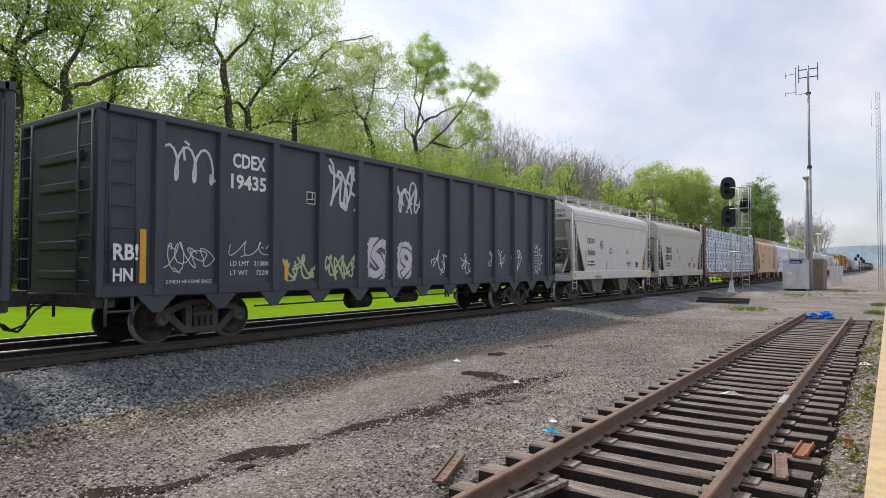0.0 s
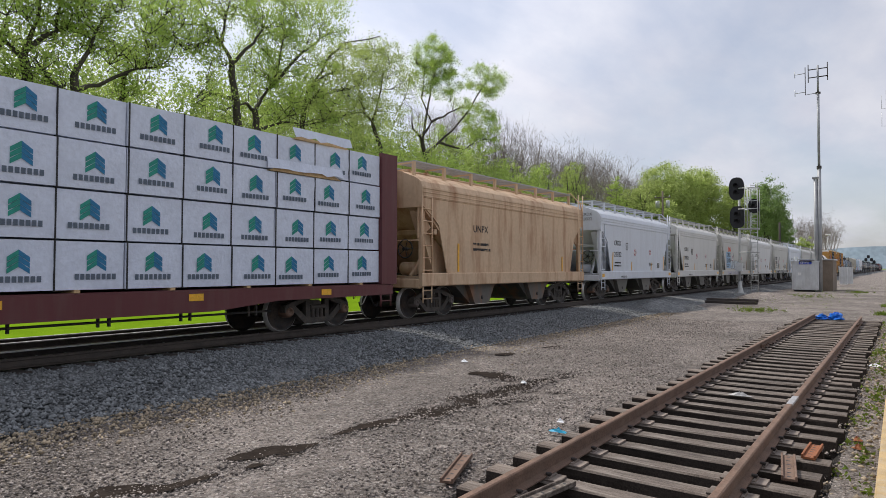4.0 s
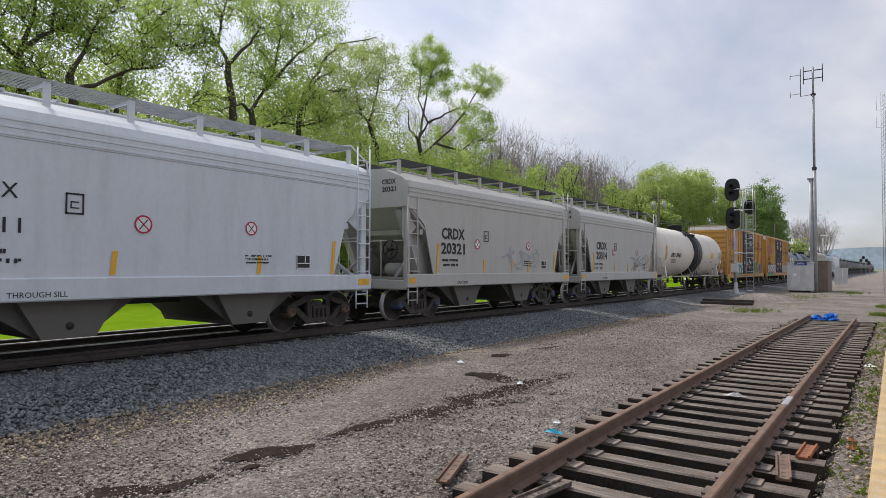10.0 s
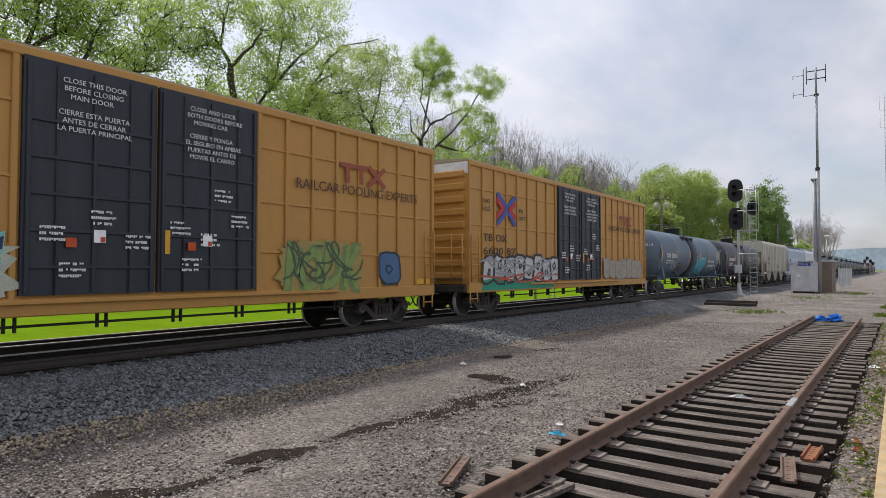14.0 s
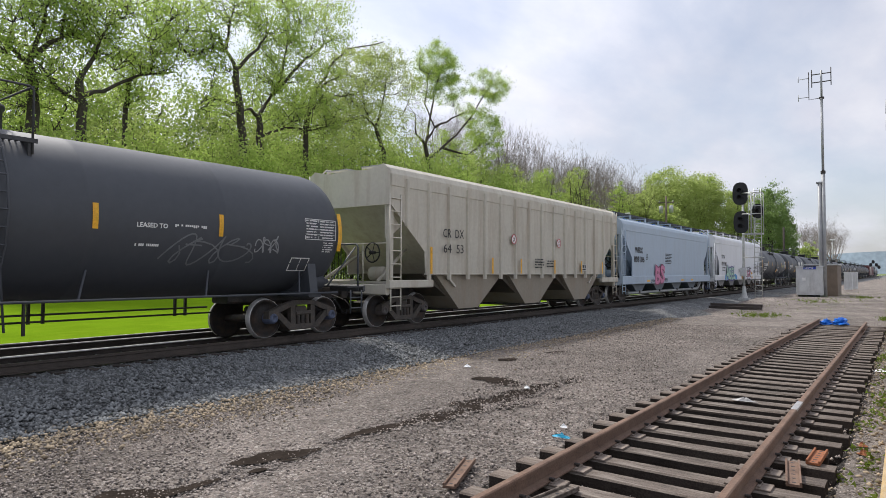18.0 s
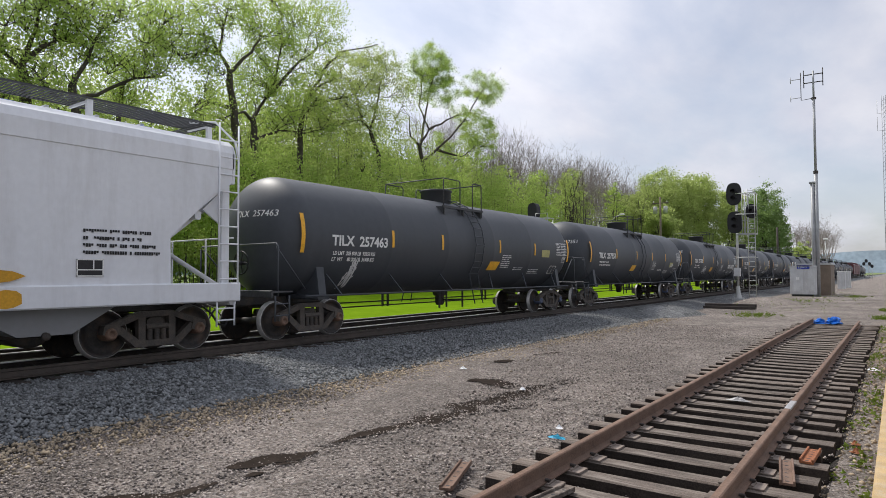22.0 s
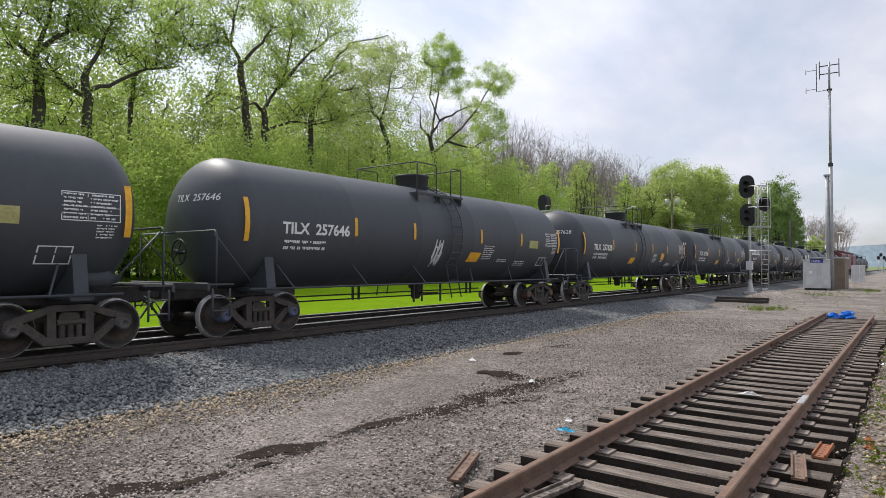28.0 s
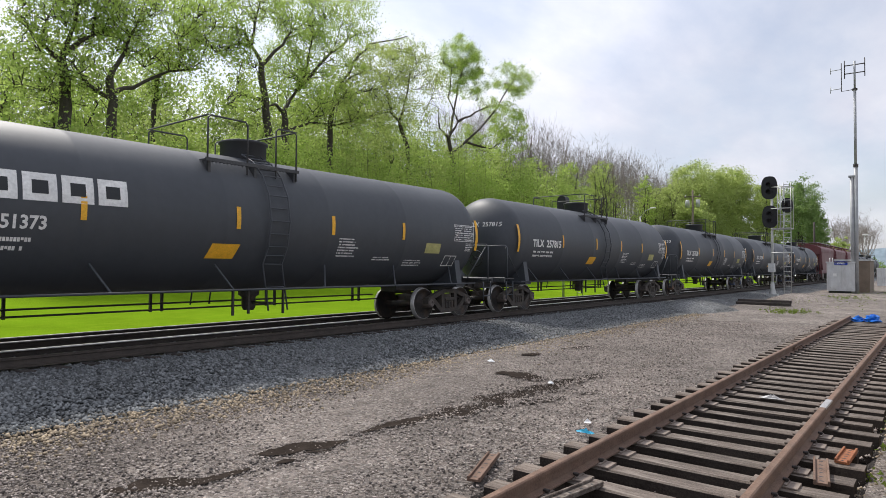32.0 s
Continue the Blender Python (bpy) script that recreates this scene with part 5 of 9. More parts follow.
def gondola(q, label, colour, hl=9.12, tc=6.78):
    car = thing("gondola_car", label, "gondola car", group="cars of the train")
    car["q"] = q
    CARS.append(car)
    c, dk = colour, tuple(v * 0.8 for v in colour)
    z0, z1, W = 1.02, 4.32, 1.56
    for s in (-1, 1):
        part("side_sheet", Mesh().box(*sorted((s * (W - 0.07), s * (W - 0.04))), -hl, hl, z0, z1), DARK_PAINT, car, colour=c)
        part("top_chord", Mesh().box(*sorted((s * (W - 0.10), s * (W + 0.08))), -hl, hl, z1 - 0.12, z1 + 0.03, 0.02), DARK_PAINT, car, colour=c)
        part("side_sill", Mesh().box(*sorted((s * (W - 0.06), s * (W + 0.03))), -hl, hl, z0 - 0.12, z0 + 0.10, 0.02), DARK_PAINT, car, colour=dk)
        n = 13
        for k in range(n):
            y = -8.10 + 1.385 * k
            x0, x1 = s * (W - 0.045), s * (W + 0.075)
            p = [(x0, y - 0.12), (x1, y - 0.085), (x1, y + 0.085), (x0, y + 0.12)]
            post = Mesh().prism(p if s > 0 else p[::-1], "z", z0 - 0.1, z1 - 0.1)
            g = [(y - 0.40, z0 - 0.1), (y - 0.08, z0 - 0.42), (y + 0.08, z0 - 0.42), (y + 0.40, z0 - 0.1)]
            post.prism(g, "x", min(s * (W - 0.02), s * (W + 0.02)), max(s * (W - 0.02), s * (W + 0.02)))
            part("side_post", post, DARK_PAINT, car, colour=dk if k % 2 else c)
        e = s * hl
        part("end_sheet", Mesh().box(-W + 0.045, W - 0.045, *sorted((e, e - s * 0.04)), z0 - 0.1, z1), DARK_PAINT, car, colour=c)
        part("end_chord", Mesh().box(-W - 0.08, W + 0.08, *sorted((e - s * 0.05, e + s * 0.10)), z1 - 0.10, z1 + 0.032, 0.02), DARK_PAINT, car, colour=c)
        for sx in (-1, 1):
            part("corner_post", Mesh().box(*sorted((sx * (W - 0.10), sx * (W + 0.02))), *sorted((e - s * 0.04, e + s * 0.10)), z0 - 0.1, z1 - 0.1, 0.02), DARK_PAINT, car, colour=c)
            part("end_ladder", ladder(e + s * 0.14, sx * 0.95, sx * 1.45, 1.0, z1 - 0.1, 0.40, 0.02, along="x"), DARK_PAINT, car, colour=c)
            part("ladder", ladder(sx * (W + 0.07), e - s * 0.08, e - s * 0.56, 1.15, z1 - 0.25, 0.40, 0.018), DARK_PAINT, car, colour=dk)
            part("sill_step", ladder(sx * (W - 0.02), e - s * 0.08, e - s * 0.56, 0.40, 0.98, 0.50, 0.025), DARK_PAINT, car, colour=c)
        for z in (1.3, 1.85, 2.4, 2.95, 3.5):
            part("end_rib", Mesh().box(-0.85, 0.85, *sorted((e, e + s * 0.07)), z - 0.09, z + 0.09, 0.03), DARK_PAINT, car, colour=c)
        part("end_sill", Mesh().box(-1.45, 1.45, *sorted((e - s * 0.3, e + s * 0.12)), 0.72, 0.98, 0.03), STEEL_DK, car)
    part("floor_plate", Mesh().box(-W + 0.08, W - 0.08, -hl + 0.05, hl - 0.05, z0 - 0.02, z0 + 0.02), STEEL_DK, car)
    part("centre_sill", Mesh().box(-0.3, 0.3, -hl, hl, 0.70, 0.99, 0.03), STEEL_DK, car)
    part("load", Mesh().box(-1.4, 1.4, -hl + 0.1, hl - 0.1, 2.9, 3.2, 0.1), BROWN, car)
    g = Mesh().lathe([(0, 0), (0, 0.24), (0.7, 0.24), (0.7, 0)], (0.6, -1.9, 0.55), "y", 12)
    g.tube([(1.2, -tc + 1.2, 0.58), (1.2, tc - 1.3, 0.62)], 0.02, 5)
    g.lathe([(0, 0), (0, 0.17), (0.8, 0.17), (0.8, 0)], (1.0, -0.3, 0.58), "y", 12)
    for y in (2.0, 3.1, 5.0):
        g.box(1.15, 1.2, y - 0.1, y - 0.06, 0.5, 0.95).box(1.15, 1.2, y + 0.06, y + 0.1, 0.5, 0.95)
    part("brake_gear", g, STEEL_DK, car)
    truck(car, -tc)
    truck(car, tc, 2)
    ends(car, hl + 0.05)
    return car


LOGO_G, LOGO_B = (0.02, 0.26, 0.20), (0.02, 0.17, 0.33)


def lumber_flat(q, label, hl=10.85, tc=8.5):
    car = thing("lumber_flat_car", label, "flat car", group="cars of the train")
    car["q"] = q
    CARS.append(car)
    c = (0.115, 0.030, 0.032)
    part("deck", Mesh().box(-1.42, 1.42, -hl, hl, 0.86, 1.0), PAINT, car, colour=c)
    for s in (-1, 1):
        sb = [(-hl, 0.98), (-hl, 0.72), (-tc + 1.6, 0.70), (-tc + 3.2, 0.55), (tc - 3.2, 0.55), (tc - 1.6, 0.70), (hl, 0.72), (hl, 0.98)]
        part("side_sill", Mesh().prism(sb, "x", *sorted((s * 1.43, s * 1.50))), PAINT, car, colour=c)
        e = s * hl
        bk = Mesh().box(-1.375, 1.375, *sorted((e, e - s * 0.06)), 1.0, 4.53, 0.02)
        for x in (-0.5, 0.5):
            bk.box(x - 0.06, x + 0.06, *sorted((e, e + s * 0.16)), 0.8, 4.5)
        for z in (1.4, 2.15, 2.9, 3.65, 4.4):
            bk.box(-1.375, 1.375, *sorted((e, e + s * 0.12)), z - 0.08, z + 0.08)
        for sx in (-1, 1):
            bk.box(*sorted((sx * 1.38, sx * 1.50)), *sorted((e - s * 0.46, e + s * 0.16)), 1.0, 4.55)
        part("bulkhead", bk, PAINT, car, "maroon ribbed steel end bulkhead", colour=c)
    part("centre_beam", Mesh().box(-0.06, 0.06, -hl + 0.1, hl - 0.1, 1.0, 4.35), PAINT, car, colour=c)
    r = random.Random(4)
    cols = [-10.40, -6.95, -3.30, -0.05, 3.45, 6.85, 10.38]
    tiers = [1.03, 1.90, 2.78, 3.64, 4.47]
    for k in range(6):
        for j in range(4):
            y0, y1, z0, z1 = cols[k] + 0.01, cols[k + 1] - 0.01, tiers[j] + 0.025, tiers[j + 1] - 0.012
            for s in (-1, 1):
                xo = 1.40 + r.uniform(-0.02, 0.03)
                b = Mesh()
                n, m = 9, 4
                # a slightly puckered sheet over the face
                pts = [(s * (xo + (r.uniform(-0.012, 0.012) if 0 < i < n and 0 < u < m else 0)), y0 + (y1 - y0) * i / n, z0 + (z1 - z0) * u / m) for u in range(m + 1) for i in range(n + 1)]
                f = [(u * (n + 1) + i, u * (n + 1) + i + 1, (u + 1) * (n + 1) + i + 1, (u + 1) * (n + 1) + i) for u in range(m) for i in range(n)]
                b.add(pts, f, True)
                b.box(*sorted((s * 0.08, s * (xo - 0.012))), y0, y1, z0, z1)
                bd = part("lumber_bundle", b, WRAP, car, "lumber bundle in white plastic wrap" if s > 0 else "")
                if s < 0:
                    continue
                for i in range(3):
                    ly, lz, u = y0 + (y1 - y0) * (i + 0.5 + r.uniform(-0.12, 0.12)) / 3, z0 + 0.30 + r.uniform(-0.04, 0.03), 0.165
                    g1, g2 = Mesh(), Mesh()
                    for w in range(3):
                        zz = lz + 0.095 * w
                        g1.plate([(ly - u, zz), (ly, zz + 0.11), (ly, zz + 0.20), (ly - u, zz + 0.08)], xo + 0.014, 0.002)
                        g2.plate([(ly, zz + 0.11), (ly + u, zz), (ly + u, zz + 0.08), (ly, zz + 0.20)], xo + 0.014, 0.002)
                    part("printed_mark", g1, INK, bd, colour=LOGO_G)
                    part("printed_mark", g2, INK, bd, colour=LOGO_B)
                    w = Mesh()
                    for a in range(8):
                        ya = ly - 0.36 + 0.09 * a
                        w.plate([(ya, lz - 0.14), (ya + 0.065, lz - 0.14), (ya + 0.065, lz - 0.04), (ya, lz - 0.04)], xo + 0.014, 0.002)
                    part("printed_bars", w, INK, bd, colour=(0.10, 0.13, 0.17))
                st = Mesh()
                for yy in (y0 + 0.03, y0 + (y1 - y0) / 3, y1 - (y1 - y0) / 3):
                    st.box(1.30, xo + 0.016, yy - 0.012, yy + 0.012, z0 - 0.02, z1 + 0.008)
                part("strap", st, BLACK, bd)
    # torn wraps with raw board ends below them
    for y0, y1, z0, z1 in ((-9.7, -8.75, 1.05, 1.20), (-4.35, -3.1, 1.05, 1.19), (6.6, 8.9, 3.62, 3.74), (7.3, 9.2, 4.44, 4.55), (-6.2, -5.6, 1.05, 1.12)):
        n = 9
        up = [(y1 - (y1 - y0) * k / n, z1 - (0.0 if 0 < k < n else z1 - z0 - 0.02) - r.uniform(0, 0.05)) for k in range(n + 1)]
        part("bare_boards", Mesh().plate([(y0, z0), (y1, z0)] + up, 1.437, 0.004), WOOD_RAW, car, "raw pale boards where the wrap is torn")
        fl = Mesh()
        pts = []
        for k in range(n + 1):
            y = y0 + (y1 - y0) * k / n
            pts += [(1.446, y, z1 + 0.16), (1.47 + r.uniform(0, 0.06), y + r.uniform(-0.05, 0.05), z1 - r.uniform(0.01, 0.09))]
        fl.add(pts, [(2 * k, 2 * k + 1, 2 * k + 3, 2 * k + 2) for k in range(n)], True)
        part("torn_flap", fl, WRAP, car)
    for dy in (-0.10, 0.06):
        part("painted_line", Mesh().plate([(-hl + 0.16 + dy, 1.55), (-hl + 0.19 + dy, 1.55), (-hl + 0.19 + dy, 2.35), (-hl + 0.16 + dy, 2.35)], 1.505), WHITE_INK, car)
    for k in range(12):
        y = -hl + 1.2 + (2 * hl - 2.4) * k / 11
        part("deck_riser", Mesh().box(0.2, 1.44, y - 0.05, y + 0.05, 1.0, 1.05), WOOD_RAW, car)
        if k % 2 == 0:
            part("reflective_stripe", Mesh().box(1.505, 1.512, y + 0.3, y + 0.62, 0.78, 0.92), YELLOW, car)
    mark(car, "AOK  2   9478", -8.24, 0.76, 0.22, WHITE_INK, 1.505, width=1.75)
    panel(car, -hl + 0.04, 2.65, 0.30, 0.42, BLACK_INK, 1.505, frame_ink=WHITE_INK)
    g = Mesh().tube([(1.1, -tc + 1.5, 0.45), (1.1, tc - 1.5, 0.45)], 0.025, 5)
    for k in range(9):
        y = -tc + 2 + (2 * tc - 4) * k / 8
        g.box(1.06, 1.12, y - 0.12, y - 0.08, 0.36, 0.6).box(1.06, 1.12, y + 0.08, y + 0.12, 0.36, 0.6)
    part("brake_gear", g, STEEL_DK, car)
    for s in (-1, 1):
        part("sill_step", ladder(1.5, s * (hl - 0.1), s * (hl - 0.5), 0.4, 0.75, 0.3, 0.02), PAINT, car, colour=c)
    truck(car, -tc, 1)
    truck(car, tc, 3)
    ends(car, hl + 0.1)
    return car


def boxcar(q, label, seed, hl=8.75, tc=7.05):
    car = thing("boxcar", label, "boxcar", group="cars of the train")
    car["q"] = q
    CARS.append(car)
    c = (0.55, 0.288, 0.072)
    dkc = (0.030, 0.036, 0.047)
    z0, z1, W = 0.98, 5.02, 1.50
    part("body", Mesh().box(-W, W, -hl, hl, z0, z1), PAINT, car, colour=c)
    rf = [(-W - 0.05, z1), (-W - 0.05, z1 + 0.05), (0, z1 + 0.16), (W + 0.05, z1 + 0.05), (W + 0.05, z1)]
    part("roof", Mesh().prism([(z, x) for x, z in rf][::-1], "y", -hl - 0.03, hl + 0.03), PAINT, car, colour=(0.40, 0.33, 0.22))
    dl, dr = -2.28, 2.30
    for s in (-1, 1):
        part("side_sill", Mesh().box(*sorted((s * (W - 0.05), s * (W + 0.06))), -hl, hl, 0.70, z0 + 0.02, 0.02), PAINT, car, colour=c)
        part("top_plate", Mesh().box(*sorted((s * W, s * (W + 0.07))), -hl, hl, z1 - 0.14, z1 + 0.02, 0.02), PAINT, car, colour=c)
        for a, e2 in ((-hl, dl), (dr, hl)):
            n = 8
            for k in range(n + 1):
                y = a + 0.06 + (e2 - a - 0.12) * k / n
                part("side_post", Mesh().box(*sorted((s * W, s * (W + 0.06))), y - 0.055, y + 0.055, z0, z1 - 0.13, 0.02), PAINT, car, colour=c)
            for z in (1.85, 2.95, 4.15):
                part("side_rib", Mesh().box(*sorted((s * W, s * (W + 0.03))), a + 0.1, e2 - 0.1, z - 0.03, z + 0.03, 0.01), PAINT, car, colour=c)
        for k in range(2):
            a, e2 = dl + 0.03 + k * 2.29, dl + 2.26 + k * 2.29
            d = part("door", Mesh().box(*sorted((s * W, s * (W + 0.09))), a, e2, z0 + 0.06, z1 - 0.12, 0.01), DARK_PAINT, car, "black plug door with raised ribs", colour=dkc)
            rb = Mesh()
            for z in (1.5, 2.1, 2.7, 3.3, 3.9):
                rb.box(*sorted((s * (W + 0.09), s * (W + 0.125))), a + 0.05, e2 - 0.05, z - 0.03, z + 0.03, 0.01)
            for y in (a + 0.08, (a + e2) / 2, e2 - 0.08):
                rb.box(*sorted((s * (W + 0.09), s * (W + 0.13))), y - 0.035, y + 0.035, z0 + 0.1, z1 - 0.2, 0.01)
            part("door_rib", rb, DARK_PAINT, d, colour=dkc)
            lock = Mesh()
            for y in (a + 0.5, e2 - 0.5):
                lock.tube([(s * (W + 0.115), y, z0 + 0.05), (s * (W + 0.115), y, z1 - 0.2)], 0.014, 5)
            part("lock_rod", lock, STEEL_DK, d)
        part("door_track", Mesh().box(*sorted((s * (W + 0.05), s * (W + 0.14))), dl - 2.4, dr + 2.4, 0.90, 0.97, 0.01), PAINT, car, colour=c)
        e = s * hl
        for k in range(9):
            z = 1.25 + 0.42 * k
            part("end_rib", Mesh().box(-W + 0.12, W - 0.12, *sorted((e, e + s * 0.085)), z - 0.12, z + 0.12, 0.05), PAINT, car, colour=c)
        part("height_band", Mesh().box(-W, W, *sorted((e + s * 0.004, e + s * 0.02)), z1 - 0.42, z1 - 0.02), WHITE_INK, car, "white height warning band")
        part("end_sill", Mesh().box(-1.45, 1.45, *sorted((e - s * 0.2, e + s * 0.14)), 0.72, 0.96, 0.03), STEEL_DK, car)
        part("cross_walk", grating(-1.3, 1.3, *sorted((e + s * 0.05, e + s * 0.40)), 1.18, 0.09), DK_GRATE, car)
        for sx in (-1, 1):
            part("ladder", ladder(sx * (W + 0.10), e - s * 0.08, e - s * 0.50, 1.05, 2.6, 0.38, 0.018), PAINT, car, colour=c)
            part("end_ladder", ladder(e + s * 0.14, sx * 0.95, sx * 1.38, 1.05, 2.6, 0.38, 0.018, along="x"), PAINT, car, colour=c)
            part("sill_step", ladder(sx * (W + 0.04), e - s * 0.08, e - s * 0.50, 0.36, 0.75, 0.3, 0.02), PAINT, car, colour=c)
    part("centre_sill", Mesh().box(-0.3, 0.3, -hl - 0.2, hl + 0.2, 0.66, 0.97, 0.03), STEEL_DK, car)
    g = Mesh().tube([(1.1, -tc + 1.3, 0.52), (1.1, tc - 1.3, 0.52)], 0.025, 5)
    for k in range(8):
        y = -tc + 1.9 + (2 * tc - 3.8) * k / 7
        g.box(1.07, 1.13, y - 0.1, y - 0.06, 0.42, 0.75).box(1.07, 1.13, y + 0.06, y + 0.1, 0.42, 0.75)
    part("brake_gear", g, STEEL_DK, car)
    truck(car, -tc, 0)
    truck(car, tc, 2)
    ends(car, hl + 0.2)
    return car


# ---- the train, from the head ----
def repaint(car, finish):
    """Gives a car's painted parts a more weathered finish."""
    for ob in car.children:
        if ob.type == "MESH" and ob.data.materials and ob.data.materials[0] == PAINT:
            ob.data.materials[0] = finish


def hopper_marks(car, words, number, style, seed, dy=0.0, d1=None, d2=None, face=5.40):
    """The usual lettering, stripes and notices of a two-bay hopper."""
    x = 1.59
    big = style == "bold"
    ink = BLACK_INK
    if big:
        mark(car, words, -3.75 + dy, 2.37, 0.47, ink, x, True, width=1.26)
        mark(car, number, -3.78 + dy, 1.91, 0.47, ink, x, True, width=1.30)
    else:
        mark(car, words, -3.72 + dy, 2.55, 0.35, ink, x, width=0.92)
        mark(car, number, -3.72 + dy, 2.00, 0.35, ink, x, width=0.97)
    for y, z0, z1 in ((-4.02, 1.32, 2.2), (-1.35, 1.32, 1.75), (1.8, 1.32, 1.72), (4.0, 1.32, 2.12)) + (((0.55, 1.32, 1.72),) if big else ()):
        stripe(car, y, z0, z1, x, 0.10, 0.10 * (z1 - z0))
    if number == "20314":
        mark(car, "LD  LMT  228400", -3.85, 1.62, 0.15, ink, x, width=1.0)
        mark(car, "LT  WT     57600", -3.85, 1.42, 0.15, ink, x, width=1.0)
    else:
        bars(car, -3.7, 1.78, 1.05, 0.30, 2, ink, x, seed)
    mark(car, "CAUTION" if big else "THROUGH SILL", -2.95, 0.97, 0.13, ink, 1.638)
    panel(car, 2.92, 1.44, 0.42, 0.32, BLACK_INK, x, frame_ink=WHITE_INK)
    bars(car, 1.5, 1.75, 0.7, 0.22, 3, BLACK_INK, x, seed + 3)
    b, pm = Mesh(), -1.3 if big else -2.1
    for a0, a1, b0, b1 in ((0, 0.3, 0, 0.03), (0, 0.3, 0.33, 0.36), (0, 0.03, 0, 0.36), (0.27, 0.3, 0, 0.36), (0.08, 0.22, 0.10, 0.12), (0.08, 0.22, 0.20, 0.22), (0.08, 0.1, 0.1, 0.22)):
        b.plate([(pm + a0, 2.35 + b0), (pm + a1, 2.35 + b0), (pm + a1, 2.35 + b1), (pm + a0, 2.35 + b1)], x)
    part("plate_mark", b, BLACK_INK, car)
    roundel(car, (-0.65 if big else -0.75) if d1 is None else d1, 2.0 if d1 is None and big else 2.25, 0.17, x)
    roundel(car, (2.6 if big else 1.65) if d2 is None else d2, 2.0 if d1 is None and big else 2.3, 0.15, x)
    for y0, y1, hh in ((-5.36, -5.08, 0.16), (4.95, 5.35, 0.16)):
        part("reflective_stripe", Mesh().plate([(y0, 1.02), (y1, 1.02), (y1, 1.02 + hh), (y0, 1.02 + hh)], 1.637), YELLOW, car)
    # the same marks on the leading end
    for w2, z in ((words, 3.90), (number, 3.68)):
        me = letters(w2, 0.20, big, 0.52)
        me.materials.append(ink)
        part("lettering", me, None, car, at=pose(0.66, -face - 0.034, z, 0, 0, -90))


def tank_marks(car, words, seed, white=False, R=1.52, zc=2.42, short=False, plain=False, moved=False, style="a", lines=(), tagged_over=False):
    ink = BLACK_INK if white else WHITE_INK
    k = dict(R=R, zc=zc)
    tank_mark(car, words, -6.15 if short else -6.38, 2.03 if short else 2.20, 0.30 if short else 0.36, ink, width=1.5 if short else 2.1, **k)
    if lines:
        for z, w in zip((1.96, 1.81), lines):
            tank_mark(car, w, -6.30, z, 0.135, ink, width=1.55, **k)
    else:
        tank_bars(car, -6.30, 1.92 if short else 2.08, 1.55, 0.28, 2, ink, seed=seed, **k)
    ys = (-7.38, -4.15, -1.16, 1.42, 3.92, 7.28) if style == "a" else (-7.38, -4.10, -1.75, 1.70, 4.32, 7.28)
    for y, z0, z1, w in ((ys[0], 1.99, 2.93, 0.12), (ys[1], 2.21, 2.68, 0.10), (ys[2], 2.21, 2.67, 0.10), (ys[3], 2.20, 2.65, 0.10), (ys[4], 2.18, 2.63, 0.10), (ys[5], 1.97, 2.90, 0.12)):
        tank_plate(car, y, z0, w, z1 - z0, YELLOW, lift=0.004, name="reflective_stripe", **k)
    if plain:
        tank_bars(car, 2.2, 2.0, 0.5, 0.10, 1, ink, seed=seed + 1, **k)
    else:
        tank_plate(car, -1.75 if style == "a" else 1.12, 1.60, 0.64, 0.30, YELLOW, lift=0.004, name="yellow_placard", lean=0.10, **k)
        if moved:
            tank_plate(car, 2.95, 1.84, 0.52, 0.34, YELLOW, lift=0.004, name="yellow_placard", **k)
            tank_bars(car, 2.9, 1.80, 0.6, 0.10, 2, ink, seed=seed + 7, **k)
        else:
            if not tagged_over:
                tank_plate(car, 4.95, 1.84 if style == "a" else 2.12, 0.66, 0.28, mat_placard, lift=0.004, name="placard", **k)
            tank_bars(car, 2.95, 1.72, 0.8, 0.12, 2, ink, seed=seed + 2, **k)
        tank_bars(car, 1.68 if style == "a" else 1.95, 2.15, 0.66, 0.48, 7, ink, seed=seed + 1, **k)
        tank_bars(car, 4.2, 1.66, 0.9, 0.20, 3, ink, seed=seed + 4, **k)
    # the data table: white lines and rows on the shell
    b = Mesh()
    for y0, y1, z0, z1 in ((6.22, 7.20, 2.22, 2.235), (6.22, 7.20, 2.70, 2.715), (6.22, 6.235, 2.22, 2.71), (7.185, 7.20, 2.22, 2.71), (6.22, 7.20, 2.34, 2.35), (6.22, 7.20, 2.46, 2.47), (6.64, 6.65, 2.22, 2.71)):
        b.add([(on_shell(z0, R, zc) + 0.004, y0, z0), (on_shell(z0, R, zc) + 0.004, y1, z0), (on_shell(z1, R, zc) + 0.004, y1, z1), (on_shell(z1, R, zc) + 0.004, y0, z1)], [(0, 1, 2, 3)])
    part("data_table", b, ink, car)
    for yy, ww in ((6.25, 0.36), (6.68, 0.47)):
        tank_bars(car, yy, 2.70, ww, 0.46, 7, ink, seed=seed + 5 + int(yy * 10), lift=0.005, **k)
    tank_bars(car, 6.80, 2.18, 0.36, 0.26, 5, ink, seed=seed + 6, **k)
    b = Mesh()
    for y0, y1, z0, z1 in ((5.92, 6.48, 1.48, 1.50), (5.92, 6.48, 1.77, 1.79), (5.92, 5.945, 1.48, 1.78), (6.455, 6.48, 1.48, 1.78), (6.20, 6.22, 1.48, 1.78)):
        b.add([(on_shell(z0, R, zc) + 0.004, y0, z0), (on_shell(z0, R, zc) + 0.004, y1, z0), (on_shell(z1, R, zc) + 0.004, y1, z1), (on_shell(z1, R, zc) + 0.004, y0, z1)], [(0, 1, 2, 3)])
    part("notice_lines", b, ink, car)
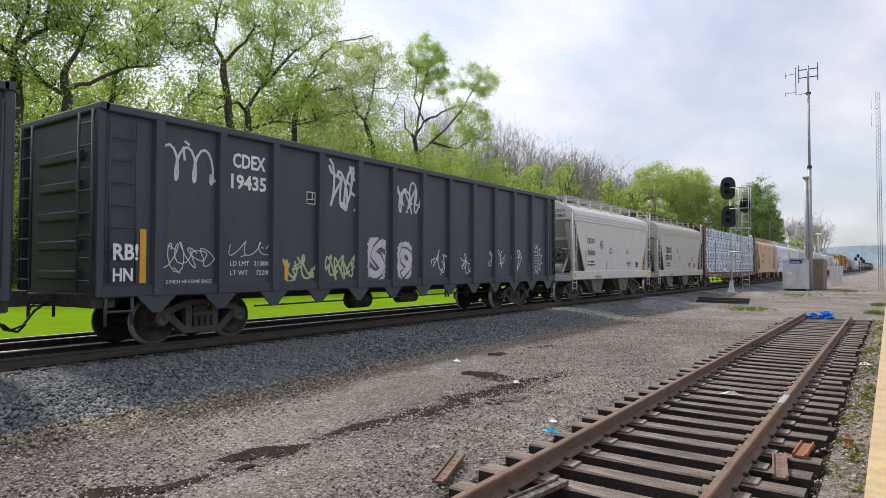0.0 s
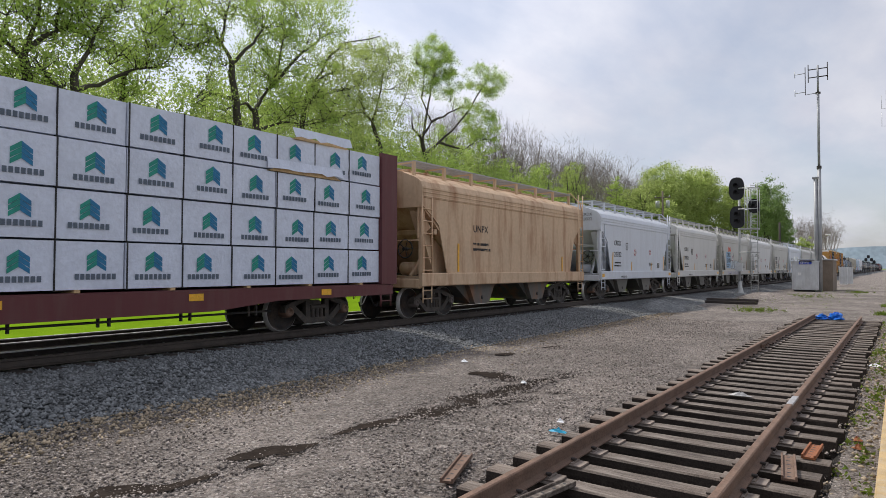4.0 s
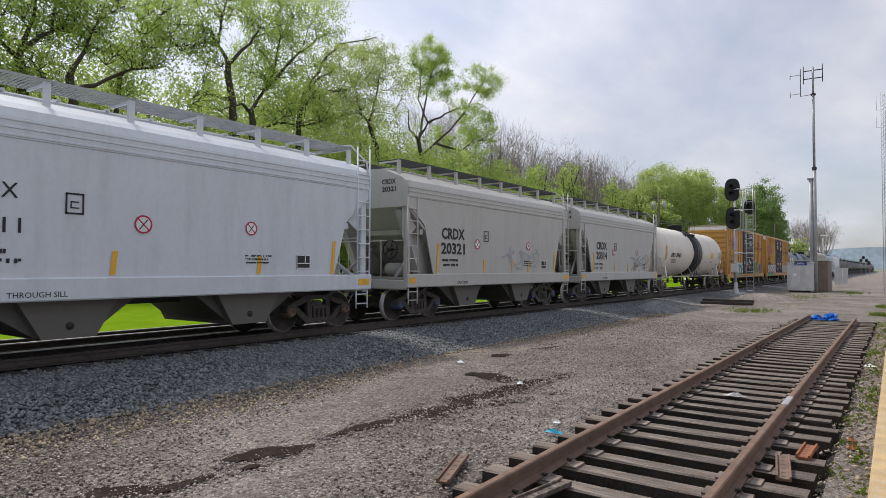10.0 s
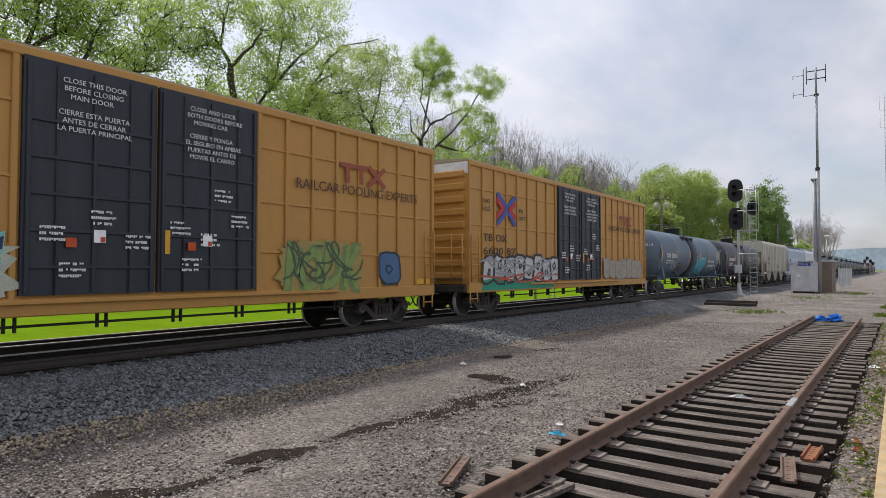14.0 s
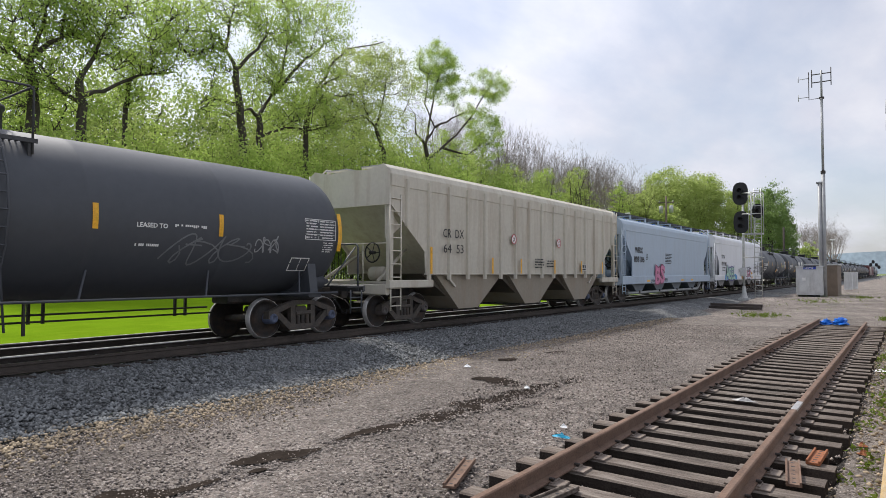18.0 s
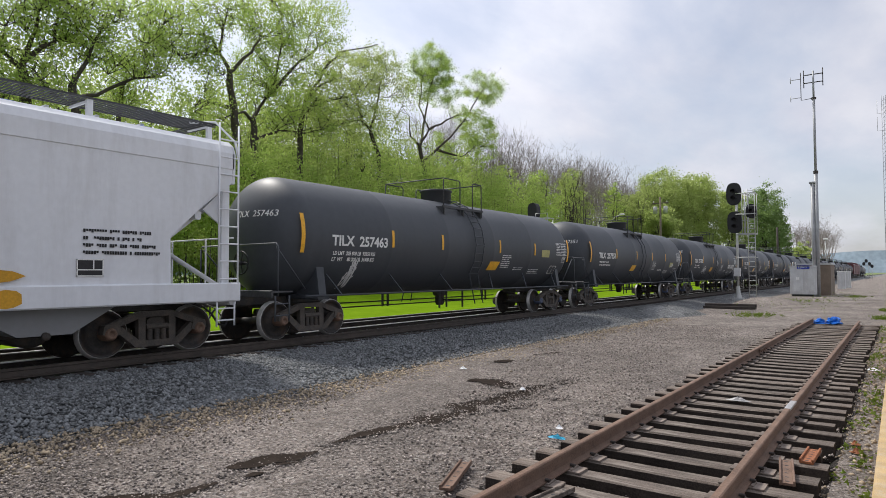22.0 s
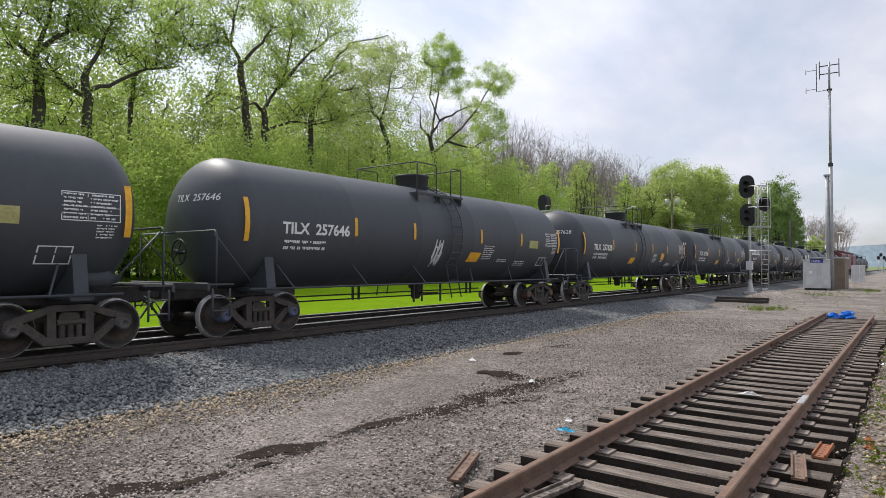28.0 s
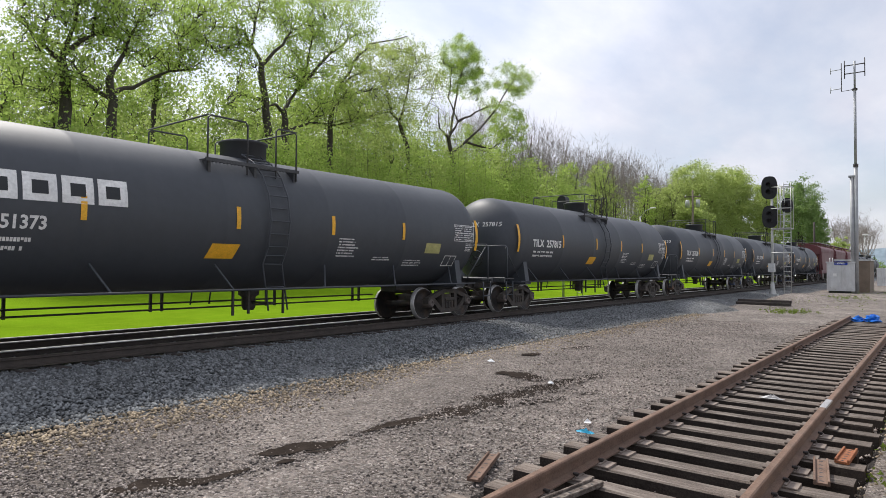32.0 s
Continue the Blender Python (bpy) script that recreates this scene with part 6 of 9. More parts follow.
    # marks on the leading head
    me = letters(words, 0.22)
    me.materials.append(ink)
    d = 0.62 * R
    for v in me.vertices:
        yy, zz = v.co.y - 0.2, 2.86 + v.co.z - zc
        rr = min(0.97, math.hypot(yy, zz) / R)
        v.co.x += -(-7.95 + d * (1 - math.sqrt(1 - rr * rr))) + 0.01
    part("lettering", me, None, car, at=pose(0, 0, 2.86, 0, 0, -90) @ pose(0, -0.2, 0))


PLATE_BLUE = mat("pale_panel", (0.34, 0.41, 0.49), 0.6, var=0.1)
mat_placard = mat("faded_placard", (0.42, 0.40, 0.16), 0.6, var=0.15, s1=6, s2=30, bump=0.0)
WHITE_TAG = (0.62, 0.62, 0.62)


def build_train():
    gondola(-5.0, "black high-sided steel gondola car at the head", (0.056, 0.065, 0.081))
    g = gondola(14.75, "black high-sided steel gondola car with white graffiti", (0.056, 0.065, 0.081))
    x = 1.525
    mark(g, "CDEX", -6.42, 3.57, 0.42, WHITE_INK, x, True, width=0.86)
    mark(g, "19435", -6.46, 3.12, 0.42, WHITE_INK, x, True, width=0.92)
    mark(g, "LD LMT   213800", -6.46, 1.48, 0.14, WHITE_INK, x, width=1.04)
    mark(g, "LT WT     72200", -6.46, 1.28, 0.14, WHITE_INK, x, width=1.04)
    mark(g, "2 INCH HF COMP SHOE", -7.9, 1.13, 0.10, WHITE_INK, x, width=1.0)
    mark(g, "RB!", -8.98, 1.58, 0.40, WHITE_INK, 1.66, True, width=0.46)
    mark(g, "HN", -8.98, 1.20, 0.32, WHITE_INK, 1.66, True, width=0.36)
    stripe(g, -8.42, 1.15, 2.15, x, 0.12)
    for y in (-5.0, 4.3, 7.0):
        stripe(g, y, 1.15, 1.62, x)
    panel(g, -4.35, 2.95, 0.28, 0.30, BLACK_INK, x, frame_ink=WHITE_INK)
    for k, (y, z, w, h, ln, st) in enumerate(((-7.95, 3.05, 1.1, 0.85, 0.05, 1), (-7.9, 1.35, 1.0, 0.6, 0.02, 2), (-3.6, 2.9, 1.1, 1.2, 0.07, 2), (-0.95, 2.95, 1.05, 0.95, 0.06, 2), (0.7, 1.3, 0.9, 0.65, 0.03, 2),
                                              (2.3, 1.25, 0.9, 0.6, 0.03, 2), (4.0, 1.4, 1.0, 0.6, 0.03, 2), (-6.5, 1.7, 1.0, 0.3, 0.02, 1))):
        scrawl(g, y, z, w, h, WHITE_TAG, 40 + k, x, ln, st)
    gem = Mesh()
    for line in (((5.62, 1.80), (6.02, 1.31), (6.42, 1.80), (6.24, 2.06), (5.80, 2.06), (5.62, 1.80)), ((5.62, 1.80), (6.42, 1.80)), ((5.85, 1.80), (6.02, 1.31), (6.20, 1.80)), ((5.80, 2.06), (5.85, 1.80), (6.02, 2.06), (6.20, 1.80), (6.24, 2.06))):
        ribbon(gem, list(line), 0.035, x)
    part("graffiti", gem, INK, g, "white outlined gem", colour=WHITE_TAG)
    sunflower = Mesh()
    rim = [(7.56 + (0.56 if k % 2 else 0.36) * math.cos(k * math.pi / 12), 1.76 + (0.60 if k % 2 else 0.38) * math.sin(k * math.pi / 12)) for k in range(25)]
    ribbon(sunflower, rim, 0.03, x)
    ribbon(sunflower, [(7.56 + 0.28 * math.cos(k * math.pi / 8), 1.76 + 0.30 * math.sin(k * math.pi / 8)) for k in range(17)], 0.03, x)
    for k in range(4):
        ribbon(sunflower, [(7.36, 1.61 + 0.1 * k), (7.76, 1.61 + 0.1 * k)], 0.025, x)
    part("graffiti", sunflower, INK, g, "white outlined flower", colour=WHITE_TAG)
    burner(g, "S", -2.15, 1.22, 0.66, 0.92, (0.62, 0.57, 0.64), (0.09, 0.09, 0.11), (0.58, 0.58, 0.60), x - 0.002, 5)
    burner(g, "9", -0.90, 1.22, 0.58, 0.84, (0.62, 0.57, 0.64), (0.09, 0.09, 0.11), (0.58, 0.58, 0.60), x - 0.002, 9)
    scrawl(g, -4.95, 1.12, 0.95, 0.58, (0.45, 0.55, 0.30), 70, x, 0.05, 2)
    scrawl(g, -3.65, 1.12, 0.95, 0.58, (0.45, 0.55, 0.30), 71, x, 0.05, 2)
    data = [
        (31.05, "pale grey two-bay covered hopper car", (0.62, 0.61, 0.58), "CRDX", "20806", "thin"),
        (43.45, "warm grey two-bay covered hopper car with bold lettering", (0.49, 0.475, 0.43), "CRDX", "20310", "bold"),
        (91.96, "bluish white two-bay covered hopper car", (0.61, 0.64, 0.69), "CRDX", "20322", "thin"),
        (104.30, "pale grey two-bay covered hopper car", (0.61, 0.60, 0.57), "CRDX", "20826", "thin"),
        (116.40, "grey two-bay covered hopper car with faded graffiti", (0.49, 0.475, 0.435), "CRDX", "20309", "bold"),
        (128.80, "clean pale grey two-bay covered hopper car", (0.62, 0.615, 0.60), "CRDX", "20305", "thin"),
        (141.15, "grey two-bay covered hopper car with scrawled sill", (0.50, 0.49, 0.45), "CRDX", "20318", "bold"),
        (153.30, "bluish white two-bay covered hopper car", (0.62, 0.655, 0.70), "CRDX", "20311", "thin"),
        (165.70, "grey two-bay covered hopper car", (0.49, 0.48, 0.45), "CRDX", "20321", "bold"),
        (177.85, "grey two-bay covered hopper car with pale scrawls", (0.48, 0.475, 0.45), "CRDX", "20314", "bold"),
    ]
    cars = {}
    for k, (q, lab, col, a, n, st) in enumerate(data):
        shape = dict(cut=((5.15, 3.62), (4.05, 1.40), (4.0, 1.28))) if n in ("20806", "20826") else {}
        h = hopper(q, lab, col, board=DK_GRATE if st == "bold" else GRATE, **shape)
        hopper_marks(h, a, n, st, 100 + 7 * k, *{"20318": (-0.38, -1.96, 1.73), "20321": (0.03, -1.7, 1.87), "20314": (0.2, -1.4, 2.0), "20309": (0.25, -1.54, 1.98)}.get(n, ()), face=5.15 if shape else 5.40)
        cars[n] = h
    x = 1.59
    h = cars["20309"]
    part("graffiti", Mesh().plate([(-3.85, 1.45), (-2.3, 1.45), (-2.3, 2.75), (-3.85, 2.75)], x - 0.001, 0.0008), INK, h, "faded blue painted patch", colour=(0.25, 0.40, 0.56))
    piece(h, -2.2, 1.35, 3.4, 0.75, 5, 21, (0.50, 0.55, 0.58), (0.10, 0.09, 0.10), None, x, 0.03)
    scrawl(h, -3.1, 2.75, 0.9, 0.35, (0.65, 0.12, 0.07), 31, x, 0.09, 2)
    scrawl(h, 2.0, 1.6, 1.3, 0.6, (0.55, 0.55, 0.52), 32, x, 0.05)
    for k in range(6):
        scrawl(h, -3.5 + 0.9 * k, 0.94, 0.7, 0.26, (0.35, 0.33, 0.50), 33 + k, 1.637, 0.02, 1)
    h = cars["20318"]
    for k in range(10):
        scrawl(h, -5.0 + 1.02 * k, 0.93, 0.85, 0.30, (0.04, 0.04, 0.05) if k else (0.5, 0.35, 0.03), 50 + k, 1.637, 0.028, 2)
    scrawl(h, -2.2, 1.4, 0.7, 0.6, (0.03, 0.03, 0.03), 65, x, 0.03)
    scrawl(h, 2.3, 1.4, 1.2, 0.5, (0.06, 0.06, 0.06), 66, x, 0.03)
    scrawl(cars["20321"], 0.2, 1.45, 2.6, 0.75, (0.38, 0.39, 0.39), 67, x, 0.07)
    scrawl(cars["20314"], 1.2, 1.35, 3.0, 0.8, (0.30, 0.31, 0.31), 68, x, 0.06)
    lumber_flat(61.0, "maroon bulkhead flat car stacked with wrapped lumber")
    rusty = hopper(78.75, "tan covered hopper car streaked with rust", (0.60, 0.43, 0.28), hl=5.75, tc=4.4, cut=((5.70, 3.27), (5.2, 2.97), (4.87, 2.72), (4.49, 1.45), (4.43, 1.28)))
    repaint(rusty, RUSTY_PAINT)
    mark(rusty, "UNPX", -3.0, 2.6, 0.34, BLACK_INK, x)
    bars(rusty, -3.0, 2.3, 1.1, 0.35, 2, BLACK_INK, x, 5)
    stripe(rusty, -3.9, 1.32, 2.2, x)
    stripe(rusty, 3.6, 1.32, 1.9, x)

    t = tank(192.75, "cream white tank car with a black band round its middle", (0.72, 0.675, 0.60), R=1.60, zc=2.58, hl=8.15, half=8.35, tc=6.85, band=(-1.15, 1.25), railcol=(0.55, 0.53, 0.48), ladcol=(0.03, 0.031, 0.034))
    tank_marks(t, "DPRX  259662", 201, True, 1.60, 2.58, plain=True)
    tank_bars(t, 4.0, 2.02, 0.7, 0.12, 2, BLACK_INK, 1.60, 2.58, 205)
    tank_plate(t, 3.9, 2.2, 0.75, 0.45, mat("yellow_placard_paint", (0.75, 0.52, 0.02), 0.5, var=0.1), 1.60, 2.58, lift=0.004, name="yellow_placard")
    for f, lift, ink, lab in ((0.30, 0.0, (0.62, 0.61, 0.60), "white diamond plate"), (0.24, 0.005, (0.50, 0.04, 0.04), "red hazard diamond"), (0.10, 0.010, (0.60, 0.60, 0.60), "")):
        part("hazard_placard", Mesh().plate([(7.65 - f, 1.22), (7.65, 1.22 - f), (7.65 + f, 1.22), (7.65, 1.22 + f)], 1.50 + lift), INK, t, lab, colour=ink)

    for q, num, sd, lab in ((211.28, "638698", 1, "yellow boxcar with black doors and blue graffiti"), (230.68, "660087", 2, "yellow boxcar with black doors and white and green graffiti")):
        b = boxcar(q, lab, sd)
        x2 = 1.565
        mark(b, "TB OX", -7.91, 2.43, 0.36, BLACK_INK, x2, width=1.6)
        mark(b, num[:4] + " " + num[4:], -7.91, 1.98, 0.36, BLACK_INK, x2, width=2.2)
        mark(b, "next", -7.97, 3.72, 0.28, BLACK_INK, x2)
        mark(b, "load", -7.97, 3.45, 0.28, BLACK_INK, x2)
        mark(b, "any", -5.5, 3.55, 0.28, BLACK_INK, x2)
        mark(b, "road", -5.5, 3.28, 0.28, BLACK_INK, x2)
        red, blue = Mesh(), Mesh()
        ribbon(red, [(-6.98, 3.88), (-6.58, 3.60), (-6.98, 3.32)], 0.20, x2)
        ribbon(red, [(-5.78, 3.82), (-6.10, 3.60), (-5.78, 3.34)], 0.17, x2)
        ribbon(blue, [(-6.95, 4.10), (-6.42, 3.72), (-6.36, 3.60), (-6.42, 3.48), (-6.95, 3.08)], 0.16, x2 + 0.004)
        ribbon(blue, [(-5.75, 4.06), (-6.22, 3.74)], 0.16, x2 + 0.004)
        ribbon(blue, [(-6.22, 3.46), (-5.75, 3.08)], 0.16, x2 + 0.004)
        part("painted_emblem", red, INK, b, colour=(0.55, 0.04, 0.05))
        part("painted_emblem", blue, INK, b, colour=(0.05, 0.10, 0.45))
        lg = Mesh()
        for y0, y1, z0, z1 in ((4.8, 5.35, 4.04, 4.16), (5.0, 5.14, 3.66, 4.04), (5.36, 5.8, 4.04, 4.16), (5.5, 5.64, 3.66, 4.04)):
            lg.plate([(y0, z0), (y1, z0), (y1, z1), (y0, z1)], x2)
        ribbon(lg, [(5.88, 3.68), (6.46, 4.14)], 0.13, x2)
        ribbon(lg, [(5.88, 4.14), (6.46, 3.68)], 0.13, x2 + 0.004)
        part("painted_emblem", lg, INK, b, colour=(0.36, 0.09, 0.045))
        mark(b, "RAILCAR POOLING EXPERTS", 3.4, 3.36, 0.34, INK, x2, name="slogan", width=4.5).color = (0.085, 0.045, 0.03, 1)
        xd = 1.636
        for y, ls in ((-1.75, ("CLOSE THIS DOOR", "BEFORE CLOSING", "MAIN DOOR", "", "CIERRE ESTA PUERTA", "ANTES DE CERRAR", "LA PUERTA PRINCIPAL")), (0.55, ("CLOSE AND LOCK", "BOTH DOORS BEFORE", "MOVING CAR", "", "CIERRE Y PONGA", "EL SEGURO EN AMBAS", "PUERTAS ANTES DE", "MOVER EL CARRO"))):
            for i, w in enumerate(ls):
                if w:
                    mark(b, w, y + 0.02 * (18 - len(w)), 4.58 - 0.135 * i, 0.125, WHITE_INK, xd)
        for k in range(9):
            bars(b, (-2.0, -1.2, -0.6, 0.25, 0.9, 1.6, -1.7, 0.5, 1.2)[k], (2.2, 2.5, 2.1, 2.4, 2.2, 2.6, 1.6, 1.7, 3.1)[k], 0.45, 0.3, 3, WHITE_INK, xd, 300 + k)
        for y in (-1.15, 0.95):
            panel(b, y, 1.92, 0.20, 0.22, INK, xd + 0.001)
            part("placard_corner", Mesh().plate([(y + 0.11, 1.93), (y + 0.19, 1.93), (y + 0.19, 2.02), (y + 0.11, 2.02)], xd + 0.006), INK, b, "orange placard corner", colour=(0.55, 0.08, 0.02))
        for y in (-1.6, 0.62):
            part("orange_placard", Mesh().plate([(y, 1.83), (y + 0.17, 1.83), (y + 0.17, 1.99), (y, 1.99)], xd + 0.002), INK, b, "small orange placard", colour=(0.60, 0.09, 0.02))
        part("reflective_stripe", Mesh().plate([(0.15, 1.75), (0.25, 1.75), (0.25, 2.2), (0.15, 2.2)], xd), YELLOW, b)
        if sd == 1:
            burner(b, "EKTOE", -6.35, 0.95, 3.8, 0.92, (0.035, 0.045, 0.11), (0.24, 0.60, 0.52), (0.50, 0.52, 0.42), x2 - 0.002, 77)
            burner(b, "FODK", 3.05, 1.02, 2.5, 1.0, (0.10, 0.17, 0.33), (0.20, 0.27, 0.10), (0.40, 0.30, 0.09), x2 - 0.004, 78, (0.26, 0.36, 0.10))
            scrawl(b, 3.1, 1.1, 2.3, 1.0, (0.09, 0.13, 0.07), 178, x2 + 0.010, 0.05, 2)
            piece(b, 6.3, 1.1, 0.8, 0.9, 1, 79, (0.08, 0.16, 0.30), (0.03, 0.05, 0.08), None, x2, 0.06)
        else:
            piece(b, -7.9, 0.98, 5.7, 1.0, 8, 87, (0.62, 0.62, 0.60), (0.04, 0.04, 0.045), None, x2 - 0.004, 0.09)
            scrawl(b, -7.7, 1.15, 5.3, 0.75, (0.36, 0.37, 0.38), 188, x2 + 0.014, 0.07, 2)
            scrawl(b, -7.9, 1.0, 5.6, 0.35, (0.50, 0.10, 0.05), 189, x2 + 0.016, 0.06, 1)
            part("graffiti", Mesh().plate([(-8.0, 0.76), (-2.6, 0.76), (-2.7, 1.2), (-4.5, 1.1), (-6.5, 1.25), (-7.9, 1.1)], x2 + 0.0, 0.002), INK, b, colour=(0.03, 0.33, 0.20))
            piece(b, 2.7, 1.0, 5.3, 1.0, 7, 88, (0.40, 0.34, 0.26), (0.30, 0.28, 0.26), None, x2 - 0.004, 0.05)
        part("corner_placard", Mesh().plate([(7.9, 1.05), (8.5, 1.05), (8.5, 1.2), (7.9, 1.2)], x2 + 0.003), YELLOW, b)

    t = tank(249.9, "dull blue tank car with turquoise graffiti", (0.12, 0.162, 0.212), band=(-0.95, 0.3), bandcol=(0.035, 0.04, 0.05))
    tank_marks(t, "TCIX  220114", 211, plain=True)
    burner(t, "WIER", 0.45, 1.22, 2.85, 1.0, (0.02, 0.36, 0.45), (0.28, 0.52, 0.58), None, 0.0, 403, curve=True)
    tank_piece(t, -3.85, 1.25, 1.0, 0.62, 3, 405, (0.33, 0.21, 0.12), (0.03, 0.02, 0.03), 0.05)
    tank_piece(t, -1.75, 1.15, 0.6, 0.55, 1, 406, (0.36, 0.25, 0.15), (0.05, 0.05, 0.22), 0.04)
    tank_piece(t, -1.6, 1.7, 0.42, 0.45, 1, 407, (0.36, 0.25, 0.15), (0.05, 0.05, 0.22), 0.04)
    tank_mark(t, "ONCE  A  WORLD", 3.75, 1.98, 0.25, width=1.9)
    tank_mark(t, "OF  ABUNDANCE", 4.05, 1.66, 0.25, width=1.9)
    tank_scrawl(t, -5.0, 1.4, 1.0, 0.6, (0.45, 0.47, 0.52), 421, line=0.035)
    t = tank(267.15, "grey-black tank car with white lettering", (0.062, 0.068, 0.079))
    tank_marks(t, "SHPX  205807", 221, plain=True, lines=("LD LMT  208700 LB  94 650 KG", "LT  WT     77300 LB  35 050 KG"))
    tank_mark(t, "NEW  11-2002", -4.35, 1.81, 0.135, width=0.62)
    tank_scrawl(t, -5.9, 1.42, 0.85, 0.34, (0.36, 0.12, 0.25), 433, line=0.04)
    tank_scrawl(t, -3.1, 1.42, 0.8, 0.32, (0.30, 0.24, 0.05), 434, line=0.035)
    tank_mark(t, "DORA", -0.75, 1.55, 0.28, width=0.5)
    tank_mark(t, "LEASED TO", 2.2, 2.28, 0.12)
    tank_bars(t, 2.95, 2.40, 0.75, 0.12, 1, seed=9)
    tank_scrawl(t, 2.9, 1.6, 1.9, 0.6, (0.16, 0.17, 0.18), 431, line=0.03)
    tank_scrawl(t, 4.9, 1.85, 0.6, 0.35, (0.3, 0.31, 0.32), 432, line=0.025)

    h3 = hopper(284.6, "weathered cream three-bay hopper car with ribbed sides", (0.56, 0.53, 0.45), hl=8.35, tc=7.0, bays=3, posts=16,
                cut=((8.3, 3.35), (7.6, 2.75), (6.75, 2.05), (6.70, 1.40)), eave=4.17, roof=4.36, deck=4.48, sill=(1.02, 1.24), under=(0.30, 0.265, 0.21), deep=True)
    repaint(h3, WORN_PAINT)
    x3 = 1.67
    mark(h3, "CR  DX", -5.97, 2.51, 0.38, BLACK_INK, x3, width=1.1)
    mark(h3, "64  53", -5.94, 2.05, 0.38, BLACK_INK, x3, width=1.05)
    for y in (-6.6, -3.2, -1.25, 1.45, 4.0, 6.3):
        stripe(h3, y, 1.42, 1.95 if y > -6 else 2.2, x3)
    for y in (-1.73, 1.85):
        roundel(h3, y, 2.63, 0.18, x3)
    bars(h3, -0.15, 2.0, 0.75, 0.4, 4, BLACK_INK, x3, 9)
    bars(h3, 0.8, 1.95, 0.7, 0.3, 3, BLACK_INK, x3, 10)
    panel(h3, 4.1, 1.55, 0.4, 0.26, BLACK_INK, x3, frame_ink=WHITE_INK)

    lc = ((8.50, 3.42), (8.28, 3.24), (7.96, 3.08), (7.86, 2.92), (7.10, 2.20), (7.12, 1.30))
    w = hopper(302.2, "blue-grey long covered hopper car with pink graffiti", (0.39, 0.475, 0.57), hl=8.6, tc=7.15, bays=4, cut=lc, eave=3.92, roof=4.35, deck=4.62, sill=(0.88, 1.30), board=DK_GRATE, piped=True, pipe=True)
    mark(w, "WFRX", -6.68, 2.50, 0.42, BLACK_INK, x, True, width=1.2)
    mark(w, "898106", -6.85, 2.02, 0.42, BLACK_INK, x, True, width=1.6)
    panel(w, -5.0, 2.16, 0.30, 0.32, PLATE_BLUE, x, frame_ink=BLACK_INK)
    bars(w, -1.63, 2.6, 1.25, 0.62, 7, BLACK_INK, x, 15)
    burner(w, "BS", -3.65, 0.92, 1.7, 0.95, (0.58, 0.20, 0.34), (0.22, 0.06, 0.12), None, 1.64, 91)
    mark(w, "SHAG", -4.35, 0.93, 0.30, BLACK_INK, 1.64)
    mark(w, "PRM", -1.95, 0.95, 0.30, BLACK_INK, 1.64)
    for y in (-5.0, 1.4, 3.6):
        part("reflective_stripe", Mesh().plate([(y, 0.98), (y + 0.5, 0.98), (y + 0.5, 1.08), (y, 1.08)], 1.637), YELLOW, w)
    s = hopper(321.2, "white long covered hopper car with colourful graffiti", (0.72, 0.735, 0.765), hl=8.95, tc=7.47, bays=4, cut=tuple((a + 0.3, b2) for a, b2 in lc), eave=4.02, roof=4.42, deck=4.76, sill=(0.92, 1.31), board=DK_GRATE, piped=True)
    mark(s, "SCYX", -6.63, 2.57, 0.42, BLACK_INK, x, width=1.1)
    mark(s, "893585", -6.66, 2.04, 0.42, BLACK_INK, x, width=1.63)
    mark(s, "LD LMT  220000", -6.5, 1.82, 0.15, BLACK_INK, x)
    mark(s, "LT WT    65700", -6.5, 1.62, 0.15, BLACK_INK, x)
    part("graffiti", Mesh().plate([(-5.9, 0.95), (-1.6, 0.95), (-1.5, 1.25), (-2.2, 1.4), (-3.2, 1.3), (-5.7, 1.35)], 1.638, 0.002), INK, s, colour=(0.06, 0.28, 0.60))
    burner(s, "ABEL", -5.6, 0.99, 3.3, 0.95, (0.36, 0.56, 0.44), (0.09, 0.07, 0.26), None, 1.642, 93)
    for gy, gz, gw, gh in ((0.15, 0.97, 0.5, 0.35), (0.3, 1.4, 0.9, 0.3), (2.2, 1.3, 2.6, 0.32), (4.4, 0.95, 0.5, 0.3), (-0.3, 1.33, 0.4, 0.14)):
        n = 12
        part("graffiti", Mesh().plate([(gy + gw / 2 + gw / 2 * math.cos(6.2832 * k / n) * (1 + 0.12 * math.sin(5 * k + gy)), gz + gh / 2 + gh / 2 * math.sin(6.2832 * k / n)) for k in range(n)], 1.638, 0.002), INK, s, colour=(0.58, 0.30, 0.02))
    burner(s, "BEES", 0.6, 1.0, 3.7, 0.95, (0.60, 0.60, 0.66), (0.03, 0.03, 0.04), None, 1.642, 95)
    mark(s, "ITC", -0.75, 1.52, 0.36, BLACK_INK, 1.60)
    scrawl(s, 0.95, 1.1, 3.0, 0.6, (0.62, 0.16, 0.28), 96, 1.652, 0.05, 2)
    bars(s, 5.8, 2.3, 1.4, 0.5, 4, BLACK_INK, x, 17)
    panel(s, 5.7, 1.45, 0.45, 0.3, BLACK_INK, x, frame_ink=WHITE_INK)

    nums = ("TILX  257463", "TILX  257551", "TILX  257585", "TILX  257603", "TILX  257610", "TILX  257646", "TILX  257628", "TILX  257586", "PROX  51373", "TILX  257815", "TILX  257620", "TILX  257534", "TILX  257591")
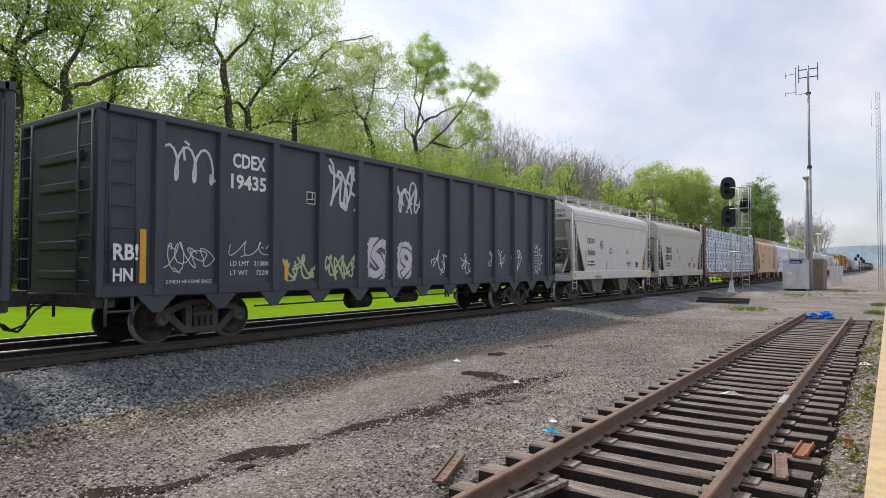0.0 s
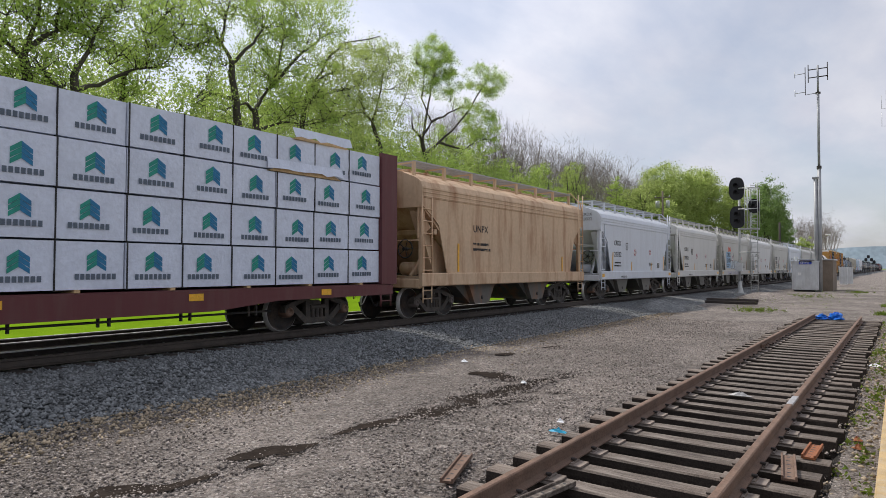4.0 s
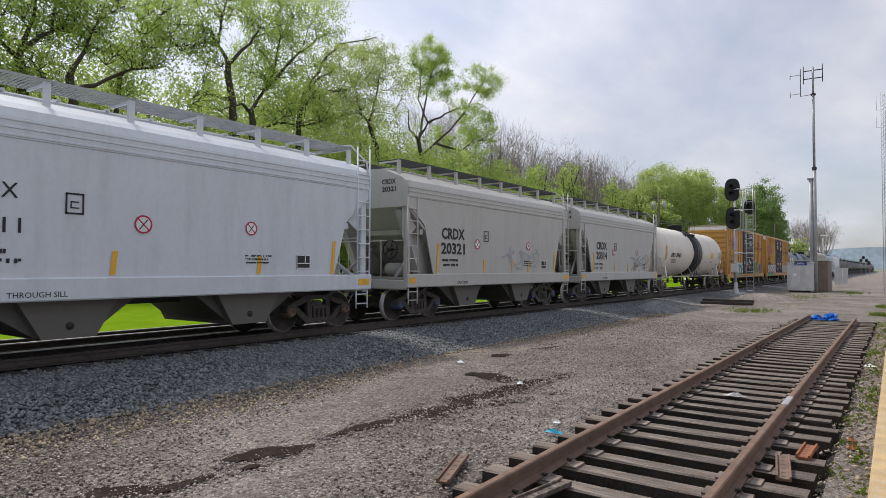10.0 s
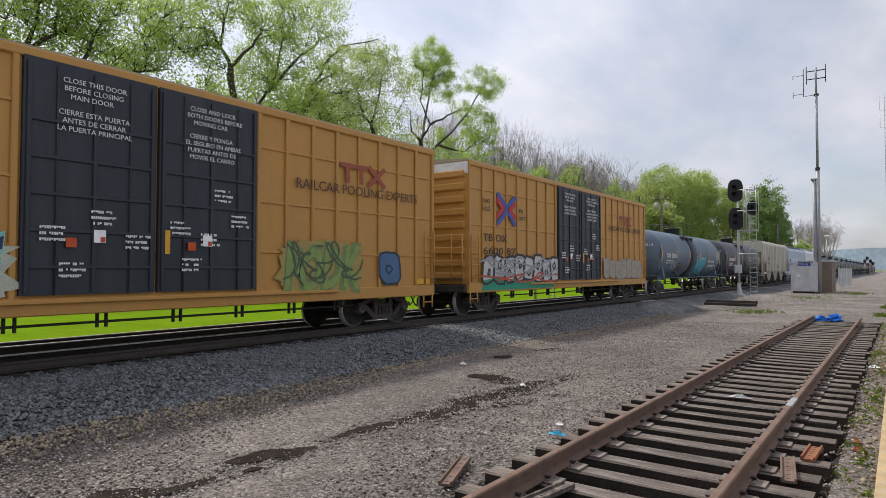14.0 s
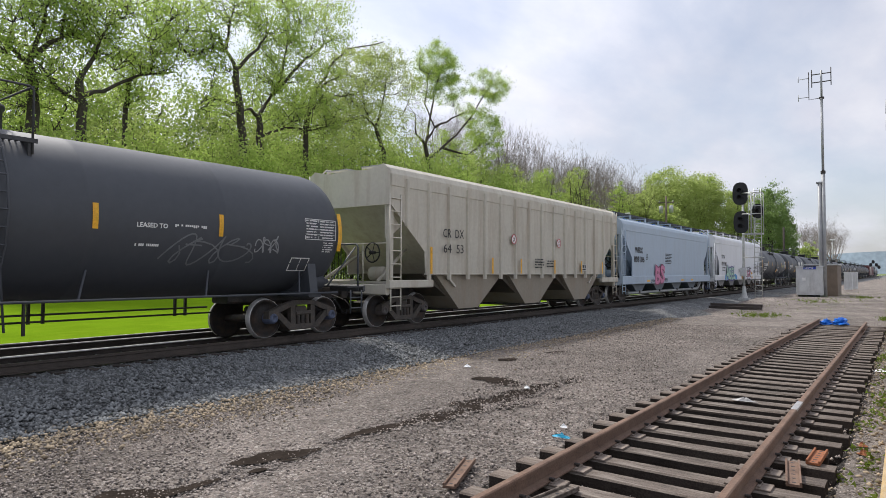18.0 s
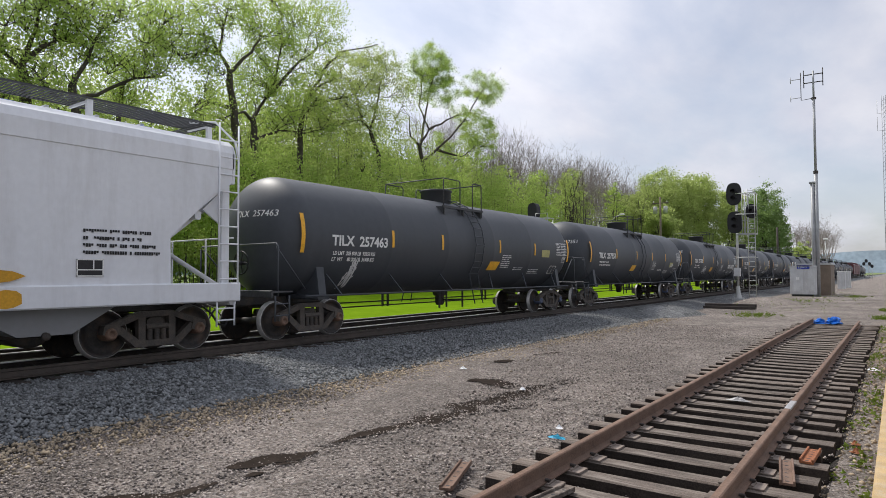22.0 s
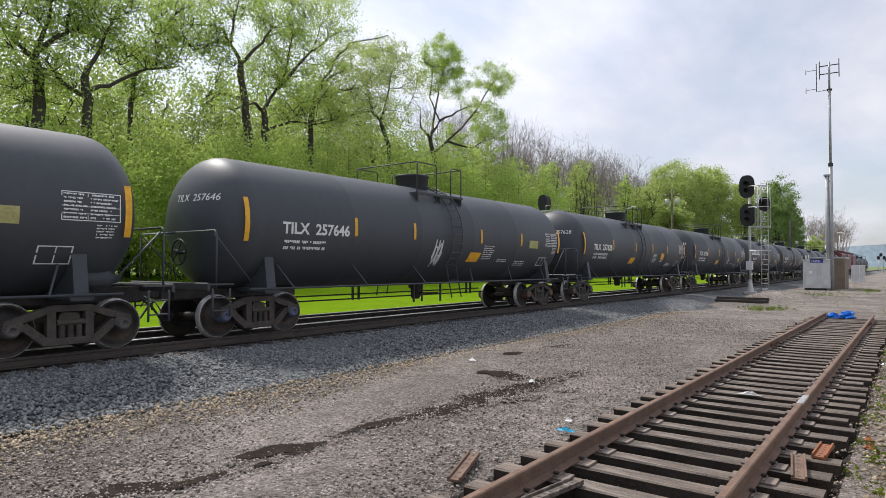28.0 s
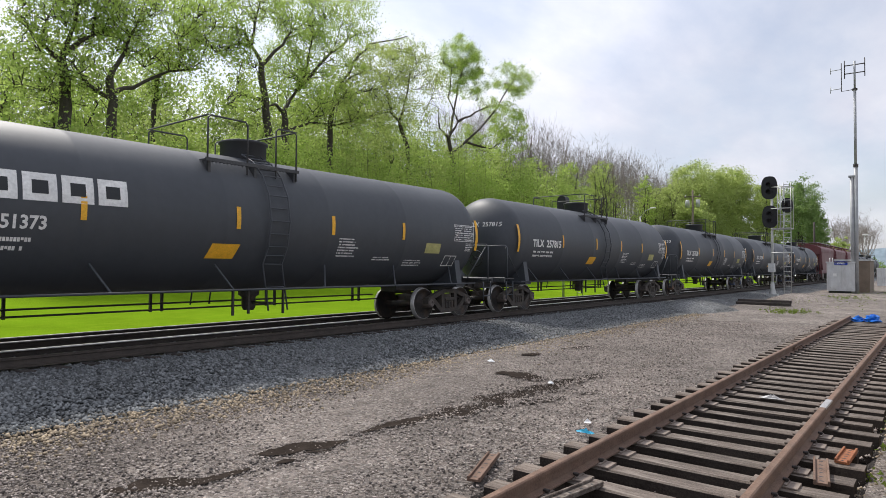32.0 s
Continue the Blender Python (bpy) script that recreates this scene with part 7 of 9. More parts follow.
    loads = {0: ("LD LMT  205 800 LB  93350 KG", "LT  WT     80 200 LB  36400 KG"), 6: ("LD  LMT  204900 LB  92950 KG", "LT  WT      81100 LB  36800 KG"), 7: ("LD  LMT  205300 LB  93100 KG", "LT  WT      80700 LB  36600 KG")}
    for k, n in enumerate(nums):
        lab = "black tank car with yellow reflective stripes" + (" and white tags" if k in (2, 3, 5) else "")
        kind = "b" if k in (0, 4, 5) else "a"
        t = tank(339.3 + 17.19 * k, lab, (0.055, 0.061, 0.070), shift=-0.08 if kind == "b" else -0.5)
        tank_marks(t, n, 500 + 11 * k, short=k == 8, moved=k == 6, style=kind, lines=loads.get(k, ()), tagged_over=k == 2)
        if k == 8:
            # a large maker's mark, as plain blocks
            for j in range(6):
                y = -6.72 + 0.57 * j
                tank_plate(t, y, 2.48, 0.50, 0.46, WHITE_INK, lift=0.004, name="painted_mark")
                tank_plate(t, y + 0.13, 2.60, 0.24, 0.22, TANK_DARK, lift=0.008, name="painted_mark")
        tags = {2: ((-3.62, 1.52, 0.62, 0.32), (0.16, 1.95, 0.42, 0.55)), 5: ((-0.74, 1.38, 0.42, 0.9),), 0: ((-5.6, 1.1, 0.3, 0.7),), 1: ((5.1, 1.82, 0.6, 0.18),)}
        if k == 2:
            ring = scrawl(t, 0, 0, 0.01, 0.01, WHITE_TAG, 1, 0.0, 0.005, 0)
            oval = Mesh()
            ribbon(oval, [(-3.33 + 0.44 * math.cos(a * math.pi / 14), 1.68 + 0.27 * math.sin(a * math.pi / 14)) for a in range(29)], 0.03, 0.0)
            ribbon(oval, [(-2.95, 1.55), (-2.7, 1.5), (-2.5, 1.42)], 0.03, 0.0)
            ring.data = oval.data("graffiti", INK)
            for v in ring.data.vertices:
                v.co.x += on_shell(v.co.z)
            tank_mark(t, "NISE-DARTK", 4.16, 1.86, 0.42, WHITE_INK, width=2.2)
            tank_scrawl(t, 4.2, 1.80, 2.1, 0.30, WHITE_TAG, 612, line=0.02, strokes=1)
        for j, (y, z, ww, hh) in enumerate(tags.get(k, ())):
            tank_scrawl(t, y, z, ww, hh, WHITE_TAG, 600 + 5 * k + j, line=0.04)
    for k in range(3):
        h = hopper(339.3 + 17.19 * 13 - 2.0 + 13.2 * k, "maroon covered hopper car far down the train", (0.13, 0.035, 0.04), hl=5.75, tc=4.4, cut=((5.70, 3.27), (5.2, 2.97), (4.87, 2.72), (4.49, 1.45), (4.43, 1.28)))
    for k in range(3):
        tank(339.3 + 17.19 * 13 + 40.0 + 17.19 * k, "black tank car far down the train", (0.05, 0.055, 0.062))


TANK_DARK = mat("black_block_paint", (0.02, 0.022, 0.025), 0.45, var=0.1)
build_train()


# ---- lineside things ----
def rounded(cx, cz, w, h, n=20, power=0.75):
    return [(cx + w * math.copysign(abs(math.cos(6.2832 * k / n)) ** power, math.cos(6.2832 * k / n)), cz + h * math.copysign(abs(math.sin(6.2832 * k / n)) ** power, math.sin(6.2832 * k / n))) for k in range(n)]


def signal_head(s, x, z, w, h, lamps, y=-0.12):
    """A black target with hooded lamps, facing the camera's way (-y)."""
    ring = [(q, p) for p, q in rounded(x, z, w, h)]
    hd = part("signal_head", Mesh().prism(ring, "y", y - 0.02, y + 0.02), BLACK, s, "black signal target with hooded lamps")
    part("lamp_case", Mesh().box(x - 0.6 * w, x + 0.6 * w, y + 0.02, y + 0.4, z - 0.75 * h, z + 0.75 * h, 0.05), BLACK, hd)
    for lz in lamps:
        hood = Mesh()
        arc = [radians(v) for v in range(-30, 211, 20)]
        pts = []
        for d, r in ((y - 0.02, 0.15), (y - 0.42, 0.16)):
            pts += [(x + r * math.cos(a), d - (0.0 if r < 0.155 else 0.0), z + lz + r * math.sin(a)) for a in arc]
        n = len(arc)
        hood.add(pts, [(k, k + 1, n + k + 1, n + k) for k in range(n - 1)], True)
        part("hood", hood, BLACK, hd)
        part("lens", Mesh().lathe([(y - 0.03, 0.12), (y - 0.04, 0.06), (y - 0.045, 0.0)], (x, 0, z + lz), "y", 14), BLACK, hd)


def build_signal():
    s = thing("signal_mast", "silver signal mast with black heads, ladder and cage", "railway signal", (-9.40, 49.5, 0.1))
    part("base", Mesh().prism([(-0.35, -0.35), (0.35, -0.35), (0.35, 0.35), (-0.35, 0.35)], "z", -0.1, 0.15).lathe([(0.15, 0.26), (0.5, 0.16), (1.0, 0.11)], (0, 0, 0), "z", 12), GALV, s)
    part("mast", Mesh().tube([(0, 0, 0.15), (0, 0, 8.2)], 0.085, 10), GALV, s, "silver tubular mast")
    part("relay_box", Mesh().box(-0.22, 0.22, -0.35, -0.1, 1.7, 2.3, 0.03), ALU, s)
    signal_head(s, -0.14, 7.66, 0.52, 0.82, (-0.3, 0.2))
    signal_head(s, -0.10, 5.60, 0.52, 0.80, (-0.3, 0.2))
    signal_head(s, 0.98, 6.35, 0.36, 0.52, (0.0,))
    for y in (0.15,):
        lad = ladder(y, 0.70, 1.16, 0.2, 8.0, 0.34, 0.022, along="x")
        part("ladder", lad, GALV, s, "galvanised ladder")
    cage = Mesh()
    for z in (3.05, 4.75, 6.15, 7.65):
        for y in (-0.35, 0.5):
            cage.tube([(0.0, y, z), (1.25, y, z)], 0.035, 5)
        for x in (0.05, 0.62, 1.25):
            cage.tube([(x, -0.35, z), (x, 0.5, z)], 0.03, 5)
    for x in (0.42, 0.62, 1.25):
        for y in (-0.35, 0.5):
            cage.tube([(x, y, 4.75), (x, y, 7.65)], 0.025, 5)
    for z in (5.2, 5.7, 6.7, 7.2):
        cage.tube([(0.42, -0.35, z), (1.25, -0.35, z)], 0.02, 5)
        cage.tube([(0.85, -0.35, z - 0.3), (0.85, -0.35, z + 0.2)], 0.02, 5)
    part("cage", cage, GALV, s, "silver service cage of tubes")
    part("platform", grating(0.05, 1.25, -0.35, 0.5, 4.72, 0.08), GALV, s)
    # a second signal across the tracks
    f = thing("signal_mast", "black-headed signal mast with a grey platform", "railway signal", (-17.7, 34.0, 0.25))
    part("mast", Mesh().tube([(0, 0, 0), (0, 0, 5.7)], 0.08, 8), GALV, f)
    ring = [(q, p) for p, q in rounded(0, 5.55, 0.30, 0.48)]
    part("signal_head", Mesh().prism(ring, "y", -0.25, 0.25), BLACK, f)
    part("platform", grating(0.3, 1.1, -0.4, 0.4, 5.1, 0.1).box(0.0, 1.1, -0.42, -0.36, 5.02, 5.1).tube([(0.3, -0.4, 5.1), (0.3, -0.4, 5.35), (1.1, -0.4, 5.35), (1.1, -0.4, 5.1)], 0.02, 5), GALV, f)
    part("ladder", ladder(0.3, 0.75, 1.1, 0.1, 5.1, 0.35, 0.02, along="x"), GALV, f)
    # a third, far down the line
    g = thing("signal_mast", "far signal mast with small heads", "railway signal", (-8.2, 260.0, 0.0))
    part("mast", Mesh().tube([(0, 0, 0), (0, 0, 5.6)], 0.12, 6), GALV, g)
    for x, z in ((-0.7, 6.0), (0.2, 5.0), (-1.4, 5.0), (0.9, 4.2)):
        part("signal_head", Mesh().prism([(q, p) for p, q in rounded(x, z, 0.45, 0.6, 12)], "y", -0.2, 0.2), BLACK, g)
    part("cross_arm", Mesh().tube([(-1.6, 0, 4.4), (1.4, 0, 4.4)], 0.08, 5).tube([(-1.4, 0, 4.4), (-1.4, 0, 0)], 0.08, 5).tube([(0.9, 0, 4.4), (0.9, 0, 0)], 0.08, 5), GALV, g)


def build_mast():
    a = thing("antenna_mast", "tall grey radio mast with dipole antennas on top", "radio mast", (-5.58, 63.0, 0.0))
    part("mast", Mesh().tube([(0, 0, 0), (0, 0, 10.7)], 0.15, 10).tube([(0, 0, 10.7), (0, 0, 17.2)], 0.105, 10).tube([(0, 0, 17.2), (0, 0, 19.6)], 0.08, 8), MAST_GREY, a)
    part("collar", Mesh().lathe([(10.6, 0.19), (10.85, 0.19)], (0, 0, 0), "z", 10).lathe([(17.1, 0.2), (17.25, 0.2)], (0, 0, 0), "z", 10), STEEL_DK, a)
    for y, z0 in ((0, 19.3), (0, 18.6)):
        part("cross_boom", Mesh().tube([(-0.75, y, z0), (0.75, y, z0 - 0.02)], 0.045, 6), STEEL_DK, a)
    for x in (-0.72, 0.72):
        part("dipole", Mesh().tube([(x, 0, 18.2), (x, 0, 19.75)], 0.04, 6), STEEL_DK, a)
    part("side_bracket", Mesh().tube([(0, 0, 17.2), (-0.95, 0, 17.15), (-0.95, 0, 19.6)], 0.035, 6), STEEL_DK, a)
    for z in (17.4, 19.05):
        part("side_dipole", Mesh().tube([(-0.95, 0, z), (-1.75, 0, z)], 0.03, 5).tube([(-1.75, 0, z - 0.28), (-1.75, 0, z + 0.28)], 0.03, 5), GRATE, a)
    b = thing("conduit_post", "thick grey steel post beside the radio mast", "post", (-5.86, 63.0, 0.0))
    part("post", Mesh().tube([(0, 0, 0), (0, 0, 9.9)], 0.16, 10), MAST_GREY, b)
    part("cap", Mesh().box(-0.24, 0.24, -0.2, 0.2, 9.75, 9.92, 0.03), MAST_GREY, b)
    c = thing("lattice_mast", "slender lattice radio mast with whip antennas", "radio mast", (-0.70, 70.0, 0.0))
    lat = Mesh()
    for x, y in ((-0.16, -0.1), (0.16, -0.1), (0, 0.17)):
        lat.tube([(x, y, 0), (x, y, 18.2)], 0.022, 4)
    for k in range(45):
        z = 0.4 * k
        lat.tube([(-0.16, -0.1, z), (0.16, -0.1, z + 0.4)], 0.012, 3, False)
        lat.tube([(0.16, -0.1, z), (0, 0.17, z + 0.4)], 0.012, 3, False)
    part("lattice", lat, MAST_GREY, c)
    for z in (15.0, 16.6):
        part("whip", Mesh().tube([(0, 0, z), (-0.5, 0, z), (-0.5, 0, z + 1.3)], 0.02, 5), GALV, c)


def build_cabinets():
    c = thing("signal_cabinet", "silver equipment cabinet with a blue name sign", "equipment cabinet", (-6.72, 63.9, 0.05))
    part("body", Mesh().box(-1.02, 1.02, -1.1, 1.0, 0.12, 2.5, 0.02), ALU, c)
    part("roof", Mesh().box(-1.08, 1.08, -1.16, 1.06, 2.5, 2.6, 0.02), ALU, c)
    part("skid", Mesh().box(-0.9, 0.9, -1.0, 0.9, -0.05, 0.12), BLACK, c)
    part("door", Mesh().box(-0.85, -0.05, -1.125, -1.10, 0.3, 2.25, 0.01), ALU, c)
    part("door", Mesh().box(0.05, 0.85, -1.125, -1.10, 0.3, 2.25, 0.01), ALU, c)
    part("vent", Mesh().box(-0.70, -0.25, -1.14, -1.12, 0.4, 0.95, 0.01), mat("pale_vent", (0.62, 0.63, 0.62), 0.6, var=0.1), c)
    part("notice", Mesh().box(-0.55, -0.30, -1.14, -1.12, 1.35, 1.6), WHITE_INK, c)
    sg = part("name_sign", Mesh().box(-0.45, 0.50, -1.16, -1.10, 2.32, 2.62, 0.01), BLUE_SIGN, c, "blue sign with white letters")
    me = letters("LEWIS", 0.24)
    me.materials.append(WHITE_INK)
    part("sign_lettering", me, None, sg, at=pose(-0.36, -1.165, 2.38, 0, 0, -90))
    for x in (-0.9, -0.7):
        part("roof_post", Mesh().tube([(x, 0.0, 2.55), (x, 0.0, 2.95)], 0.04, 6), GALV, c)
    s = thing("equipment_shed", "brown sided equipment shed behind the silver cabinet", "shed", (-5.9, 67.5, 0.0))
    part("body", Mesh().box(-1.6, 1.0, -1.5, 2.5, 0.0, 2.75, 0.02), BROWN, s)
    part("roof", Mesh().box(-1.68, 1.08, -1.6, 2.6, 2.75, 2.88, 0.02), GALV, s)
    for k in range(12):
        part("siding_board", Mesh().box(-1.6 + 0.215 * k + 0.02, -1.6 + 0.215 * k + 0.19, -1.515, -1.50, 0.05, 2.72), BROWN, s)
    for x, y in ((-5.6, 90.0), (-5.3, 95.0)):
        p = thing("relay_case", "grey lineside relay case", "equipment cabinet", (x, y, 0.0))
        part("body", Mesh().box(-0.4, 0.4, -0.35, 0.35, 0.1, 2.1, 0.03), ALU, p)
        part("cap", Mesh().box(-0.45, 0.45, -0.4, 0.4, 2.1, 2.18, 0.02), ALU, p)


def build_poles():
    p = thing("utility_pole", "wooden utility pole with crossarm and transformers", "utility pole", (-28.5, 95.0, 0.2))
    part("pole", Mesh().tube([(0, 0, 0), (0, 0, 13.2)], [0.19, 0.13], 8), POLE_WOOD, p)
    part("cross_arm", Mesh().box(-1.2, 1.2, -0.06, 0.06, 12.2, 12.35), POLE_WOOD, p)
    for x in (-0.75, 0.75):
        part("transformer", Mesh().lathe([(10.7, 0.0), (10.7, 0.30), (11.7, 0.30), (11.8, 0.22), (11.8, 0.0)], (x, 0, 0), "z", 12), GALV, p)
    for x in (-1.0, 0.0, 1.0):
        part("insulator", Mesh().lathe([(12.35, 0.07), (12.6, 0.04), (12.6, 0)], (x, 0, 0), "z", 6), GALV, p)
    d = thing("utility_pole", "dark bare wooden pole beyond the cabinet", "utility pole", (-12.2 - 5.0, 125.0, 0.2))
    part("pole", Mesh().tube([(0, 0, 0), (0, 0, 9.9)], [0.2, 0.16], 8), TIE_DK, d)
    l = thing("street_lamp", "grey street lamp with a curved arm", "street lamp", (-30.6, 80.0, 0.2))
    part("pole", Mesh().tube([(0, 0, 0), (0, 0, 8.5)], [0.1, 0.07], 8), GALV, l)
    part("arm", Mesh().tube([(0, 0, 8.3), (0.7, 0, 9.2), (1.6, 0, 9.5)], 0.04, 6), GALV, l)
    part("lamp_head", Mesh().box(1.4, 2.0, -0.15, 0.15, 9.42, 9.6, 0.05), WHITE_INK, l)
    for y, x in ((170.0, -13.5),):
        k = thing("street_lamp", "small yard lamp on a thin pole", "street lamp", (x, y, 0.2))
        part("pole", Mesh().tube([(0, 0, 0), (0, 0, 9.5)], 0.08, 6), GALV, k)
        part("lamp_head", Mesh().box(-0.5, 0.5, -0.3, 0.3, 9.4, 9.75, 0.1), WHITE_INK, k)


def fishplate(at, tilt, material, label, length=0.62):
    """A joint bar with bolt holes, lying loose."""
    b = Mesh()
    h = length / 2
    b.box(-0.065, 0.065, -h, h, 0.0, 0.022, 0.005)
    b.box(-0.065, -0.045, -h, h, 0.022, 0.045, 0.004)
    b.box(0.045, 0.065, -h, h, 0.022, 0.045, 0.004)
    ob = thing("joint_bar", label, "rail joint bar")
    part("bar", b, material, ob)
    for k in range(6):
        y = -h + length * (k + 0.5) / 6
        part("bolt_hole", Mesh().prism([(0.02 * math.cos(a * 0.785), y + 0.014 * math.sin(a * 0.785)) for a in range(8)], "z", 0.0215, 0.0228), BLACK, ob)
    ob.matrix_basis = at @ pose(0, 0, 0, *tilt)
    return ob


def build_clutter():
    fishplate(pose(-0.775, 7.58, 0.125), (0, 0, -2), RUST_RED, "orange rusty joint bar lying on the tie ends", 0.56)
    fishplate(pose(-0.90, 6.85, 0.125), (0, 0, 8), RUST, "brown rusty joint bar lying across tie ends", 0.80)
    fishplate(pose(-3.60, 5.22, 0.03), (0, 0, 21), RUST, "rusty joint bar lying on the gravel", 0.85)
    fishplate(pose(-2.47, 4.75, 0.125), (0, 0, -9), TIE, "grey weathered joint bar lying on the ties", 0.95)
    r = random.Random(8)
    # crumpled blue plastic at the siding's end
    for n, (cx, cy, cz, sc) in enumerate(((-2.45, 27.7, 0.13, 0.22), (-2.0, 27.75, 0.14, 0.27))):
        b = Mesh()
        nu, nv = 12, 8
        pts = []
        for v in range(nv + 1):
            for u in range(nu):
                a, e = 6.2832 * u / nu, math.pi / 2 * v / nv
                f = sc * (0.7 + 0.5 * r.random())
                pts.append((f * math.cos(a) * math.cos(e), f * math.sin(a) * math.cos(e), max(0.0, 0.9 * f * math.sin(e))))
        b.add(pts, [(v * nu + u, v * nu + (u + 1) % nu, (v + 1) * nu + (u + 1) % nu, (v + 1) * nu + u) for v in range(nv) for u in range(nu)])
        solid("plastic_tarp", b, BLUE_TARP, "crumpled blue plastic sheet at the end of the siding", "tarpaulin", at=(cx, cy, cz - 0.01))
    for name, cx, cy, cz, sx, sy, m, lab in (("plastic_bag", -3.42, 7.12, 0.03, 0.13, 0.035, mat("teal_plastic", (0.02, 0.32, 0.50), 0.35, var=0.2), "scrap of turquoise plastic on the gravel"),
                                             ("paper_scrap", -3.62, 7.6, 0.03, 0.05, 0.03, LITTER, "white paper scrap on the gravel"),
                                             ("plastic_bag", -1.98, 10.3, 0.13, 0.17, 0.05, mat("dirty_film", (0.38, 0.37, 0.36), 0.4, var=0.2), "torn white plastic bag lying on the ties"),
                                             ("paper_scrap", -0.46, 15.85, 0.02, 0.12, 0.10, LITTER, "white paper scrap beside the platform"),
                                             ("stone_block", -5.37, 9.82, 0.02, 0.06, 0.04, LITTER, "white stone beside the puddle"),
                                             ("stone_block", -7.55, 11.2, 0.03, 0.10, 0.07, LITTER, "pale stone on the gravel"),
                                             ("brick_piece", -0.42, 8.45, 0.03, 0.07, 0.05, RUST_RED, "broken red brick piece beside the platform"),
                                             ("brick_piece", -0.45, 8.9, 0.02, 0.05, 0.05, RUST_RED, "broken red brick piece beside the platform")):
        b = Mesh()
        nu, nv = 9, 3
        pts = []
        for v in range(nv + 1):
            for u in range(nu):
                a, f = 6.2832 * u / nu, (1 - v / (nv + 0.4)) * r.uniform(0.7, 1.25)
                pts.append((sx * f * math.cos(a), sy * f * math.sin(a), 0.045 * v / nv * r.uniform(0.4, 1.4)))
        b.add(pts, [(v * nu + u, v * nu + (u + 1) % nu, (v + 1) * nu + (u + 1) % nu, (v + 1) * nu + u) for v in range(nv) for u in range(nu)] + [tuple(nv * nu + u for u in range(nu))])
        solid(name, b, m, lab, name.replace("_", " "), at=(cx, cy, cz))
    # a bundle of old ties by the signal
    for k, (x, y, z, rz) in enumerate(((-7.8, 38.4, 0.02, 91), (-7.8, 38.7, 0.02, 90), (-7.75, 38.58, 0.16, 89))):
        b = Mesh().box(-0.11, 0.11, -1.35, 1.35, 0, 0.15, 0.012)
        solid("old_tie", b, TIE_DK, "dark discarded wooden tie lying on gravel", "railway tie", group="discarded ties", at=(x, y, z)).rotation_euler = (0, 0, radians(rz))
    for n, (cx, cy, rad, h, m) in enumerate(((-9.6, 31.5, 2.0, 0.55, STONE), (-7.2, 46.0, 2.4, 0.5, GRAVEL))):
        b = Mesh()
        nu, nv = 22, 8
        pts = []
        for v in range(nv + 1):
            for u in range(nu):
                a, f = 6.2832 * u / nu, rad * (1 - v / nv) * (1 + 0.18 * math.sin(3 * u / nu * 6.28 + n))
                pts.append((f * math.cos(a) + r.uniform(-0.06, 0.06), 1.5 * f * math.sin(a) + r.uniform(-0.06, 0.06), -0.05 + h * math.sin(v / nv * 1.57) + r.uniform(-0.03, 0.03)))
        b.add(pts, [(v * nu + u, v * nu + (u + 1) % nu, (v + 1) * nu + (u + 1) % nu, (v + 1) * nu + u) for v in range(nv) for u in range(nu)], True)
        solid("gravel_mound", b, GRAVEL if n else BALLAST, "low mound of grey ballast stone", "gravel pile", at=(cx, cy, 0))


build_signal()
build_mast()
build_cabinets()
build_poles()
build_clutter()
for k, rut in enumerate((
        ((-5.74, 4.08, 0.04), (-5.66, 4.25, 0.13), (-5.56, 4.50, 0.14), (-5.47, 4.80, 0.11), (-5.42, 5.08, 0.03)),
        ((-5.54, 5.40, 0.02), (-5.52, 5.80, 0.08), (-5.51, 6.25, 0.10), (-5.40, 6.80, 0.15), (-5.34, 7.20, 0.20), (-5.34, 7.80, 0.23), (-5.33, 8.50, 0.27), (-5.32, 9.25, 0.28), (-5.26, 10.10, 0.20), (-5.22, 10.60, 0.09), (-5.20, 11.20, 0.12), (-5.20, 11.75, 0.03)),
        ((-6.62, 9.95, 0.05), (-6.40, 10.10, 0.26), (-6.10, 10.20, 0.34), (-5.85, 10.15, 0.24), (-5.62, 10.30, 0.05)),
        ((-5.08, 8.05, 0.03), (-4.92, 8.35, 0.11), (-4.78, 8.65, 0.10), (-4.72, 8.95, 0.03)),
        ((-7.59, 12.53, 0.10), (-7.39, 12.56, 0.22), (-7.32, 12.96, 0.09)),
        ((-7.43, 14.15, 0.05), (-7.20, 14.61, 0.13), (-7.05, 15.29, 0.05)),
        ((-5.87, 2.55, 0.06), (-5.78, 2.84, 0.13), (-5.70, 3.01, 0.10), (-5.43, 3.17, 0.13), (-5.42, 3.76, 0.04)),
        ((-5.42, 4.45, 0.03), (-5.36, 4.55, 0.05), (-5.25, 4.68, 0.03)),
        ((-5.33, 4.00, 0.03), (-5.29, 4.12, 0.06), (-5.27, 4.22, 0.03)),
        ((-4.64, 9.42, 0.02), (-4.57, 9.59, 0.06), (-4.48, 9.71, 0.02)))):
    puddle(40 + k, rut)


# ---- vegetation ----


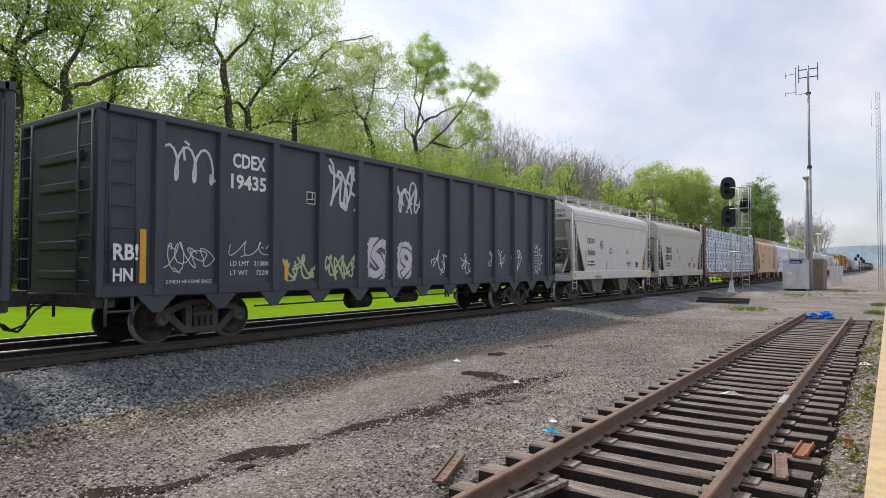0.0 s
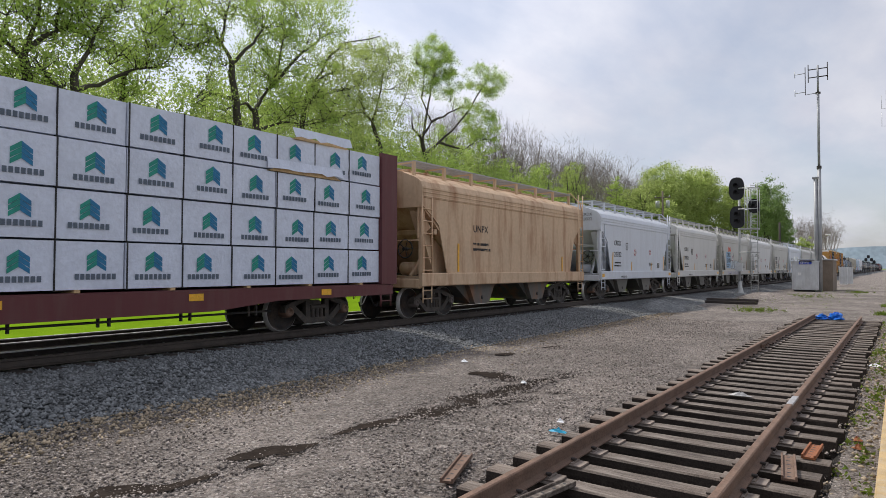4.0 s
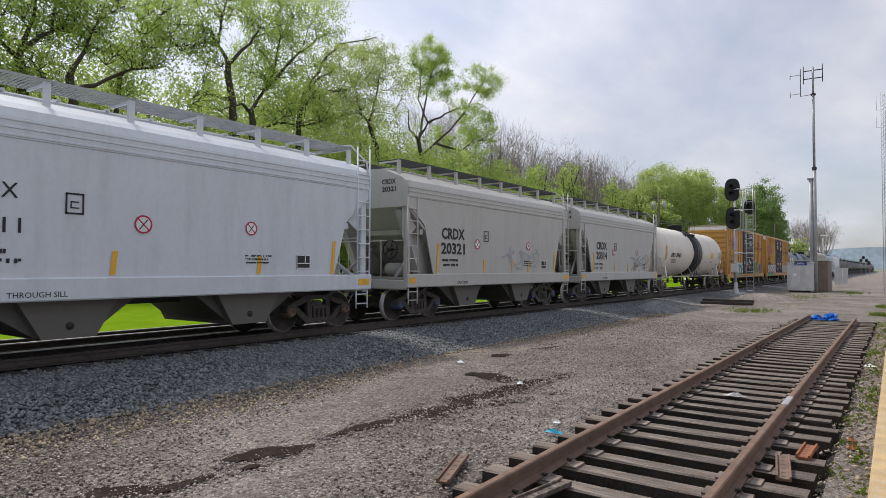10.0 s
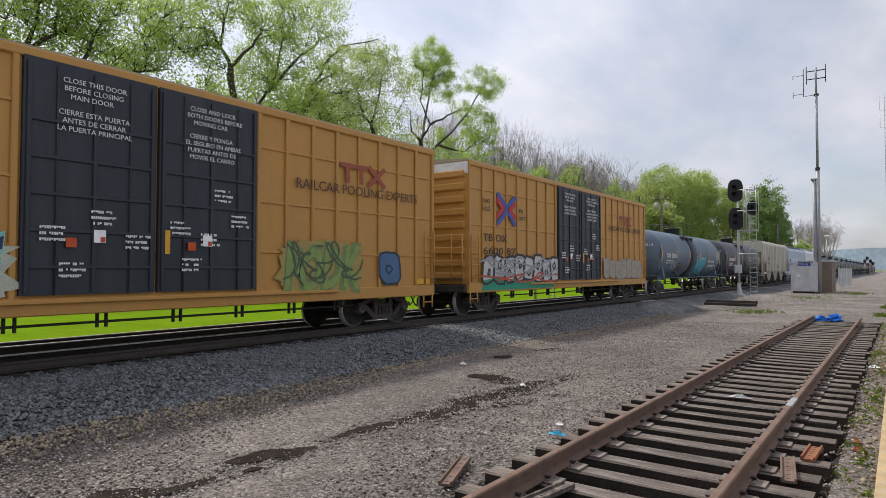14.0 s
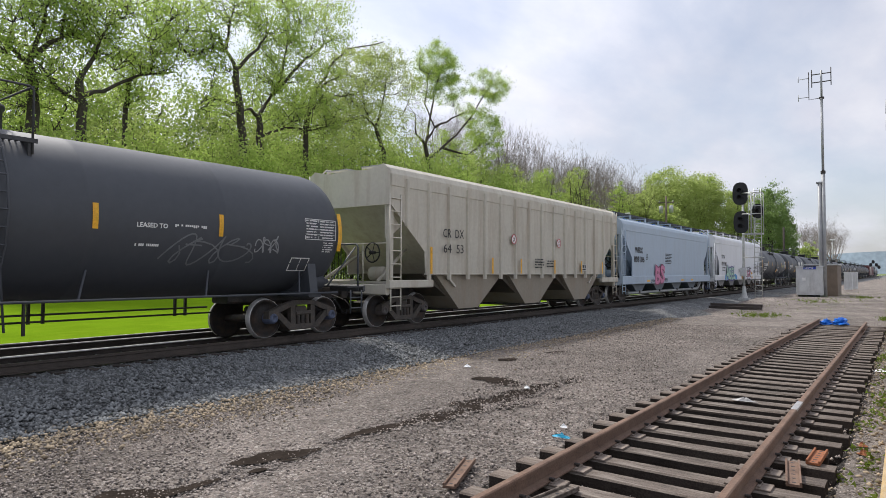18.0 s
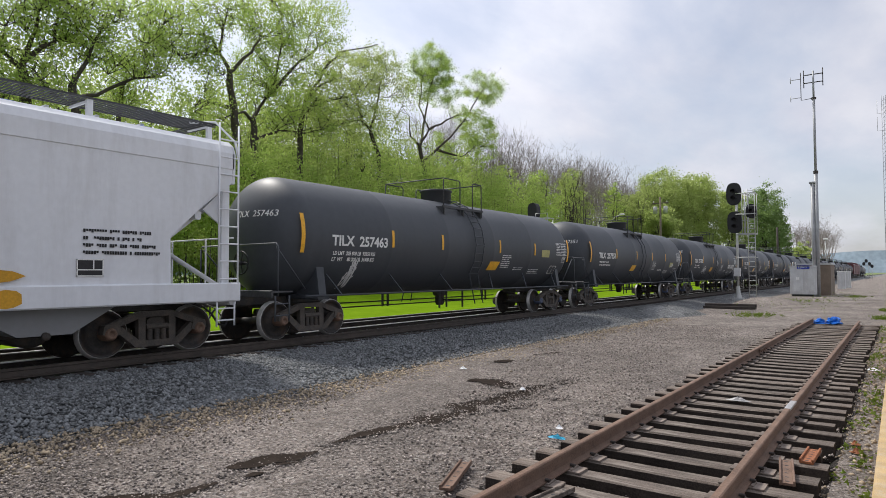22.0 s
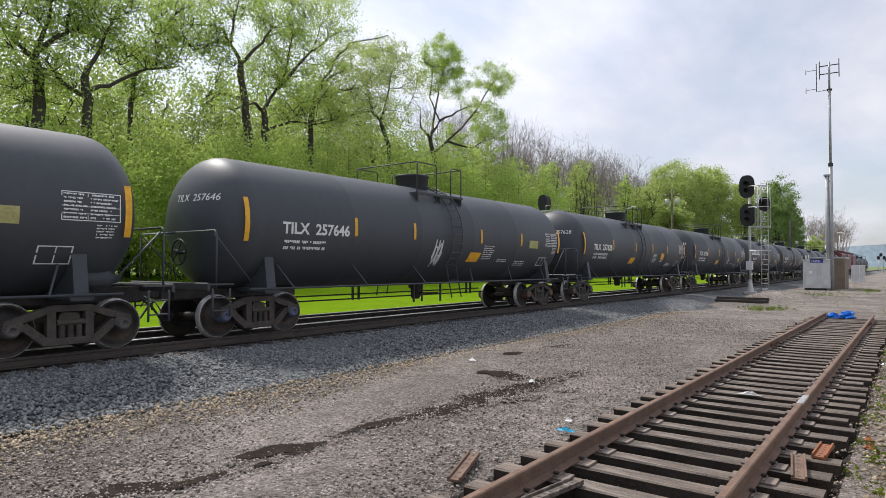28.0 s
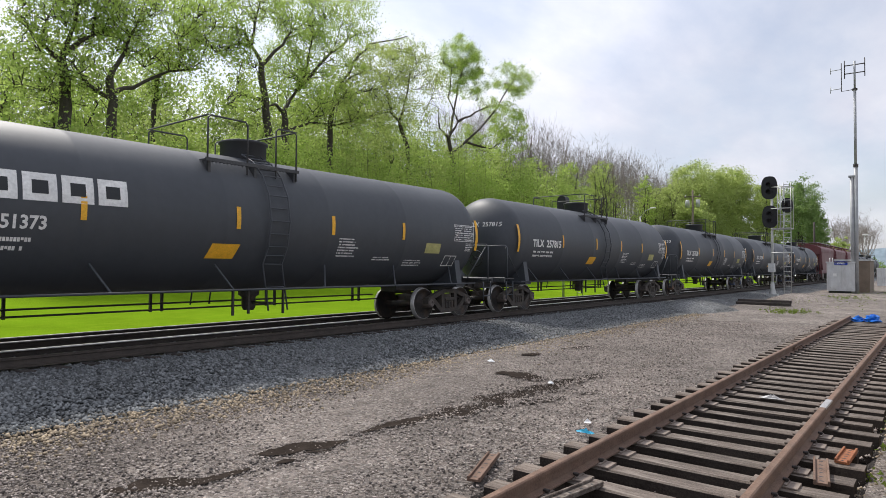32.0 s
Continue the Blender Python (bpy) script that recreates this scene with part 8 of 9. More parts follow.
def leaf_mesh(name, clumps, size, material, seed):
    """Many small bent leaves scattered in clumps (x, y, z, radius, count)."""
    rs = np.random.RandomState(seed)
    cen = np.concatenate([np.array(c[:3])[None] + rs.normal(0, 1, (int(c[4]), 3)) * c[3] * np.array([0.55, 0.55, 0.45]) for c in clumps])
    n = len(cen)
    a = rs.normal(0, 1, (n, 3))
    a /= np.linalg.norm(a, axis=1)[:, None]
    b = np.cross(a, rs.normal(0, 1, (n, 3)))
    b /= np.linalg.norm(b, axis=1)[:, None] + 1e-9
    s = (size * rs.uniform(0.55, 1.35, n))[:, None]
    v = np.stack([cen - a * s * 0.8, cen + (a * 0.55 + b * 0.74) * s, cen + (a * 0.55 - b * 0.74) * s], 1).reshape(-1, 3)
    me = bpy.data.meshes.new(name)
    me.vertices.add(3 * n)
    me.vertices.foreach_set("co", v.ravel())
    me.loops.add(3 * n)
    me.loops.foreach_set("vertex_index", np.arange(3 * n))
    me.polygons.add(n)
    me.polygons.foreach_set("loop_start", 3 * np.arange(n))
    me.update(calc_edges=True)
    me.materials.append(material)
    return me


def twig_mesh(name, clumps, length, material, seed):
    """Fine rising twigs, each a narrow blade, in clumps (x, y, z, radius, count)."""
    rs = np.random.RandomState(seed)
    cen = np.concatenate([np.array(c[:3])[None] + rs.normal(0, 1, (int(c[4]), 3)) * c[3] for c in clumps])
    n = len(cen)
    a = rs.normal(0, 1, (n, 3)) * np.array([0.45, 0.45, 0.3]) + np.array([0, 0, 0.85])
    a /= np.linalg.norm(a, axis=1)[:, None]
    b = np.cross(a, rs.normal(0, 1, (n, 3)))
    b /= np.linalg.norm(b, axis=1)[:, None] + 1e-9
    s = (length * rs.uniform(0.4, 1.3, n))[:, None]
    w = (0.011 + 0.014 * rs.rand(n))[:, None]
    v = np.stack([cen - b * w, cen + b * w, cen + a * s], 1).reshape(-1, 3)
    me = bpy.data.meshes.new(name)
    me.vertices.add(3 * n)
    me.vertices.foreach_set("co", v.ravel())
    me.loops.add(3 * n)
    me.loops.foreach_set("vertex_index", np.arange(3 * n))
    me.polygons.add(n)
    me.polygons.foreach_set("loop_start", 3 * np.arange(n))
    me.update(calc_edges=True)
    me.materials.append(material)
    return me


def lobed(at, label, r, limbs, lobes, leaf, per, seed, tight=0.8, size=0.088, base=1.0, bark=BARK, twigs=True):
    """A tree of limbs, each a bent line of (y, z), and leafy lobes (y, z, width, height, clumps)."""
    rng = random.Random(seed)
    t = thing("tree", label, "tree", (at[0], at[1], base))
    b, nodes = Mesh(), []
    ground = Vector((0, 0, -0.4))
    for k, line in enumerate(limbs):
        pts = [ground] if k == 0 else []
        for j, (y, z) in enumerate(line):
            w = 0 if k == 0 else (0.5 if j else 0.1)
            pts.append(Vector((rng.uniform(-1.6, 1.6) * w, y, z)))
        if k:
            pts[0] = min([ground] + nodes, key=lambda q: (q - pts[0]).length)
        smooth = []
        for j in range(len(pts) - 1):
            for m in range(3):
                f = m / 3
                q = pts[j].lerp(pts[j + 1], f)
                wob = 0.10 if (j or m) else 0.0
                smooth.append(q + Vector((rng.uniform(-wob, wob), rng.uniform(-wob, wob), rng.uniform(-wob, wob))))
        smooth.append(pts[-1])
        r0, r1 = (r, r * 0.62) if k == 0 else (r * 0.48, 0.045)
        b.tube(smooth, [(r0 + (r1 - r0) * (j / (len(smooth) - 1)) ** 0.8) * (1.25 if k == 0 and j == 0 else 1) for j in range(len(smooth))], 8 if k == 0 else 6, False)
        nodes += smooth[1:]
    cl, tw = [], []
    for y, z, w, h, n in lobes:
        for k in range(n):
            while True:
                d = Vector((rng.uniform(-1, 1), rng.uniform(-1, 1), rng.uniform(-1, 1)))
                if 0.05 < d.length < 1:
                    break
            d *= d.length ** -0.3
            p = Vector((d.x * 0.85 * w, y + d.y * w, z + d.z * h))
            cl.append((p.x, p.y, p.z, tight * rng.uniform(0.55, 1.25), per * rng.uniform(0.35, 1.65)))
            near = min(nodes, key=lambda q: (q - p).length + (1.5 if q.z > p.z else 0))
            if k % 3 == 0 or (near - p).length < 1.8:
                mid = near.lerp(p, 0.55) + Vector((rng.uniform(-0.3, 0.3), rng.uniform(-0.3, 0.3), rng.uniform(-0.1, 0.35)))
                b.tube([near, mid, p], [0.035, 0.022, 0.010], 3, False)
                if rng.random() < 0.5:
                    nodes.append(mid)
            tw.append((p.x, p.y, p.z - 0.3, 0.5, 2))
    part("trunk", b, bark, t, "dark bark trunk and limbs")
    if twigs:
        tagged(part("twigwork", twig_mesh("twigwork", tw, 0.8, bark, seed + 500), None, t), kind="stuff")
    if leaf:
        part("crown", leaf_mesh("crown", cl, size, leaf, seed), None, t, "spring-green leaves")
    return t


def round_tree(at, seed, label, height, rad, leaf, per, size, clumps=90, bark=BARK, base=0.1, squat=0.42):
    """A full rounded crown of overlapping lobes on a short trunk."""
    rng = random.Random(seed)
    lobes, limbs = [], [[(0, height * 0.25), (0, height * 0.5)]]
    for k in range(9):
        a = k * 2.4
        y = rad * 0.62 * math.cos(a) * rng.uniform(0.6, 1.1)
        z = height * (0.30 + 0.50 * (k / 8)) if k else height * 0.5
        w = rad * rng.uniform(0.42, 0.62) * (1.0 if k < 7 else 0.8)
        lobes.append((y * (1.0 if k < 6 else 0.55), z, w, min(w, height * squat * 0.55), clumps // 9))
        limbs.append([(0, height * rng.uniform(0.22, 0.42)), (y * 0.6, z * 0.8), (y, z)])
    return lobed(at, label, rad * 0.05, limbs, lobes, leaf, per, seed, tight=rad * 0.13, size=size, base=base, bark=bark)


def bare_tree(at, seed, label, height, spread, bark=BARK_GREY, base=0.8, n=260):
    """A leafless tree: rising limbs and a haze of twigs."""
    rng = random.Random(seed)
    t = thing("tree", label, "tree", (at[0], at[1], base))
    b, tw = Mesh(), []
    lean = rng.uniform(-0.6, 0.6)
    h0 = height * rng.uniform(0.3, 0.45)
    b.tube([(0, 0, -0.4), (lean * 0.3, lean * 0.4, h0 * 0.6), (lean * 0.5, lean, h0)], [height * 0.016, height * 0.012, height * 0.010], 6, False)
    for k in range(8):
        a = k * 2.4 + rng.uniform(-0.5, 0.5)
        s = spread * rng.uniform(0.35, 1.0)
        top = height * rng.uniform(0.78, 1.0) - 0.25 * s
        p0 = Vector((lean * 0.4, lean * 0.8, h0 * rng.uniform(0.6, 1.0)))
        p3 = Vector((s * math.cos(a), s * math.sin(a), top))
        p1 = p0.lerp(p3, 0.33) + Vector((0.16 * p3.x, 0.16 * p3.y, -0.02 * height))
        p2 = p0.lerp(p3, 0.68) + Vector((rng.uniform(-0.3, 0.3), rng.uniform(-0.3, 0.3), 0))
        b.tube([p0, p1, p2, p3], [height * 0.0055, height * 0.004, height * 0.0025, 0.012], 4, False)
        for j in range(7):
            f = rng.uniform(0.25, 0.95)
            q = p1.lerp(p3, f)
            e = q + Vector((rng.gauss(0, 1), rng.gauss(0, 1), rng.uniform(0.6, 2.2))) * (height * 0.055)
            b.tube([q, q.lerp(e, 0.5) + Vector((0, 0, -0.1)), e], [0.028, 0.02, 0.010], 3, False)
            tw.append((e.x, e.y, e.z - 0.4, height * 0.022, n / 56))
            tw.append((q.x, q.y, q.z, height * 0.02, n / 70))
    part("trunk", b, bark, t, "grey bark trunk and limbs")
    tagged(part("twigwork", twig_mesh("twigwork", tw, height * 0.075, bark, seed), None, t), kind="stuff")
    return t


def build_trees():
    R = random.Random(77)
    lobed((-38.0, 14.2), "tall tree in fresh green leaf with dark limbs", 0.42, [[(0.1, 9.9), (-0.1, 12.1)], [(-0.1, 12.1), (0.3, 13.9), (0.6, 16.0)], [(-0.1, 12.0), (-0.7, 12.9), (-1.6, 13.6)], [(-0.0, 12.4), (1.3, 14.0), (1.8, 16.4)]],
          [(-1.2, 14.2, 1.6, 2.1, 70), (1.2, 15.6, 2.1, 1.9, 80), (-0.2, 17.0, 2.6, 1.5, 60), (-1.9, 11.0, 1.6, 1.2, 40), (2.5, 14.0, 1.4, 1.3, 35)], LEAF, 46, 1)
    lobed((-37.0, 16.3), "tall green tree with one dark limb reaching sideways", 0.36, [[(0.1, 9.6), (-0.1, 11.6)], [(0.1, 10.7), (1.5, 11.6), (3.3, 12.8), (5.7, 13.7)], [(-0.1, 11.6), (0.7, 13.4), (1.4, 15.8)], [(-0.0, 10.5), (-1.1, 10.8), (-2.1, 11.9)]],
          [(2.1, 15.0, 2.4, 2.0, 80), (4.2, 13.9, 1.9, 0.9, 40), (1.1, 16.3, 2.7, 1.6, 60), (-1.5, 11.4, 1.4, 1.2, 40), (4.9, 16.6, 1.9, 1.8, 45)], LEAF, 46, 2)
    lobed((-41.0, 20.7), "slender dark-stemmed tree among the big ones", 0.20, [[(0.1, 11.0), (0.3, 12.9), (0.6, 14.1)]],
          [(0.8, 14.8, 1.4, 0.9, 30), (0.5, 13.0, 1.2, 1.1, 25)], LEAF, 60, 3)
    lobed((-39.0, 28.7), "forked tree with dark bare limbs under a green top", 0.36, [[(-0.2, 10.8), (-0.6, 13.2), (-0.9, 15.6)], [(-0.9, 15.6), (-1.5, 17.0), (-2.0, 18.4), (-1.2, 20.3)], [(-1.5, 16.9), (-2.7, 17.6), (-4.3, 17.7)], [(-1.5, 17.0), (-3.4, 16.5), (-4.9, 15.5)], [(-0.9, 15.6), (0.4, 17.5), (1.8, 19.1)], [(-0.6, 13.2), (-2.0, 13.5), (-3.6, 12.3)]],
          [(-4.3, 16.9, 2.4, 1.6, 60), (-1.2, 19.9, 2.2, 1.6, 50), (-5.2, 18.2, 2.6, 1.9, 60), (-3.0, 15.3, 1.6, 1.6, 22), (-2.5, 12.8, 1.9, 0.8, 22), (1.8, 19.6, 1.9, 1.7, 30)], LEAF, 65, 6)
    lobed((-40.0, 31.0), "spreading tree in green leaf beside the forked one", 0.36, [[(-0.1, 10.7), (-0.4, 13.0)], [(-0.4, 13.0), (0.9, 14.3), (1.2, 16.3), (2.6, 19.4)], [(1.0, 15.3), (4.4, 18.9), (6.9, 21.1)], [(-0.4, 12.8), (-1.7, 13.2), (-3.4, 12.4)], [(-0.2, 11.3), (2.6, 12.7), (5.0, 12.9)]],
          [(5.0, 21.5, 3.6, 2.4, 85), (1.4, 21.3, 2.9, 2.3, 60), (3.2, 17.7, 3.8, 2.1, 70), (-0.2, 16.8, 1.9, 2.2, 40), (1.5, 14.1, 2.9, 1.6, 50), (5.0, 14.3, 3.3, 1.7, 45), (7.5, 24.3, 2.1, 1.7, 20)], LEAF, 75, 7)
    lobed((-41.0, 36.2), "tree with a long dead limb above its leaves", 0.30, [[(0.1, 13.1), (0.7, 16.1)], [(0.7, 16.4), (3.2, 18.3), (4.6, 18.9)], [(0.7, 16.1), (2.3, 19.0), (5.1, 21.6), (10.2, 23.8)], [(0.5, 15.1), (4.1, 16.9), (7.0, 18.1)]],
          [(3.4, 17.2, 3.6, 2.0, 60), (6.2, 20.0, 3.5, 1.6, 45), (1.4, 14.3, 3.4, 2.2, 50), (5.5, 15.1, 3.5, 1.8, 40)], LEAF_YEL, 70, 8)
    lobed((-43.0, 49.0), "light tree with an airy green crown", 0.28, [[(-0.5, 13.3), (-1.8, 15.7)], [(-1.8, 15.7), (-3.7, 16.4), (-7.2, 15.1)], [(-1.8, 15.7), (-1.1, 19.0), (0.5, 21.7)], [(-2.9, 16.3), (-4.5, 18.2), (-4.2, 20.2)]],
          [(-0.6, 22.3, 3.0, 2.2, 55), (-3.6, 21.3, 2.9, 2.0, 40), (-3.7, 17.8, 3.8, 2.0, 45), (1.9, 19.6, 3.4, 2.4, 35), (3.3, 16.9, 3.0, 2.1, 22), (-6.1, 14.0, 3.1, 1.6, 25)], LEAF_YEL, 95, 9)
    lobed((-44.0, 57.6), "open tree with leaf tufts at the ends of bare limbs", 0.34, [[(-0.2, 13.1), (-0.9, 15.6)], [(-0.9, 15.6), (0.5, 17.8), (-0.2, 20.6), (-0.9, 23.7)], [(-0.8, 15.9), (-0.0, 19.0), (1.6, 22.3), (2.2, 26.2)], [(-0.2, 13.8), (3.3, 16.6), (8.8, 20.4), (11.2, 23.9), (12.6, 25.7)], [(0.5, 17.8), (3.9, 19.5), (6.9, 20.8)], [(-0.9, 15.6), (-2.3, 16.6), (-1.9, 19.0)], [(3.3, 13.6), (6.9, 15.5), (11.1, 17.9)]],
          [(0.4, 25.6, 2.6, 2.2, 50), (2.8, 25.0, 2.3, 2.3, 40), (-0.6, 22.2, 1.9, 1.4, 18), (3.9, 22.6, 2.2, 1.6, 24), (12.6, 25.7, 3.2, 1.7, 52), (14.4, 24.6, 1.4, 0.8, 10), (8.8, 21.5, 2.4, 0.7, 10), (11.1, 19.6, 3.2, 2.8, 70), (8.2, 16.6, 4.7, 1.8, 60), (3.3, 17.0, 1.8, 1.0, 6)], LEAF, 120, 10, 0.66)
    for k, y in enumerate((1.0, 8.0, 24.0)):
        round_tree((-46 - k, y), 20 + k, "tall leafy tree deep in the wood", 17.0, 5.5, LEAF, 34, 0.12, 110, base=1.0)
    for k, y in enumerate((33.0, 40.0, 47.0)):
        round_tree((-50, y), 26 + k, "yellow-green tree deep in the wood", 17.5, 4.5, LEAF_YEL, 45, 0.12, 90, base=1.0)
    for k in range(13):
        round_tree((-42.5 - R.uniform(0, 4), 8 + 4.0 * k + R.uniform(-1.2, 1.2)), 200 + k, "slim young tree among the undergrowth", R.uniform(12.5, 16.0) + (2 if 30 < 8 + 4 * k < 46 else 0), R.uniform(2.6, 3.6), LEAF if k % 3 else LEAF_YEL, 55, 0.10, 100, base=1.0)
    # yellow-green brushwood in front of the bare trees
    for k in range(20):
        y = 60 + 4.0 * k + R.uniform(-2, 2)
        x = -40 - R.uniform(0, 7)
        hh = R.uniform(15.0, 18.0) + (3.0 if k > 6 else 0)
        round_tree((x, y), 50 + k, "young tree in pale yellow-green leaf", hh, R.uniform(4.0, 5.4), LEAF if k % 4 == 1 else LEAF_YEL, 34, 0.15, 100, base=0.9)
    # bare trees behind
    for k in range(34):
        y = 70 + 2.55 * k + R.uniform(-1.5, 1.5)
        top = float(np.interp(y, [70, 80, 92, 104, 120, 132, 160], [25.0, 24.0, 24.0, 24.0, 25.5, 24.5, 24.0]))
        bare_tree((-47 - R.uniform(0, 6), y), 90 + k, "leafless grey tree at the wood's edge", top * R.uniform(0.86, 1.02), R.uniform(3.0, 5.0), n=520)
    bare_tree((-36.5, 84.0), 128, "bare leaning sapling before the brushwood", 15.0, 2.2, BARK, n=60)
    # round green trees down the line
    round_tree((-42, 137), 130, "broad round tree in pale yellow-green leaf", 23.5, 11.0, LEAF_YEL, 150, 0.19, 330)
    round_tree((-38, 158), 131, "broad round tree in pale yellow-green leaf", 27.5, 10.5, LEAF_YEL, 150, 0.19, 330)
    round_tree((-40, 147), 138, "broad round tree in pale yellow-green leaf", 27.0, 10.0, LEAF_YEL, 110, 0.19, 240)
    round_tree((-44, 126), 137, "broad tree in pale yellow-green leaf", 20.0, 8.0, LEAF_YEL, 90, 0.19, 200)
    round_tree((-37, 122), 132, "round yellow-green tree beside the line", 15.5, 7.0, LEAF_YEL, 120, 0.18, 220)
    round_tree((-33, 168), 133, "round green tree beside the line", 25.5, 8.0, LEAF_YEL, 100, 0.20, 220)
    round_tree((-28.0, 181), 134, "dense dark green tree beside the line", 25.5, 10.0, LEAF_DK, 110, 0.22, 250)
    round_tree((-26.5, 194), 135, "dense dark green tree beside the line", 19.5, 7.0, LEAF_DK, 90, 0.22, 160)
    round_tree((-22.0, 205), 136, "low yellow-green tree beside the line", 11.0, 5.5, LEAF_YEL, 60, 0.22, 110)
    for k in range(10):
        bare_tree((-22 - R.uniform(0, 5) + 0.03 * k, 215 + 12 * k), 150 + k, "leafless brown tree far down the line", R.uniform(16, 20) + 0.6 * k, 6.0, BARK_GREY, 0.0, 600)
    for k in range(5):
        bare_tree((-56 - R.uniform(0, 6), 185 + 9 * k), 170 + k, "leafless tree behind the round trees", R.uniform(29, 32), 4.5, BARK_GREY, 0.5, 200)


def build_thicket():
    """The undergrowth along the wood's edge."""
    rng = random.Random(61)
    b, cl, cl2 = Mesh(), [], []
    for k in range(640):
        y = rng.uniform(-8, 84)
        depth = rng.random() ** 0.8
        x = -36.0 - 12 * depth
        crest = float(np.interp(y, [-8, 10, 22, 30, 36, 44, 52, 62, 84], [12.5, 13.0, 14.5, 14.5, 17.5, 17.5, 18.0, 17.0, 15.0]))
        top = crest * (0.42 + 0.58 * depth) * rng.uniform(0.75, 1.08)
        b.tube([(x, y, 0.8), (x + rng.uniform(-0.4, 0.4), y + rng.uniform(-0.4, 0.4), top * 0.6), (x + rng.uniform(-0.7, 0.7), y + rng.uniform(-0.7, 0.7), top)], [0.04, 0.026, 0.010], 4, False)
        for j in range(8):
            z = 1.0 + (top - 1.0) * rng.uniform(0.08, 1.0) ** 0.8
            (cl if rng.random() < 0.62 else cl2).append((x + rng.gauss(0, 0.7), y + rng.gauss(0, 0.8), z, rng.uniform(0.6, 1.15), rng.uniform(50, 140)))
    for k in range(150):
        y, x = rng.uniform(84, 200), -31 - rng.uniform(0, 6)
        for j in range(3):
            cl2.append((x, y + rng.gauss(0, 1), rng.uniform(0.5, 6.0), rng.uniform(1.0, 1.7), rng.uniform(50, 90)))
    for k in range(620):
        y, x = rng.uniform(60, 150), -41 - rng.uniform(0, 7)
        top = (13.5 if y < 90 else 16.0) * rng.uniform(0.8, 1.1)
        cl2.append((x, y, 1.0 + (top - 1.0) * rng.random() ** 0.7, rng.uniform(1.0, 1.6), rng.uniform(35, 75)))
    # tall brush that screens the trunks
    for k in range(330):
        y = rng.uniform(3, 72)
        x = -33.8 - rng.uniform(0, 2.4)
        top = float(np.interp(y, [3, 14, 22, 30, 40, 55, 72], [8.5, 9.0, 10.0, 11.0, 12.2, 13.0, 13.0])) * rng.uniform(0.7, 1.1)
        if k % 5 == 0:
            b.tube([(x, y, 0.8), (x + rng.uniform(-0.4, 0.4), y + rng.uniform(-0.3, 0.3), top * 0.6), (x, y + rng.uniform(-0.5, 0.5), top)], [0.03, 0.022, 0.008], 4, False)
        for j in range(6):
            z = top * (0.45 + 0.55 * rng.random())
            (cl if rng.random() < 0.8 else cl2).append((x + rng.gauss(0, 0.5), y + rng.gauss(0, 1.1), z, rng.uniform(0.6, 1.2), rng.uniform(30, 95)))
    tagged(solid("undergrowth_stems", b, BARK, "thin brown stems of the undergrowth", "undergrowth"), kind="stuff")
    solid("undergrowth", leaf_mesh("undergrowth", cl, 0.105, LEAF, 62), None, "green leafy undergrowth at the wood's edge", "undergrowth", kind="stuff")
    solid("undergrowth", leaf_mesh("undergrowth", cl2, 0.11, LEAF_YEL, 63), None, "yellow-green leafy undergrowth at the wood's edge", "undergrowth", kind="stuff")
    # the wood's depth behind the stems, its shade put into the leaf colour
    back, back2 = [], []
    for k in range(8600):
        y = rng.uniform(-25, 100)
        crest = float(np.interp(y, [-25, 24, 28, 31, 34, 47, 54, 60, 67, 100], [18.5, 18.5, 17.0, 17.0, 20.0, 22.5, 21.0, 19.0, 17.5, 16.5]))
        z = crest * rng.uniform(0.03, 1.0) ** 0.85 * rng.uniform(0.9, 1.08)
        (back if rng.random() < 0.65 else back2).append((-49 - rng.uniform(0, 8), y, z, rng.uniform(0.7, 1.3), rng.uniform(20, 52)))
    solid("far_wood", leaf_mesh("far_wood", back, 0.16, LEAF_SHADED, 64), None, "green depth of the wood", "wood", kind="stuff")
    solid("far_wood", leaf_mesh("far_wood", back2, 0.16, LEAF_YEL, 67), None, "yellow-green depth of the wood", "wood", kind="stuff")
    far = []
    for k in range(500):
        y = rng.uniform(180, 900)
        far.append((-30 - rng.uniform(0, 25) - 0.02 * y, y, rng.uniform(0.5, 9), 3.0, 16))
    solid("far_wood", leaf_mesh("far_wood", far, 0.9, LEAF_DK, 65), None, "hazy woods far down the line", "wood", kind="stuff")
    # weeds by the platform
    wd = []
    for k in range(60):
        wd.append((rng.uniform(-0.55, -0.22), rng.uniform(4, 30), 0.03, 0.10, rng.uniform(6, 30)))
    for k in range(40):
        wd.append((rng.uniform(-7.5, -2.0), rng.uniform(34, 75), 0.02, 0.5, rng.uniform(10, 40)))
    for gx, gy, rad in ((-2.92, 62.7, 1.0), (-5.65, 52.8, 2.2), (-5.6, 33.3, 0.8), (-0.56, 33.7, 0.35), (-0.5, 41.0, 0.35)):
        for k in range(60):
            wd.append((gx + rng.gauss(0, 0.5) * rad, gy + rng.gauss(0, 0.9) * rad, 0.03, 0.12, rng.uniform(8, 30)))
    solid("weeds", leaf_mesh("weeds", wd, 0.035, WEED, 66), None, "low green weeds along the platform", "weeds", kind="stuff")


